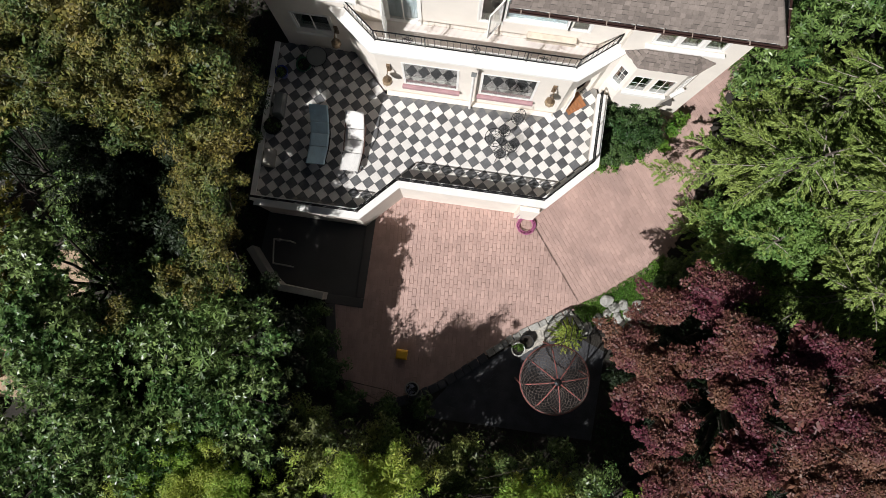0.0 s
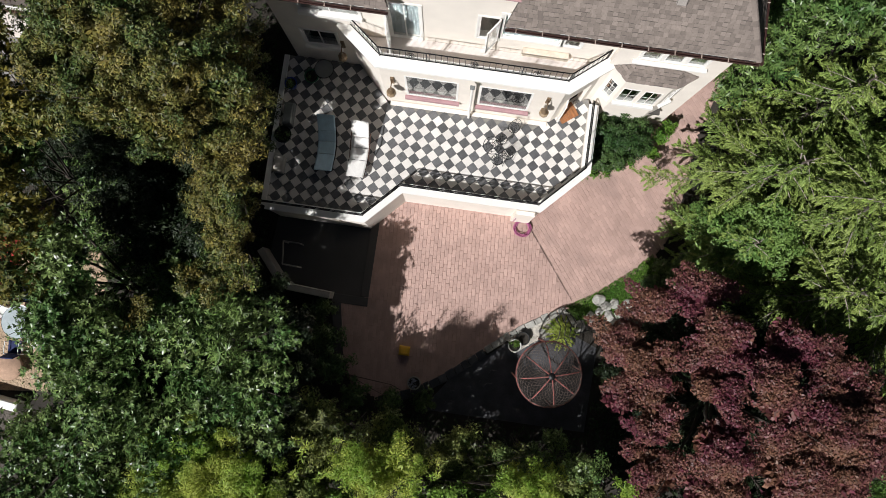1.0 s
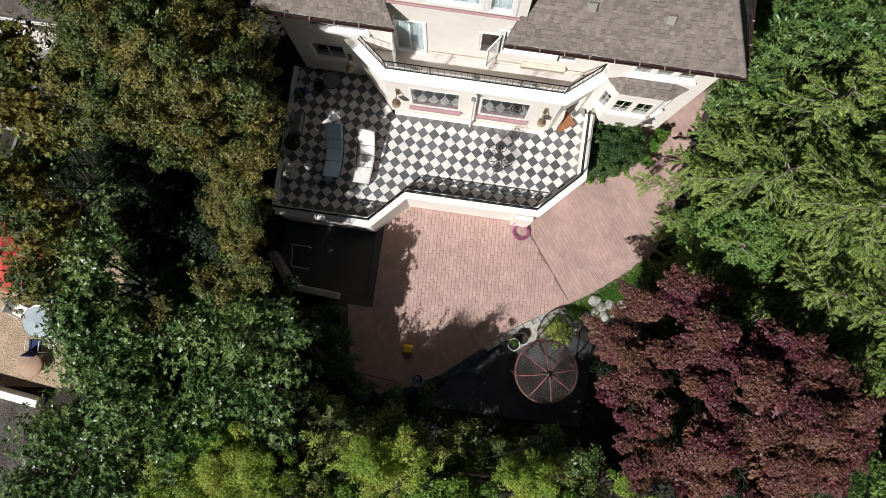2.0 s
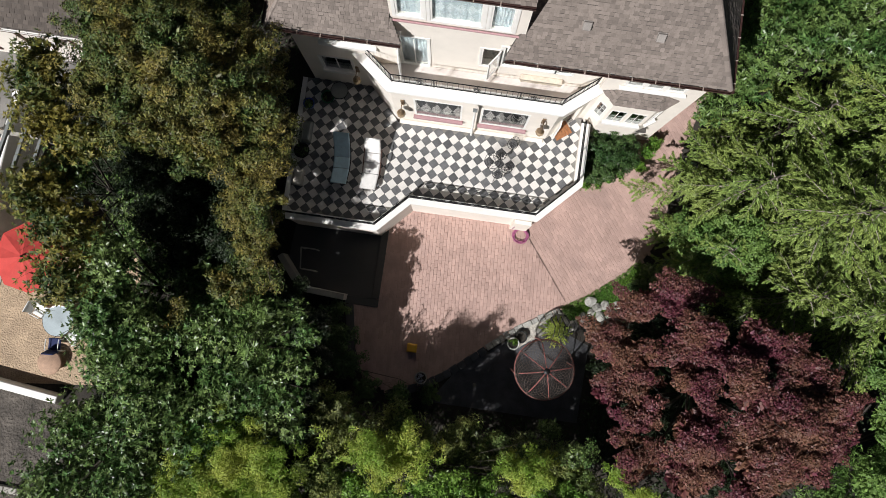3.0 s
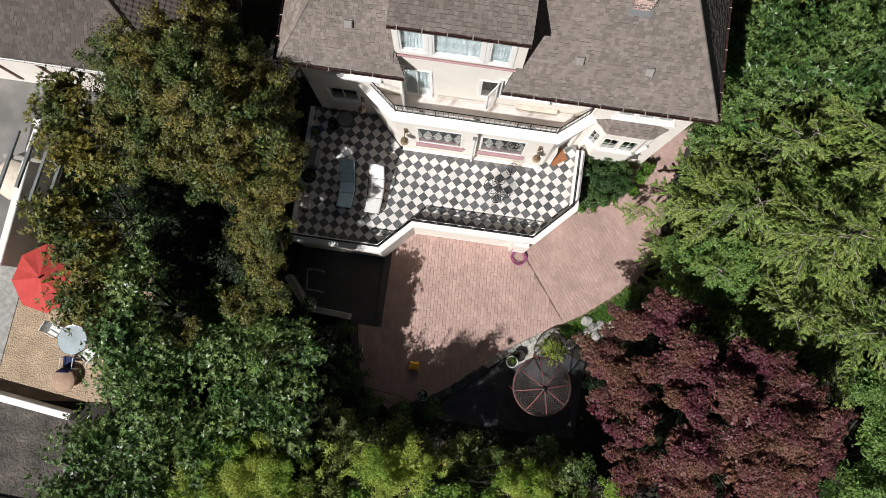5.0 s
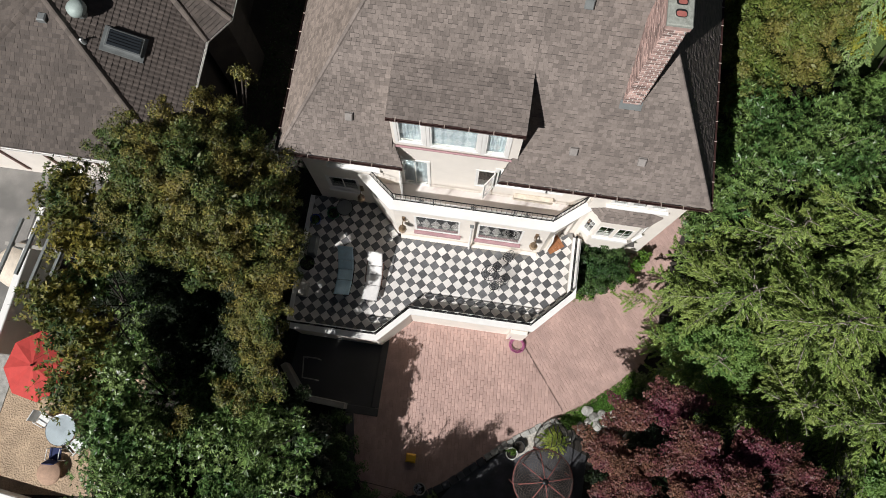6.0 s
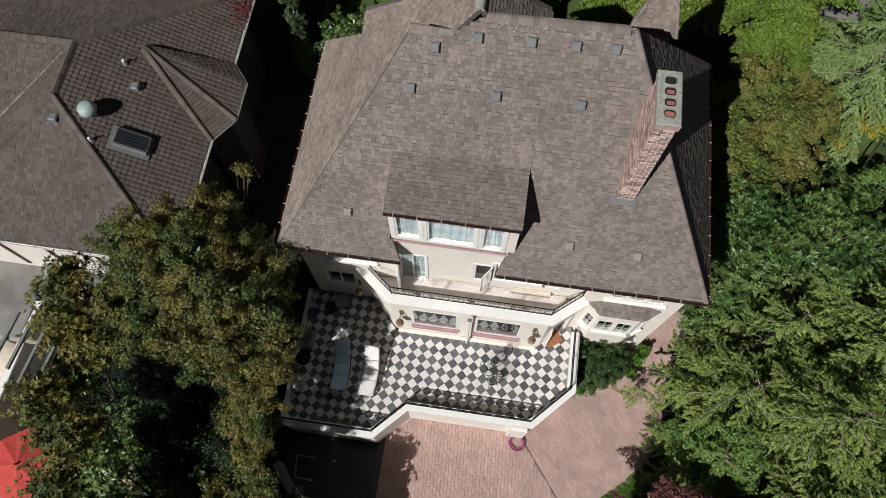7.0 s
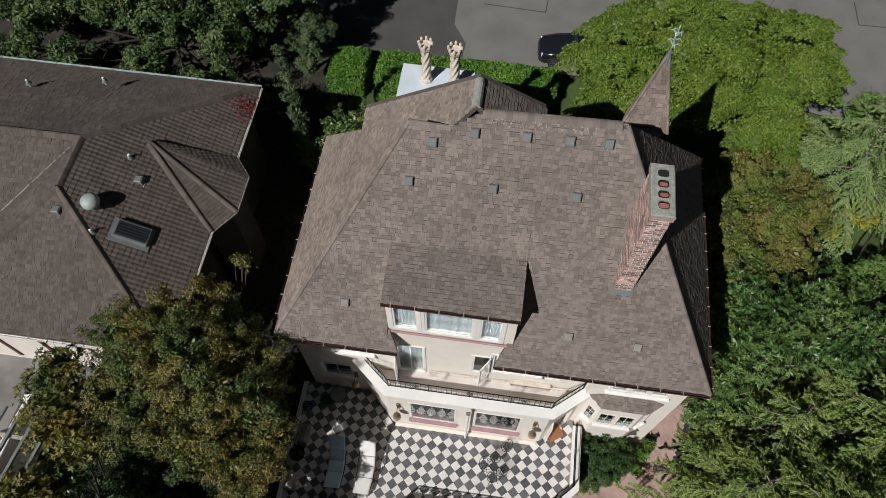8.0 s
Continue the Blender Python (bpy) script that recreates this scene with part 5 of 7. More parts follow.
tree("magnolia_tree", "tall tree with yellowing green leaves beside the neighbour's yard", "tree", (-13.0, 2.8, 0),
     [(-13.4, 5.4, 9.2, 1.0), (-12.9, 4.4, 9.2, 0.9), (-13.0, 2.2, 9.0, 1.0), (-11.9, 1.2, 9.0, 1.1), (-12.2, -0.4, 8.0, 1.1), (-11.9, 4.0, 8.8, 0.9), (-12.8, 2.7, 8.2, 0.8), (-13.5, 6.3, 9.0, 0.8), (-13.0, 1.3, 7.6, 0.8)],
     L_YEL, 0, 0.32, 0.075, 0.34, 32, 0.09, swell=1.12, whorls=110)
tree("magnolia_tree", "tall deep green tree with glossy leaves between laurel and oak", "tree", (-10.8, -0.4, 0),
     [(-10.7, 0.5, 8.4, 1.0), (-10.9, -0.8, 7.6, 1.1), (-11.1, -1.6, 7.6, 0.9), (-9.9, -1.7, 7.0, 0.9), (-10.8, -2.6, 7.0, 0.9), (-12.6, 3.2, 8.2, 0.9)],
     L_GLOSSY, 0, 0.3, 0.072, 0.36, 94, 0.16, swell=1.1, whorls=90, core=900)
tree("laurel_tree", "spreading evergreen tree with dark glossy leaves", "tree", (-9.0, -3.0, 0),
     [(-8.4, -1.2, 4.7, 1.9), (-10.7, -1.9, 4.9, 1.7), (-6.4, -0.9, 4.5, 1.2), (-11.8, -0.7, 5.2, 0.9), (-10.2, -4.6, 4.7, 2.0), (-12.6, -6.0, 4.2, 1.6), (-7.4, -3.6, 4.6, 1.6), (-5.7, -2.6, 4.7, 1.0), (-10.4, -7.4, 4.6, 1.7), (-13.2, -8.2, 4.2, 1.6), (-5.3, -1.0, 4.6, 0.8), (-4.8, -1.3, 5.0, 0.6), (-4.85, -2.4, 5.1, 0.65), (-4.9, -3.6, 5.1, 0.65), (-4.8, -4.7, 4.9, 0.6), (-9.2, 0.4, 4.6, 1.1), (-11.2, 0.6, 3.2, 1.2), (-10.2, 0.6, 2.6, 1.1), (-12.2, 1.6, 3.4, 1.2), (-9.0, 0.8, 3.0, 1.0), (-8.2, -5.6, 4.6, 1.5), (-11.6, -3.2, 4.6, 1.5), (-12.4, 3.2, 3.6, 1.2), (-6.6, -3.2, 4.6, 1.1), (-5.8, -4.2, 4.6, 0.9), (-5.4, -5.0, 4.3, 0.7)],
     L_GLOSSY, 0, 0.28, 0.074, 0.36, 33, 0.22, swell=1.15, whorls=66, core=420)
tree("bamboo_clump", "lime-green leafy thicket along the garden edge", "shrub", (-4.0, -6.5, 0),
     [(-7.9, -6.2, 4.6, 1.2), (-6.9, -5.4, 4.8, 0.95), (-5.7, -5.8, 5.0, 1.0), (-6.8, -7.2, 4.8, 1.4), (-8.4, -7.7, 4.8, 1.3), (-5.0, -6.7, 5.0, 0.9), (-4.6, -8.0, 5.0, 1.1), (-1.9, -4.95, 4.9, 0.75), (-0.8, -4.85, 5.0, 0.8), (-1.4, -5.4, 5.0, 0.75), (3.3, -5.0, 4.3, 0.55), (4.0, -5.0, 4.4, 0.6), (3.7, -5.5, 4.3, 0.55)],
     L_BAMBOO, 3600, 0.30, 0.05, 0.28, 34, 0.10, swell=1.3)
tree("evergreen_thicket", "deep green shrubs crowding the lower garden edge", "shrub", (1.5, -6.5, 0),
     [(-2.8, -4.7, 3.5, 0.8), (0.7, -5.0, 3.2, 0.8), (2.2, -5.4, 3.0, 0.9), (5.6, -5.4, 3.2, 0.9), (-3.6, -6.2, 4.3, 0.95), (-3.4, -7.4, 4.5, 1.1), (6.8, -7.6, 4.2, 1.3), (5.2, -7.6, 4.2, 1.2), (3.0, -5.0, 2.8, 0.6), (-1.0, -4.2, 3.2, 0.7), (1.3, -4.3, 3.0, 0.6), (-4.6, -4.4, 3.0, 0.9), (-3.6, -4.2, 2.6, 0.8)],
     L_THICKET, 2800, 0.30, 0.055, 0.38, 35, 0.12, swell=1.3)
tree("red_maple", "broad plum-red ornamental maple", "tree", (10.2, -1.6, 0),
     [(6.2, 0.2, 4.4, 0.9), (7.2, 1.5, 4.4, 0.9), (8.4, 1.9, 5.0, 1.0), (9.0, 0.7, 6.2, 1.1), (10.6, 0.9, 6.3, 1.0), (7.2, -0.3, 5.2, 1.0), (8.6, -0.6, 6.2, 1.1), (12.0, 0.2, 6.2, 1.1), (10.3, -0.8, 7.0, 1.1), (6.3, -1.7, 4.2, 0.9), (7.4, -2.3, 5.2, 1.0), (9.0, -2.5, 6.2, 1.2), (11.8, -1.4, 6.8, 1.2), (13.2, -0.9, 6.2, 1.1), (10.8, -2.9, 6.6, 1.2), (7.6, -3.9, 4.8, 1.1), (9.2, -4.2, 5.4, 1.2), (12.8, -2.8, 6.2, 1.2), (11.4, -4.3, 5.6, 1.2), (13.8, -2.0, 5.2, 1.0)],
     L_MAPLE, 3600, 0.30, 0.045, 0.6, 36, 0.2, 0.5, core=420, pads=(5, 0.32, 0.66, 1.35))
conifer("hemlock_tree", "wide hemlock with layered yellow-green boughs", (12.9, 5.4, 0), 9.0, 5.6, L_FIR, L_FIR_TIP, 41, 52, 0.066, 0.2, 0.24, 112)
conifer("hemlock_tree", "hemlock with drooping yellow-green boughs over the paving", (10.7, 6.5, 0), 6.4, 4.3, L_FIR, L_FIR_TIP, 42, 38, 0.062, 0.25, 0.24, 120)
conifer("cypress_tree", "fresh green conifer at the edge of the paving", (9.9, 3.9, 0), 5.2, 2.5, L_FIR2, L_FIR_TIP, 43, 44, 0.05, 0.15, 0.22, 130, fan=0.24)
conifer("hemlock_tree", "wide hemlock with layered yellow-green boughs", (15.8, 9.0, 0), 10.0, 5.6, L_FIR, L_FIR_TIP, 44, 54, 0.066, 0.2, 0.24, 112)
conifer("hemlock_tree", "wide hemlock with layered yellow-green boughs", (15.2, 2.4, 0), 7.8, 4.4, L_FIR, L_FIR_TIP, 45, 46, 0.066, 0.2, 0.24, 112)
tree("rhododendron", "large rhododendron with shiny green leaves beside the house", "shrub", (11.5, 13.2, 0),
     [(10.0, 10.8, 3.6, 1.2), (11.2, 12.0, 4.6, 1.5), (9.7, 12.8, 3.6, 1.2), (12.6, 12.6, 5.0, 1.5), (11.2, 14.2, 4.4, 1.5), (13.8, 14.0, 5.0, 1.5), (15.4, 13.2, 5.0, 1.4), (14.2, 11.6, 5.2, 1.2), (9.4, 9.9, 2.6, 0.7)],
     L_RHODO, 0, 0.36, 0.095, 0.27, 37, 0.16, bark=PALE_BARK, swell=1.2, whorls=80, core=300)
tree("street_tree", "broad dense street tree with bright olive leaves", "tree", (9.0, 26.5, 0),
     [(4.6, 23.6, 4.6, 1.5), (6.6, 23.2, 5.2, 1.8), (4.4, 26.2, 4.6, 1.6), (7.0, 26.0, 6.0, 2.2), (9.6, 24.4, 5.6, 2.0), (10.4, 27.0, 6.2, 2.2), (12.4, 24.4, 5.4, 1.8), (13.6, 26.6, 5.6, 2.1), (6.0, 28.6, 5.0, 2.0), (9.0, 29.6, 5.2, 2.2), (12.4, 29.4, 5.0, 2.0), (15.0, 27.4, 4.4, 1.5), (4.8, 28.8, 4.0, 1.2), (15.0, 29.6, 4.4, 1.5), (12.0, 22.6, 4.4, 1.3)],
     L_STREET, 1700, 0.36, 0.072, 0.55, 38, 0.26, swell=1.05, pads=(12, 0.6, 1.05, 1.15))
tree("dogwood_tree", "small tree with bronze-tinged green leaves", "tree", (11.6, 18.0, 0),
     [(10.0, 19.4, 4.2, 1.2), (11.4, 20.2, 4.8, 1.4), (10.2, 17.4, 4.4, 1.2), (12.2, 18.2, 5.2, 1.5), (13.6, 19.0, 4.8, 1.3), (11.2, 16.2, 4.2, 1.2), (13.0, 16.8, 4.4, 1.1), (10.2, 15.6, 3.2, 0.8), (13.4, 21.6, 3.2, 1.2), (12.6, 22.2, 3.0, 1.0), (14.6, 20.6, 2.8, 1.1), (14.4, 23.6, 2.0, 1.0)],
     L_RUST, 2600, 0.32, 0.06, 0.5, 39, 0.14, swell=1.15)
conifer("cedar_tree", "blue-green cedar with long drooping boughs", (16.6, 22.2, 0), 8.4, 6.0, L_CEDAR, L_CEDAR, 46, 48, 0.066, 0.2, 0.3, 110)
tree("yellow_shrub", "small shrub with golden yellow leaves", "shrub", (17.0, 20.0, 0), [(16.9, 20.2, 3.2, 0.9), (17.9, 20.4, 3.0, 0.8), (16.2, 19.4, 2.6, 0.7)], L_GOLD, 2600, 0.25, 0.06, 0.45, 56, 0.06)
tree("cypress_tree", "slim dark columnar cypress between the two houses", "tree", (-10.05, 21.2, 0), [(-10.05 - 0.012 * k, 21.2 + 0.03 * k, 0.9 + 0.62 * k, 0.58 - 0.026 * k) for k in range(13)], L_CYPRESS, 3400, 0.2, 0.05, 0.35, 96, 0.1, 1.3)
tree("cypress_tree", "rounded grey-green evergreen between the two houses", "tree", (-11.4, 28.1, 0),
     [(-11.4, 28.1, 3.3, 1.1), (-11.6, 28.7, 3.5, 0.95), (-10.9, 28.6, 3.1, 0.9), (-11.2, 27.4, 2.5, 0.95), (-12.0, 27.8, 2.7, 0.9), (-11.3, 26.8, 1.8, 0.8)],
     L_CYPRESS, 3200, 0.28, 0.055, 0.4, 47, 0.14, core=700)
tree("border_shrub", "low olive-green shrubs beside the neighbour's gutter", "shrub", (-12.8, 24.4, 0), [(-12.4, 24.3, 1.7, 0.8), (-13.3, 24.0, 1.8, 0.8), (-11.9, 24.8, 1.5, 0.7), (-9.4, 24.4, 1.0, 0.7), (-9.1, 23.4, 0.9, 0.6)], L_OLIVE, 2400, 0.25, 0.06, 0.4, 97, 0.06)
tree("broadleaf_tree", "dark green trees along the street", "tree", (-17.0, 26.0, 0),
     [(-15.0, 25.6, 5.0, 2.0), (-18.0, 25.4, 5.6, 2.2), (-21.4, 26.4, 5.8, 2.4), (-16.6, 28.4, 6.0, 2.4), (-20.0, 29.4, 6.0, 2.6), (-24.6, 25.6, 5.6, 2.4), (-13.4, 28.0, 5.2, 1.8), (-11.6, 30.2, 5.0, 1.9), (-14.8, 31.4, 5.6, 2.2), (-18.4, 32.6, 6.0, 2.4), (-22.6, 31.0, 6.0, 2.4), (-26.0, 29.0, 5.6, 2.4), (-28.5, 26.0, 5.4, 2.4), (-27.0, 32.5, 6.0, 2.6), (-24.0, 34.5, 6.0, 2.6), (-30.5, 30.0, 5.8, 2.6), (-15.6, 23.4, 3.2, 1.4), (-19.0, 23.6, 3.4, 1.5), (-22.6, 23.6, 3.6, 1.5), (-26.0, 23.8, 3.6, 1.6)],
     L_DARK, 1300, 0.42, 0.10, 0.45, 48, 0.25)
tree("olive_shrub", "grey-green shrub against the rear wing", "shrub", (-7.4, 20.0, 0),
     [(-7.6, 19.8, 4.6, 0.9), (-7.0, 21.0, 4.6, 0.9), (-8.2, 21.0, 4.0, 0.8)], L_GLOSSY, 1900, 0.3, 0.08, 0.4, 49, 0.1)
tree("broadleaf_tree", "green garden trees beside the street corner", "tree", (19.5, 23.5, 0), [(18.6, 26.6, 2.6, 1.5), (20.6, 25.6, 3.0, 1.8), (21.0, 20.0, 3.2, 1.8), (22.6, 24.0, 3.2, 2.0), (19.0, 17.6, 2.8, 1.6), (16.6, 16.8, 2.6, 1.3), (21.0, 17.0, 2.8, 1.8), (18.6, 15.0, 3.6, 1.7)], L_FIR2, 1900, 0.34, 0.065, 0.4, 63, 0.16)
tree("border_shrub", "dim strap-leaved shrubs at the shaded end of the paving", "shrub", (-3.6, -3.0, 0), [(-4.2, -1.4, 0.9, 0.8), (-3.8, -2.5, 0.8, 0.8), (-2.8, -3.4, 0.7, 0.7), (-1.4, -3.5, 0.6, 0.6), (-4.6, -0.4, 0.8, 0.6), (-0.2, -3.3, 0.5, 0.5)], L_DARK, 1800, 0.25, 0.075, 0.3, 64, 0.04)
tree("aralia_shrub", "vivid green shrub with long strap leaves", "shrub", (-6.4, -2.4, 0), [(-6.6, -0.7, 5.4, 0.55), (-5.6, -1.2, 4.7, 0.55), (-5.2, -2.2, 4.5, 0.55), (-5.9, -3.2, 5.0, 0.6), (-6.6, -1.9, 5.7, 0.6), (-4.9, -3.4, 4.3, 0.5)], L_RHODO, 0, 0.24, 0.125, 0.17, 65, 0.06, core=120, whorls=70)
tree("olive_shrub", "small olive-green leafy branch clump among the laurels", "shrub", (-8.0, -0.6, 0), [(-7.6, 0.1, 6.6, 0.5), (-8.8, -0.8, 6.6, 0.45), (-9.0, -1.2, 6.7, 0.4)], L_OAK, 3000, 0.2, 0.05, 0.45, 66, 0.05, core=150)
# Added foliage: fills the gap with dark and keeps sun off the terrace.
tree("shade_fill_tree", "near-black foliage added as the shade in the gap between the tall trees", "tree", (-9.2, 3.0, 0), [(-8.3, 3.2, 5.2, 1.2), (-9.0, 4.2, 4.6, 1.3), (-8.8, 2.0, 4.6, 1.2), (-9.9, 3.2, 4.0, 1.3), (-11.2, 3.6, 3.0, 1.3), (-10.4, 4.6, 3.6, 1.3), (-12.6, 4.8, 2.6, 1.3), (-10.0, 1.8, 3.4, 1.2), (-13.6, 3.4, 2.4, 1.2), (-13.4, 6.2, 2.6, 1.3), (-9.4, 5.8, 3.6, 1.2), (-14.6, 5.0, 2.0, 1.1), (-7.2, 5.8, 4.2, 0.9), (-8.0, 4.3, 6.0, 1.0), (-8.3, 1.6, 5.0, 1.0), (-7.7, 2.4, 4.2, 0.9), (-10.2, 3.4, 5.4, 1.3), (-9.2, 2.2, 5.6, 1.2), (-10.8, 2.0, 5.0, 1.3), (-9.6, 0.9, 5.2, 1.0), (-11.6, 4.4, 5.2, 1.2), (-8.6, 4.6, 6.2, 1.0), (-10.4, 4.8, 5.8, 1.1), (-13.4, 4.6, 3.6, 1.4), (-14.6, 3.4, 3.2, 1.3), (-12.6, 6.0, 3.8, 1.3), (-14.8, 6.2, 3.0, 1.3), (-12.2, 3.2, 3.8, 1.3)], L_SHADE_FILL, 2200, 0.3, 0.05, 0.35, 67, 0.18)
# Added foliage, mostly hidden by the laurel, that blocks sun from the paving.
tree("evergreen_thicket", "dense near-black foliage added under the laurel to shade the paving", "shrub", (-6.0, -3.6, 0), [(-4.9, -1.2, 4.3, 0.8), (-4.9, -2.4, 4.35, 0.85), (-4.95, -3.6, 4.35, 0.85), (-5.0, -4.8, 4.25, 0.85), (-5.8, -0.3, 4.2, 0.85), (-5.2, -0.9, 3.5, 0.9), (-5.2, -2.1, 3.6, 1.0), (-5.2, -3.4, 3.6, 1.0), (-5.1, -4.7, 3.6, 1.0), (-4.6, -5.7, 3.5, 1.0), (-3.4, -5.6, 3.4, 0.9), (-7.0, -1.4, 3.0, 1.3), (-7.0, -3.4, 3.0, 1.4), (-7.0, -5.4, 3.2, 1.3)], L_SHADE_FILL, 7000, 0.28, 0.068, 0.45, 92, 0.1, core=1400)
# Added dark foliage so that the laurel's gaps read as shade.
tree("shade_fill_shrub", "near-black foliage added as the shade in the gaps under the laurel", "shrub", (-10.4, -4.0, 0), [(-9.0, -1.8, 2.9, 1.6), (-11.2, -2.6, 2.9, 1.6), (-9.2, -4.6, 2.9, 1.6), (-11.6, -5.0, 2.9, 1.6), (-9.4, -7.0, 2.9, 1.6), (-12.0, -7.4, 2.7, 1.6)], L_SHADE_FILL, 2600, 0.3, 0.06, 0.4, 93, 0.1, core=500)
tree("evergreen_thicket", "olive-green shrub tops beside the iron arbour", "shrub", (4.8, -4.4, 0), [(4.7, -3.7, 2.6, 0.6), (3.9, -4.5, 3.0, 0.7), (5.5, -4.4, 3.4, 0.8), (2.9, -4.6, 2.8, 0.7)], L_GLOSSY, 2200, 0.26, 0.06, 0.4, 68, 0.06)
tree("bamboo_clump", "sparse lime shoots above the shrubs", "shrub", (4.6, -4.8, 0), [(3.4, -4.8, 3.4, 0.5), (4.6, -4.6, 3.6, 0.5)], L_BAMBOO, 2400, 0.2, 0.045, 0.3, 69, 0.04, core=100)
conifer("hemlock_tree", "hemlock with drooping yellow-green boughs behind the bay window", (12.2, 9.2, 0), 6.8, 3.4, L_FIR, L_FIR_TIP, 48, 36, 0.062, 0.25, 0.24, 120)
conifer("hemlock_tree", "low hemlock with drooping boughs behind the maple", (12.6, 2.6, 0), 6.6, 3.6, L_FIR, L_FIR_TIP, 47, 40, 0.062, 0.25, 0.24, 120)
# Added dark foliage in place of the shade below the maple.
tree("shade_fill_shrub", "near-black low foliage added as the shade beneath the maple", "shrub", (9.8, -1.4, 0), [(8.0, 0.0, 1.6, 1.2), (9.5, -1.0, 2.0, 1.4), (11.0, -2.0, 2.2, 1.4), (8.5, -2.5, 1.8, 1.3), (12.5, -0.5, 2.2, 1.4), (10.0, -4.0, 1.8, 1.3), (7.0, -1.5, 1.4, 1.0), (10.6, 1.2, 2.2, 1.3), (12.8, -3.0, 2.0, 1.3), (12.0, -4.8, 2.0, 1.3), (8.6, 1.4, 1.4, 0.9), (14.2, 0.8, 2.2, 1.4), (14.6, -1.8, 2.2, 1.4)], L_SHADE_FILL, 1700, 0.3, 0.055, 0.35, 70, 0.08)
tree("cypress_shrub", "rounded fresh green shrub at the paving's edge", "shrub", (9.8, 4.2, 0), [(9.5, 4.5, 3.6, 0.9), (9.9, 3.6, 3.6, 1.0), (10.5, 4.8, 4.4, 1.0), (9.3, 3.7, 2.4, 0.8), (10.7, 3.9, 4.4, 1.0), (9.2, 5.0, 2.4, 0.7)], L_FIR2, 3200, 0.22, 0.05, 0.5, 71, 0.08)
tree("laurel_shrub", "bright glossy green shrubs across the lower garden", "shrub", (1.6, -6.2, 0),
     [(-2.5, -6.5, 4.4, 0.8), (-1.3, -6.4, 4.5, 0.75), (-0.1, -6.0, 4.4, 0.75), (1.0, -6.0, 4.4, 0.75), (2.2, -6.2, 4.3, 0.75), (3.2, -6.5, 4.2, 0.7), (4.5, -6.2, 3.9, 0.7), (5.7, -6.0, 3.8, 0.7), (1.2, -7.2, 4.4, 1.0), (-1.0, -7.5, 4.4, 1.0), (3.3, -7.6, 4.4, 1.0)],
     L_SHINE, 2600, 0.3, 0.062, 0.4, 57, 0.08)
tree("bamboo_clump", "small lime-green shrub beside the maple", "shrub", (7.4, -5.0, 0), [(7.0, -4.7, 4.6, 0.6), (7.7, -5.2, 5.2, 0.6)], L_BAMBOO, 3200, 0.25, 0.05, 0.3, 58, 0.05)
tree("broadleaf_tree", "leafy green tree behind the maple", "tree", (16.5, -2.5, 0), [(16.2, 0.5, 4.6, 1.2), (16.6, -1.4, 4.8, 1.3), (16.2, -3.6, 4.8, 1.4), (15.0, -4.8, 4.2, 1.2), (18.0, -0.5, 4.8, 1.4), (17.8, -3.6, 4.8, 1.4), (14.4, -6.2, 4.2, 1.3), (16.4, -6.2, 4.4, 1.5)], L_FIR2, 2400, 0.32, 0.06, 0.4, 59, 0.16)
# Leaf layer added over the soil; the shade is in its dark colour.
undergrowth("undergrowth", "low leaves under the trees, darkened as the shade there", [(-18.5, 8.0), (-7.2, 9.0), (-7.2, 0.4), (-5.2, -0.6), (-4.9, -3.2), (-2.6, -4.0), (-0.4, -3.8), (6.2, -3.8), (6.4, -0.6), (6.6, 0.8), (9.0, 3.0), (9.4, 8.6), (10.6, 12.0), (10.6, 18.0), (24.0, 18.0), (24.0, -16.0), (-15.0, -16.0), (-13.4, 0.4), (-15.0, 1.0)], 110000, 0.3, 1.1, 0.085, L_UNDER, 61)
undergrowth("undergrowth", "low leaves in the passage between the houses, darkened as its shade", [(-11.4, 9.0), (-8.0, 9.0), (-8.0, 27.0), (-30.0, 27.0), (-30.0, 21.8), (-11.4, 21.8)], 24000, 0.1, 0.5, 0.08, L_UNDER, 62)

def shoots(name, label, region, count, z0, z1, leaf, mat, seed, lean=0.35, tall=1.5):
    """Upright leafy shoots with bare stems below, over a polygon."""
    rng = np.random.default_rng(seed)
    t = thing(name, label, "shrub")
    xs, ys = [q[0] for q in region], [q[1] for q in region]
    stems, P, N, A = Geo(), [], [], []
    made = 0
    while made < count:
        x, y = rng.uniform(min(xs), max(xs)), rng.uniform(min(ys), max(ys))
        if not inside(x, y, region):
            continue
        made += 1
        top = rng.uniform(z0, z1)
        way = rng.normal(size=2) * lean
        axis = lambda f: np.stack([x + way[0] * f * f, y + way[1] * f * f, top - tall * (1 - f)], -1)
        stems.tube([(x, y, 0.0), (x, y, top - tall), tuple(axis(np.array(0.6))), tuple(axis(np.array(1.0)))], 0.022, 4, 0.006)
        n = 34
        f = np.linspace(0.1, 1.0, n) + rng.normal(size=n) * 0.02
        a = np.arange(n) * 2.4 + rng.random() * 6
        d = np.stack([np.cos(a), np.sin(a), 0.25 + 0.5 * f], 1)
        d = unit(d + 0.2 * rng.normal(size=d.shape))
        P.append(axis(f) + d * leaf * 1.2)
        N.append(unit(np.array([0, 0, 1.0]) - d * d[:, 2:] + 0.3 * rng.normal(size=d.shape)))
        A.append(d * 3)
    part("stems", stems, BARK, t)
    part("leaves", leaf_mesh("leaves", np.concatenate(P), np.concatenate(N), leaf, 0.28, mat, rng, along=np.concatenate(A)), None, t)
    return t


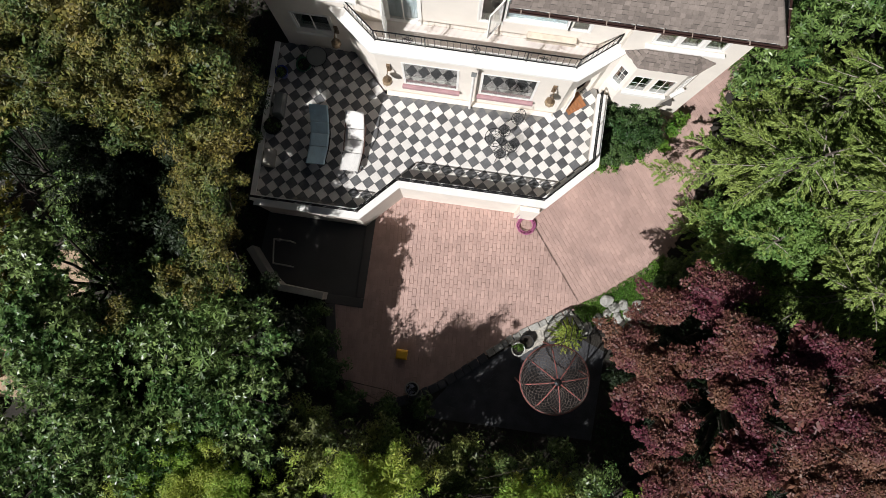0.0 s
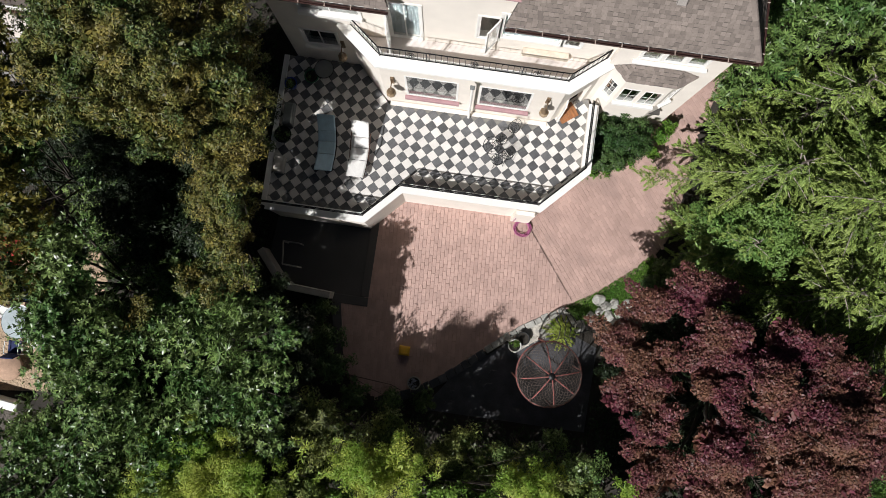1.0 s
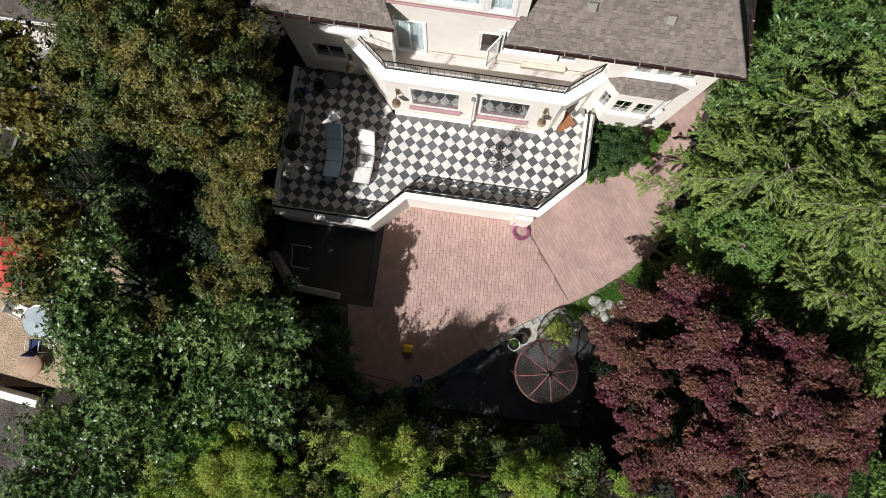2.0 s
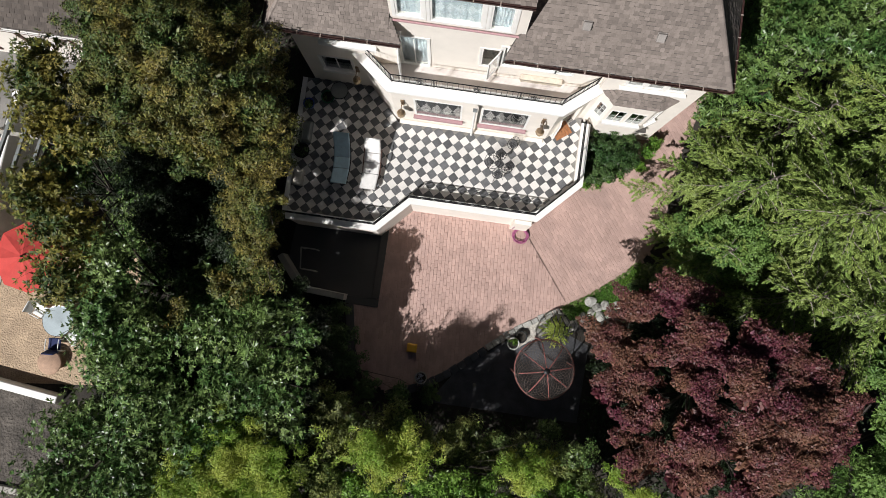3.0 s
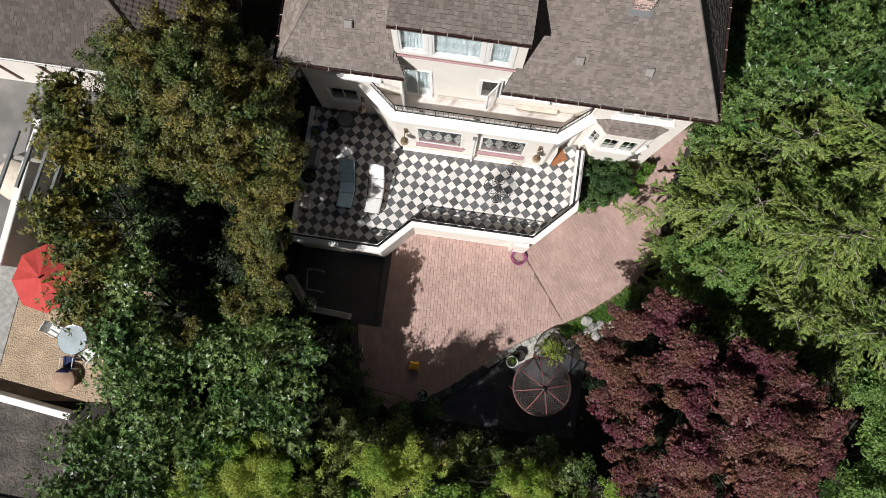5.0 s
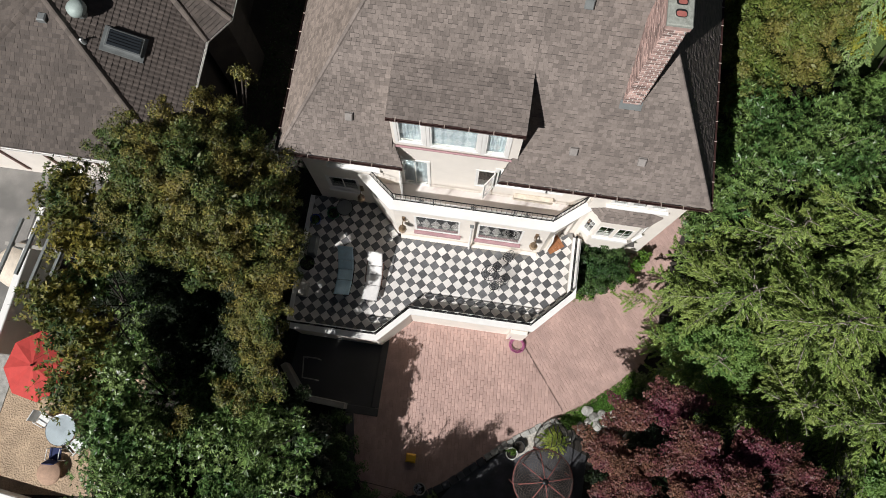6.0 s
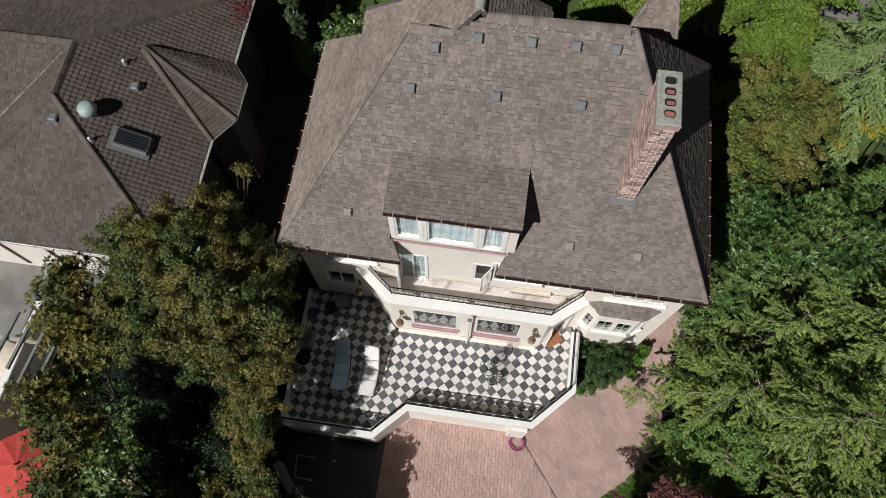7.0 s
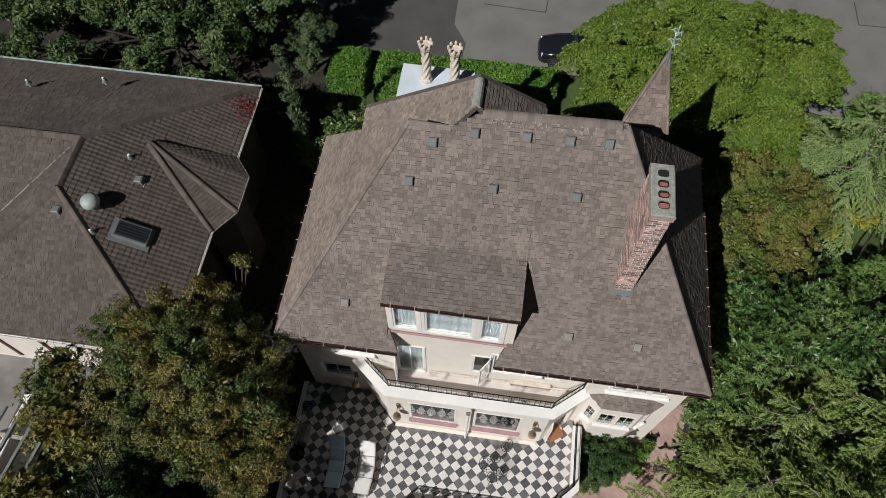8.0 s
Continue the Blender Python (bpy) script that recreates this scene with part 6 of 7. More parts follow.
shoots("tall_shrub", "dusky olive shrubs with tall leafy shoots at the garden edge", [(-4.6, -3.6), (-2.2, -4.0), (0.0, -4.2), (0.4, -5.6), (-2.0, -5.6), (-4.6, -5.2)], 110, 3.3, 4.9, 0.085, L_OLIVE, 90)
shoots("tall_shrub", "lower olive shoots below the iron arbour", [(0.9, -4.1), (5.4, -4.2), (5.6, -5.8), (0.9, -5.8)], 90, 2.6, 3.7, 0.085, L_OLIVE, 95)
shoots("tall_shrub", "slim pale-tipped shoots above the dark shrubs", [(-4.0, -4.2), (0.9, -4.4), (0.9, -5.6), (-4.0, -5.6)], 26, 4.6, 5.6, 0.075, L_BAMBOO, 91, 0.2, 1.0)

rngn = np.random.default_rng(21)
cp = np.stack([-11.75 + 0.32 * rngn.normal(size=260), 19.95 + 0.42 * rngn.normal(size=260), np.zeros(260)], 1)
cp[:, 0] = np.minimum(cp[:, 0], -11.5)
cp[:, 2] = 5.9 + (-11.55 - cp[:, 0]) * 0.519 + 0.06
tagged(part("creeper", leaf_mesh("creeper", cp, unit(rngn.normal(size=cp.shape) * 0.5 + np.array([0.4, 0, 0.9])), 0.05, 0.6, leaf_material("crimson_creeper_leaves", (0.16, 0.02, 0.03), (0.24, 0.05, 0.05)), rngn), None), "thin crimson creeper over the corner of the tiled roof", "creeper", kind="stuff")
lich = Geo()
rng = random.Random(31)
up = Vector((0, 1, SLOPE)).normalized()
for k in range(260):
    x = rng.uniform(-0.4, 3.3)
    y = 13.24 - abs(rng.gauss(0, 0.12 if rng.random() < 0.6 or abs(x - 2.9) > 0.4 else 0.4))
    c, r = Vector((x, y, roof_z(y) + 0.024)), rng.uniform(0.008, 0.02)
    q = [c + Vector((1, 0, 0)) * r * rng.uniform(0.5, 1.4) * math.cos(e * 1.2566) + up * r * rng.uniform(0.5, 1.4) * math.sin(e * 1.2566) for e in range(5)]
    lich.slab(q, 0.006)
tagged(part("lichen", lich, material("pale_lichen", (0.38, 0.37, 0.33), 0.95, spread=0.25)), "pale lichen flecks along the top of the shingle roof", "lichen", kind="stuff")

# ---- fittings on the garden front ----
def downpipe(x, y, z0, z1):
    t = thing("downpipe", "white drainpipe with a small dark hopper on the stucco", "pipe")
    part("pipe", Geo().tube([(x, y, z0), (x, y, z1)], 0.045, 8), TRIM, t)
    part("hopper", Geo().soft_box(x - 0.08, x + 0.08, y - 0.06, y + 0.06, z1 - 0.04, z1 + 0.06, 0.02), VENT, t)
    return t


downpipe(0.03, 7.46, 2.1, 5.74)


BRASS = material("aged_brass", (0.22, 0.15, 0.09), 0.45, 0.4, spread=0.25, scale=8)


def wall_lamp(x, y, z):
    t = thing("wall_lamp", "ornate iron wall lantern with a round amber shade", "lamp", "wall lanterns")
    part("bracket", Geo().tube([(x, y + 0.01, z + 0.5), (x, y - 0.12, z + 0.62), (x - 0.02, y - 0.26, z + 0.45), (x - 0.03, y - 0.28, z + 0.2)], 0.025, 6), BRASS, t)
    part("plate", Geo().soft_box(x - 0.06, x + 0.06, y - 0.02, y + 0.03, z + 0.2, z + 0.75, 0.01), BRASS, t)
    part("shade", Geo().lathe([(0.05, 0.2), (0.15, 0.12), (0.17, -0.05), (0.10, -0.2), (0.03, -0.24)], (x - 0.03, y - 0.28, z), 8), material("amber_glass", (0.34, 0.24, 0.14), 0.4, spread=0.2, bump=0), t)
    part("cap", Geo().lathe([(0.13, 0.16), (0.04, 0.28)], (x - 0.03, y - 0.28, z), 8), BRASS, t)
    return t


for x, y, z in ((-2.68, 7.68, 4.15), (2.58, 7.68, 4.3), (-4.62, 8.86, 3.6)):
    wall_lamp(x, y, z)

# open door of the garden room, and its mat
door = thing("door", "orange-brown wooden door standing open to the terrace", "door")
dm = pose(3.28, 7.78, FLOOR, 0, 0, -8)
part("leaf", Geo().soft_box(0, 0.06, -0.04, 0.85, 0.02, 2.05, 0.01, dm), TRIM, door)
part("handle", Geo().tube([dm @ Vector((0.1, 0.75, 1.0)), dm @ Vector((0.1, 0.62, 1.0))], 0.015, 6), IRON, door)
mat_ = thing("doormat", "square orange-brown wooden duckboard at the open door", "doormat")
mm = pose(3.63, 8.14, FLOOR + 0.004, 0, 0, 37)
for i in range(6):
    part("slat", Geo().soft_box(-0.36 + i * 0.12, -0.25 + i * 0.12, -0.28, 0.30, 0.01, 0.04, 0.006, mm), WOOD, mat_)

# casement standing open on the balcony wall
cas = thing("casement", "white casement window standing open over the balcony", "window")
cm = pose(0.60, 8.99, 6.12, 0, 0, -125)
cg = Geo()
cg.box(0, 0.62, -0.02, 0.02, 0, 0.06, cm).box(0, 0.62, -0.02, 0.02, 1.54, 1.6, cm).box(0, 0.06, -0.02, 0.02, 0.06, 1.54, cm).box(0.56, 0.62, -0.02, 0.02, 0.06, 1.54, cm)
part("frame", cg, TRIM, cas)
part("pane", Geo().box(0.06, 0.56, -0.004, 0.004, 0.06, 1.54, cm), GLASS, cas)
shut = thing("louvre_door", "white louvred door folded against the balcony wall", "door")
sm = pose(-2.9, 8.96, 5.205, 0, 0, -78)
part("frame", Geo().box(0, 0.08, -0.02, 0.02, 0, 2.2, sm).box(0.72, 0.8, -0.02, 0.02, 0, 2.2, sm).box(0.08, 0.72, -0.02, 0.02, 0, 0.1, sm).box(0.08, 0.72, -0.02, 0.02, 2.1, 2.2, sm), TRIM, shut)
for i in range(14):
    part("slat", Geo().box(0.08, 0.72, -0.012, 0.012, 0.14 + i * 0.14, 0.24 + i * 0.14, sm), TRIM, shut)
single("planter_box", Geo().soft_box(1.45, 2.95, 8.80, 8.996, 5.52, 5.80, 0.02), CREAM_STONE, "long shallow cream planter box hung on the balcony wall", "planter")

# ---- terrace furniture ----
def chaise(name, label, x, y, turn, cushion, frame_mat, arms):
    t = thing(name, label, "lounger", "terrace loungers", at=(x, y, FLOOR))
    t.rotation_euler = (0, 0, radians(turn))
    prof = [(-0.98, 0.34), (-0.35, 0.30), (0.10, 0.33), (0.45, 0.50), (0.98, 0.82)]
    for (a, za), (b, zb), nm in zip(prof, prof[1:], ("foot_cushion", "seat_cushion", "lumbar_cushion", "back_cushion")):
        g = Geo()
        w, th = 0.32, 0.10
        bend = lambda v: 0.07 * (1 - (v / 0.98) ** 2)
        vs = []
        for v, z in ((a + 0.012, za), (b - 0.012, zb)):
            for u, dz in ((-w, 0), (w, 0), (w, th * 0.7), (w - 0.04, th), (-w + 0.04, th), (-w, th * 0.7)):
                vs.append((u + bend(v), v, z + dz))
        g.add(vs, [(5, 4, 3, 2, 1, 0), (6, 7, 8, 9, 10, 11)] + [(i, (i + 1) % 6, 6 + (i + 1) % 6, 6 + i) for i in range(6)])
        part(nm, g, cushion, t)
    for u in (-0.31, 0.31):
        part("side_rail", Geo().tube([(u + 0.10 * (1 - (v / 0.98) ** 2), v, z - 0.03) for v, z in prof], 0.022, 6), frame_mat, t)
        for v in (-0.85, 0.40):
            part("leg", Geo().tube([(u + 0.04, v, 0.32), (u + 0.04, v, 0.0)], 0.022, 6), frame_mat, t)
        if arms:
            part("armrest", Geo().tube([(u * 1.12 + 0.08, -0.3, 0.3), (u * 1.12 + 0.1, -0.1, 0.6), (u * 1.12 + 0.08, 0.6, 0.66)], 0.02, 6), frame_mat, t)
    return t


chaise("chaise_longue", "curved lounger with a pale teal cushion, in the tree's shade", -5.02, 5.64, 3, TEAL, IRON, False)
chaise("chaise_longue", "curved lounger with a white cushion and dark red wooden frame", -3.80, 5.58, 1, WHITE_CLOTH, DARK_WOOD, True)


def pot(name, label, x, y, z, r, h, mat, plant=None, n=160, size=0.05, seed=1):
    t = thing(name, label, "plant pot")
    part("bowl", Geo().lathe([(r * 0.65, 0), (r * 0.95, h * 0.75), (r, h * 0.92), (r * 1.05, h), (r * 0.9, h), (r * 0.85, h * 0.85)], (x, y, z), 16, False), mat, t, smooth=True)
    part("earth", Geo().lathe([(r * 0.86, h * 0.85), (r * 0.86, h * 0.86)], (x, y, z), 12), SOIL, t)
    if plant:
        rng = np.random.default_rng(seed)
        p, nn = lobe_leaves([(x, y, z + h + r * 0.3, r * 0.9)], n / (r * r * 0.81), 0.12, rng)
        part("plant", leaf_mesh("plant", p, nn, size, 0.35, plant, rng), None, t)
    return t


pot("planter", "round dark planter against the terrace side wall", -6.60, 5.78, FLOOR, 0.30, 0.42, IRON, L_DARK, 120, 0.05, 3)
pot("planter", "blue glazed pot with small flowers in the terrace corner", -6.62, 7.72, FLOOR, 0.22, 0.40, BLUE, L_GLOSSY, 90, 0.06, 4)
pot("planter", "low green bowl beside the round table", -5.95, 8.15, FLOOR, 0.26, 0.18, material("green_glaze", (0.02, 0.14, 0.06), 0.35, spread=0.2), L_DARK, 60, 0.05, 5)
single("planter_trough", Geo().soft_box(-6.78, -6.42, 4.4, 5.0, FLOOR, FLOOR + 0.35, 0.03), CONCRETE, "rectangular stone trough in the shaded corner", "planter")
single("storage_box", Geo().soft_box(-6.72, -6.36, 6.2, 7.0, FLOOR + 0.02, FLOOR + 0.42, 0.06), VENT, "long grey storage box against the side wall", "box")


def round_table(label, x, y, z, r, h, top_mat, leg_mat, category="table"):
    t = thing("round_table", label, category)
    part("tabletop", Geo().lathe([(r - 0.02, 0), (r, 0.012), (r - 0.01, 0.028)], (x, y, z + h - 0.028), 28), top_mat, t)
    part("rim", Geo().tube([(x + r * math.cos(a * 0.2618), y + r * math.sin(a * 0.2618), z + h - 0.02) for a in range(25)], 0.018, 5), leg_mat, t)
    for i in range(4):
        a = 0.785 + i * 1.571
        part("leg", Geo().tube([(x + 0.7 * r * math.cos(a), y + 0.7 * r * math.sin(a), z), (x + 0.5 * r * math.cos(a), y + 0.5 * r * math.sin(a), z + h * 0.5), (x + 0.65 * r * math.cos(a), y + 0.65 * r * math.sin(a), z + h - 0.03)], 0.018, 6), leg_mat, t)
    return t


round_table("round grey table in the shaded terrace corner", -5.42, 8.32, FLOOR, 0.34, 0.7, VENT, IRON)


def bistro_chair(x, y, turn):
    t = thing("bistro_chair", "small black wire chair with a round lattice seat", "chair", "wire chairs on the terrace", at=(x, y, FLOOR))
    t.rotation_euler = (0, 0, radians(turn))
    ring = lambda r, z, n=17: [(r * math.cos(6.2832 * i / (n - 1)), r * math.sin(6.2832 * i / (n - 1)), z) for i in range(n)]
    g = Geo().tube(ring(0.2, 0.45), 0.012, 5).tube(ring(0.10, 0.455), 0.008, 4)
    for i in range(6):
        a = i * 1.0472
        g.tube([(0.2 * math.cos(a), 0.2 * math.sin(a), 0.45), (-0.2 * math.cos(a + 0.4), -0.2 * math.sin(a + 0.4), 0.452)], 0.007, 4)
    part("seat", g, IRON, t)
    b = Geo().tube([(0.19 * math.cos(a), 0.06 + 0.19 * math.sin(a), 0.45 + 0.45 * math.sin(math.pi * (i / 10))) for i, a in enumerate([math.pi * k / 10 for k in range(11)])], 0.012, 5)
    for u in (-0.1, 0.0, 0.1):
        b.tube([(u, 0.19, 0.46), (u * 1.2, 0.24, 0.8)], 0.007, 4)
    part("backrest", b, IRON, t)
    for sx in (-1, 1):
        for sy in (-1, 1):
            part("leg", Geo().tube([(sx * 0.13, sy * 0.13, 0.45), (sx * 0.2, sy * 0.2, 0.0)], 0.011, 5), IRON, t)
    return t


for x, y, turn in ((1.72, 7.2, -40), (1.34, 6.72, 150), (1.28, 5.94, 200), (1.62, 6.2, -60)):
    bistro_chair(x, y, turn)


def wire_table(x, y):
    t = thing("wire_table", "round black wire bistro table", "table", at=(x, y, FLOOR))
    g = Geo()
    for r in (0.32, 0.22, 0.12):
        g.tube([(r * math.cos(6.2832 * i / 20), r * math.sin(6.2832 * i / 20), 0.7) for i in range(21)], 0.012 if r > 0.3 else 0.007, 4)
    for i in range(8):
        a = i * 0.7854
        g.tube([(0, 0, 0.7), (0.32 * math.cos(a), 0.32 * math.sin(a), 0.7)], 0.007, 4)
    part("tabletop", g, IRON, t)
    for i in range(3):
        a = i * 2.094
        part("leg", Geo().tube([(0.06 * math.cos(a), 0.06 * math.sin(a), 0.7), (0.05 * math.cos(a), 0.05 * math.sin(a), 0.3), (0.24 * math.cos(a), 0.24 * math.sin(a), 0)], 0.012, 5), IRON, t)


wire_table(1.02, 6.38)

# ---- yard ----
hose = thing("garden_hose", "coiled magenta garden hose on the paving", "hose")
pts = []
rng = random.Random(3)
for k in range(140):
    a = k * 0.33
    r = 0.30 + 0.05 * math.sin(k * 0.21) + rng.uniform(-0.012, 0.012)
    pts.append((2.76 + r * math.cos(a), 3.88 + r * math.sin(a), 0.06 + 0.0009 * k + 0.01 * math.sin(k * 0.7)))
part("coil", Geo().tube(pts, 0.016, 6), HOSE, hose)
part("tail", Geo().tube([(2.55, 4.10, 0.07), (2.42, 4.20, 0.06), (2.34, 4.06, 0.3), (2.36, 4.08, 1.2)], 0.014, 6), HOSE, hose)
single("crate", Geo().soft_box(-1.38, -0.96, -1.72, -1.36, 0.03, 0.24, 0.03, None), YELLOW, "small yellow plastic crate on the shaded paving", "crate")
part("lid", Geo().soft_box(-1.34, -1.0, -1.68, -1.40, 0.243, 0.27, 0.02), YELLOW, bpy.data.objects["crate"])
pot("planter", "white rimmed pot with a small leafy plant", 3.06, -0.74, 0.0, 0.25, 0.34, TRIM, L_HEDGE, 160, 0.05, 6)
pot("planter", "empty black plastic pot beside the paving", 3.35, -0.42, 0.0, 0.26, 0.26, RUBBER)
pot("planter", "silvery potted flowers at the dark edge of the yard", -0.62, -2.72, 0.0, 0.26, 0.3, CONCRETE, leaf_material("silver_blue_flowers", (0.30, 0.32, 0.42), (0.5, 0.5, 0.55)), 120, 0.05, 7)
single("lawn_strip", Geo().prism([(4.95, 0.93), (6.15, 1.66), (7.4, 2.7), (8.1, 3.4), (8.6, 3.0), (7.0, 1.0), (5.6, 0.4)], -0.02, 0.04), LAWN, "narrow strip of grass along the paving", "lawn", kind="structure")
rngn = np.random.default_rng(12)
gp = np.stack([rngn.uniform(4.8, 8.6, 16000), rngn.uniform(0.3, 3.6, 16000), np.full(16000, 0.08)], 1)
LS = [(4.86, 1.06), (6.05, 1.80), (7.3, 2.85), (8.0, 3.56), (8.6, 3.0), (7.0, 1.0), (5.6, 0.4)]
gp = gp[[inside(x, y, LS) for x, y, _ in gp]]
tagged(part("grass", leaf_mesh("grass", gp, unit(rngn.normal(size=gp.shape) + np.array([0, 0, 0.3])), 0.05, 0.25, L_HEDGE, rngn), None), "short bright grass blades along the paving edge", "grass", kind="stuff")


def rock(x, y, z, r, seed):
    rg = random.Random(seed)
    bm = bmesh.new()
    bmesh.ops.create_icosphere(bm, subdivisions=2, radius=r)
    for v in bm.verts:
        d = 1 + 0.35 * noise.noise(v.co * 2.2 / r + Vector((seed, 0, 0)))
        v.co = Vector((v.co.x * d * 1.2, v.co.y * d, v.co.z * d * 0.6))
    me = bpy.data.meshes.new("rock")
    bm.to_mesh(me)
    bm.free()
    me.materials.append(STONE)
    ob = tagged(new("rock", me), "rounded grey garden stone beside the grass", "stone", "garden stones")
    ob.matrix_basis = pose(x, y, z + r * 0.4, 0, 0, rg.random() * 360)


for i, (x, y, r) in enumerate(((6.12, 1.5, 0.22), (6.42, 1.28, 0.2), (6.75, 1.42, 0.18), (6.98, 1.12, 0.22), (6.2, 1.05, 0.16), (6.6, 0.92, 0.2), (5.9, 0.75, 0.2), (5.5, 0.35, 0.22), (5.15, 0.5, 0.18), (7.3, 1.5, 0.2), (4.5, 0.2, 0.16), (4.1, -0.05, 0.15))):
    rock(x, y, 0.0, r, i + 1)

# iron dome arbour
arbour = thing("arbour", "rust-red iron dome arbour with wire lattice", "arbour")
AX, AY, AR, AZ = 4.28, -1.52, 1.2, 1.75
for i in range(8):
    a = i * 0.7854 + 0.25
    c, s = math.cos(a), math.sin(a)
    part("rib", Geo().tube([(AX + AR * c, AY + AR * s, AZ), (AX + AR * 0.85 * c, AY + AR * 0.85 * s, AZ + 0.38), (AX + AR * 0.5 * c, AY + AR * 0.5 * s, AZ + 0.62), (AX + 0.12 * c, AY + 0.12 * s, AZ + 0.72)], 0.024, 6), RUST_IRON, arbour)
    if i % 2 == 0:
        part("post", Geo().tube([(AX + AR * c, AY + AR * s, 0), (AX + AR * c, AY + AR * s, AZ)], 0.03, 6), RUST_IRON, arbour)
part("ring", Geo().tube([(AX + AR * math.cos(6.2832 * i / 40), AY + AR * math.sin(6.2832 * i / 40), AZ) for i in range(41)], 0.03, 6), RUST_IRON, arbour)
part("hub", Geo().lathe([(0.13, 0.70), (0.13, 0.73), (0.04, 0.76)], (AX, AY, AZ), 12), IRON, arbour)
lat = Geo()
for i in range(34):
    for turn in (1.1, -1.1):
        a0 = 6.2832 * i / 34
        lat.tube([(AX + AR * math.sin(f) * math.cos(a0 + turn * (f - 0.2)), AY + AR * math.sin(f) * math.sin(a0 + turn * (f - 0.2)), AZ + 0.72 * math.cos(f) + 0.01 * math.sin(i * 2.1)) for f in (0.2, 0.42, 0.65, 0.88, 1.1, 1.33, 1.55)], 0.009, 4)
part("lattice", lat, material("grey_wire", (0.13, 0.11, 0.10), 0.6, 0.4, spread=0.2), arbour)["kind"] = "stuff"
# fern and the bent iron arch behind it
fern = thing("fern", "yellow-green fern with arching fronds", "fern")
rngn = np.random.default_rng(9)
FP, FN = [], []
for i in range(22):
    a = i * 2.4
    ln = 0.5 + 0.3 * rngn.random()
    u = rngn.random(70)
    w = (rngn.random(70) - 0.5) * 0.18 * (1 - u)
    FP.append(np.stack([4.75 + np.cos(a) * u * ln - np.sin(a) * w, 0.05 + np.sin(a) * u * ln + np.cos(a) * w, 0.35 + 0.5 * u - 0.75 * u * u], 1))
    FN.append(unit(np.tile(np.array([0, 0, 1.0]), (70, 1)) + rngn.normal(size=(70, 3)) * 0.4))
part("fronds", leaf_mesh("fronds", np.concatenate(FP), np.concatenate(FN), 0.055, 0.35, L_BAMBOO, rngn), None, fern)
arch = thing("wire_arch", "bent black wire arch over the garden bed", "arch")
for i in range(9):
    x = 4.5 + i * 0.2
    part("hoop", Geo().tube([(x, -0.4 + 0.1 * i, 0), (x + 0.1, -0.2 + 0.08 * i, 0.9), (x + 0.1, 0.25 + 0.06 * i, 1.1), (x + 0.05, 0.6 + 0.05 * i, 0.0)], 0.018, 5), IRON, arch)

# The corner's shade is put into the dark floor colour.
slab_of("sunken_floor", [(-7.0, 1.4), (-6.3, 0.6), (-5.8, 0.3), (-3.02, 0.2), (-3.02, 3.2), (-6.9, 3.2)], 0.02, ASPHALT_D, "concrete floor of the sunken corner, the shade there put into its colour", "paving")
slab_of("lower_terrace", [(-0.2, -3.7), (6.2, -3.7), (6.3, -0.4), (5.0, 0.1), (4.1, 0.1), (2.9, -0.6), (2.0, -1.35), (0.7, -2.45)], 0.012, SLATE, "dark slate floor round the iron arbour", "paving")
flags = thing("flagstones", "irregular dark grey flagstones below the paving's edge", "paving", kind="structure")
rng = random.Random(27)
for i in range(9):
    x = 0.7 + rng.random() * 2.2
    y = -2.9 + 0.72 * x - 0.35 - rng.random() * 0.9
    r = rng.uniform(0.12, 0.26)
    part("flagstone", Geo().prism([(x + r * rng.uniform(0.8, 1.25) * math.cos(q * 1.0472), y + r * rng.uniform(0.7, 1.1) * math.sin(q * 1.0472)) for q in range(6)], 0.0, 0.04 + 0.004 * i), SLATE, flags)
slab_of("gravel_strip", [(2.75, -0.55), (3.9, 0.3), (4.95, 0.85), (5.3, 0.55), (4.6, 0.0), (3.75, -0.55), (3.15, -1.05)], 0.017, PEBBLE, "pale gravel between the paving and the iron arbour", "gravel")
grit = Geo()
for k in range(420):
    u, v = rng.random(), rng.random()
    x, y, r = 2.95 + 2.1 * u + 0.32 * v, -0.5 + 1.33 * u - 0.4 * v, rng.uniform(0.012, 0.032)
    grit.soft_box(-r, r, -r * 0.7, r * 0.7, 0, r * 0.8, r * 0.25, pose(x, y, 0.016, 0, 0, rng.uniform(0, 180)))
tagged(part("pebbles", grit, PEBBLE), "loose pale pebbles on the gravel strip", "pebbles", kind="stuff")
edge = thing("stone_edging", "uneven grey stone edging between paving and bed", "edging", kind="structure")
rng = random.Random(17)
EDGE = [(4.9, 0.93), (4.0, 0.43), (2.85, -0.35), (1.95, -1.08)]
for (x0, y0), (x1, y1) in zip(EDGE, EDGE[1:]):
    m, ln, u = frame_of((x1, y1), (x0, y0)), math.hypot(x1 - x0, y1 - y0), 0.0
    while u < ln - 0.05:
        w = min(rng.uniform(0.2, 0.42), ln - u)
        part("edging_stone", Geo().soft_box(u + 0.01, u + w - 0.01, -0.10 - rng.random() * 0.06, 0.10 + rng.random() * 0.05, 0.0, 0.05 + rng.random() * 0.04, 0.02, m), STONE, edge)
        u += w

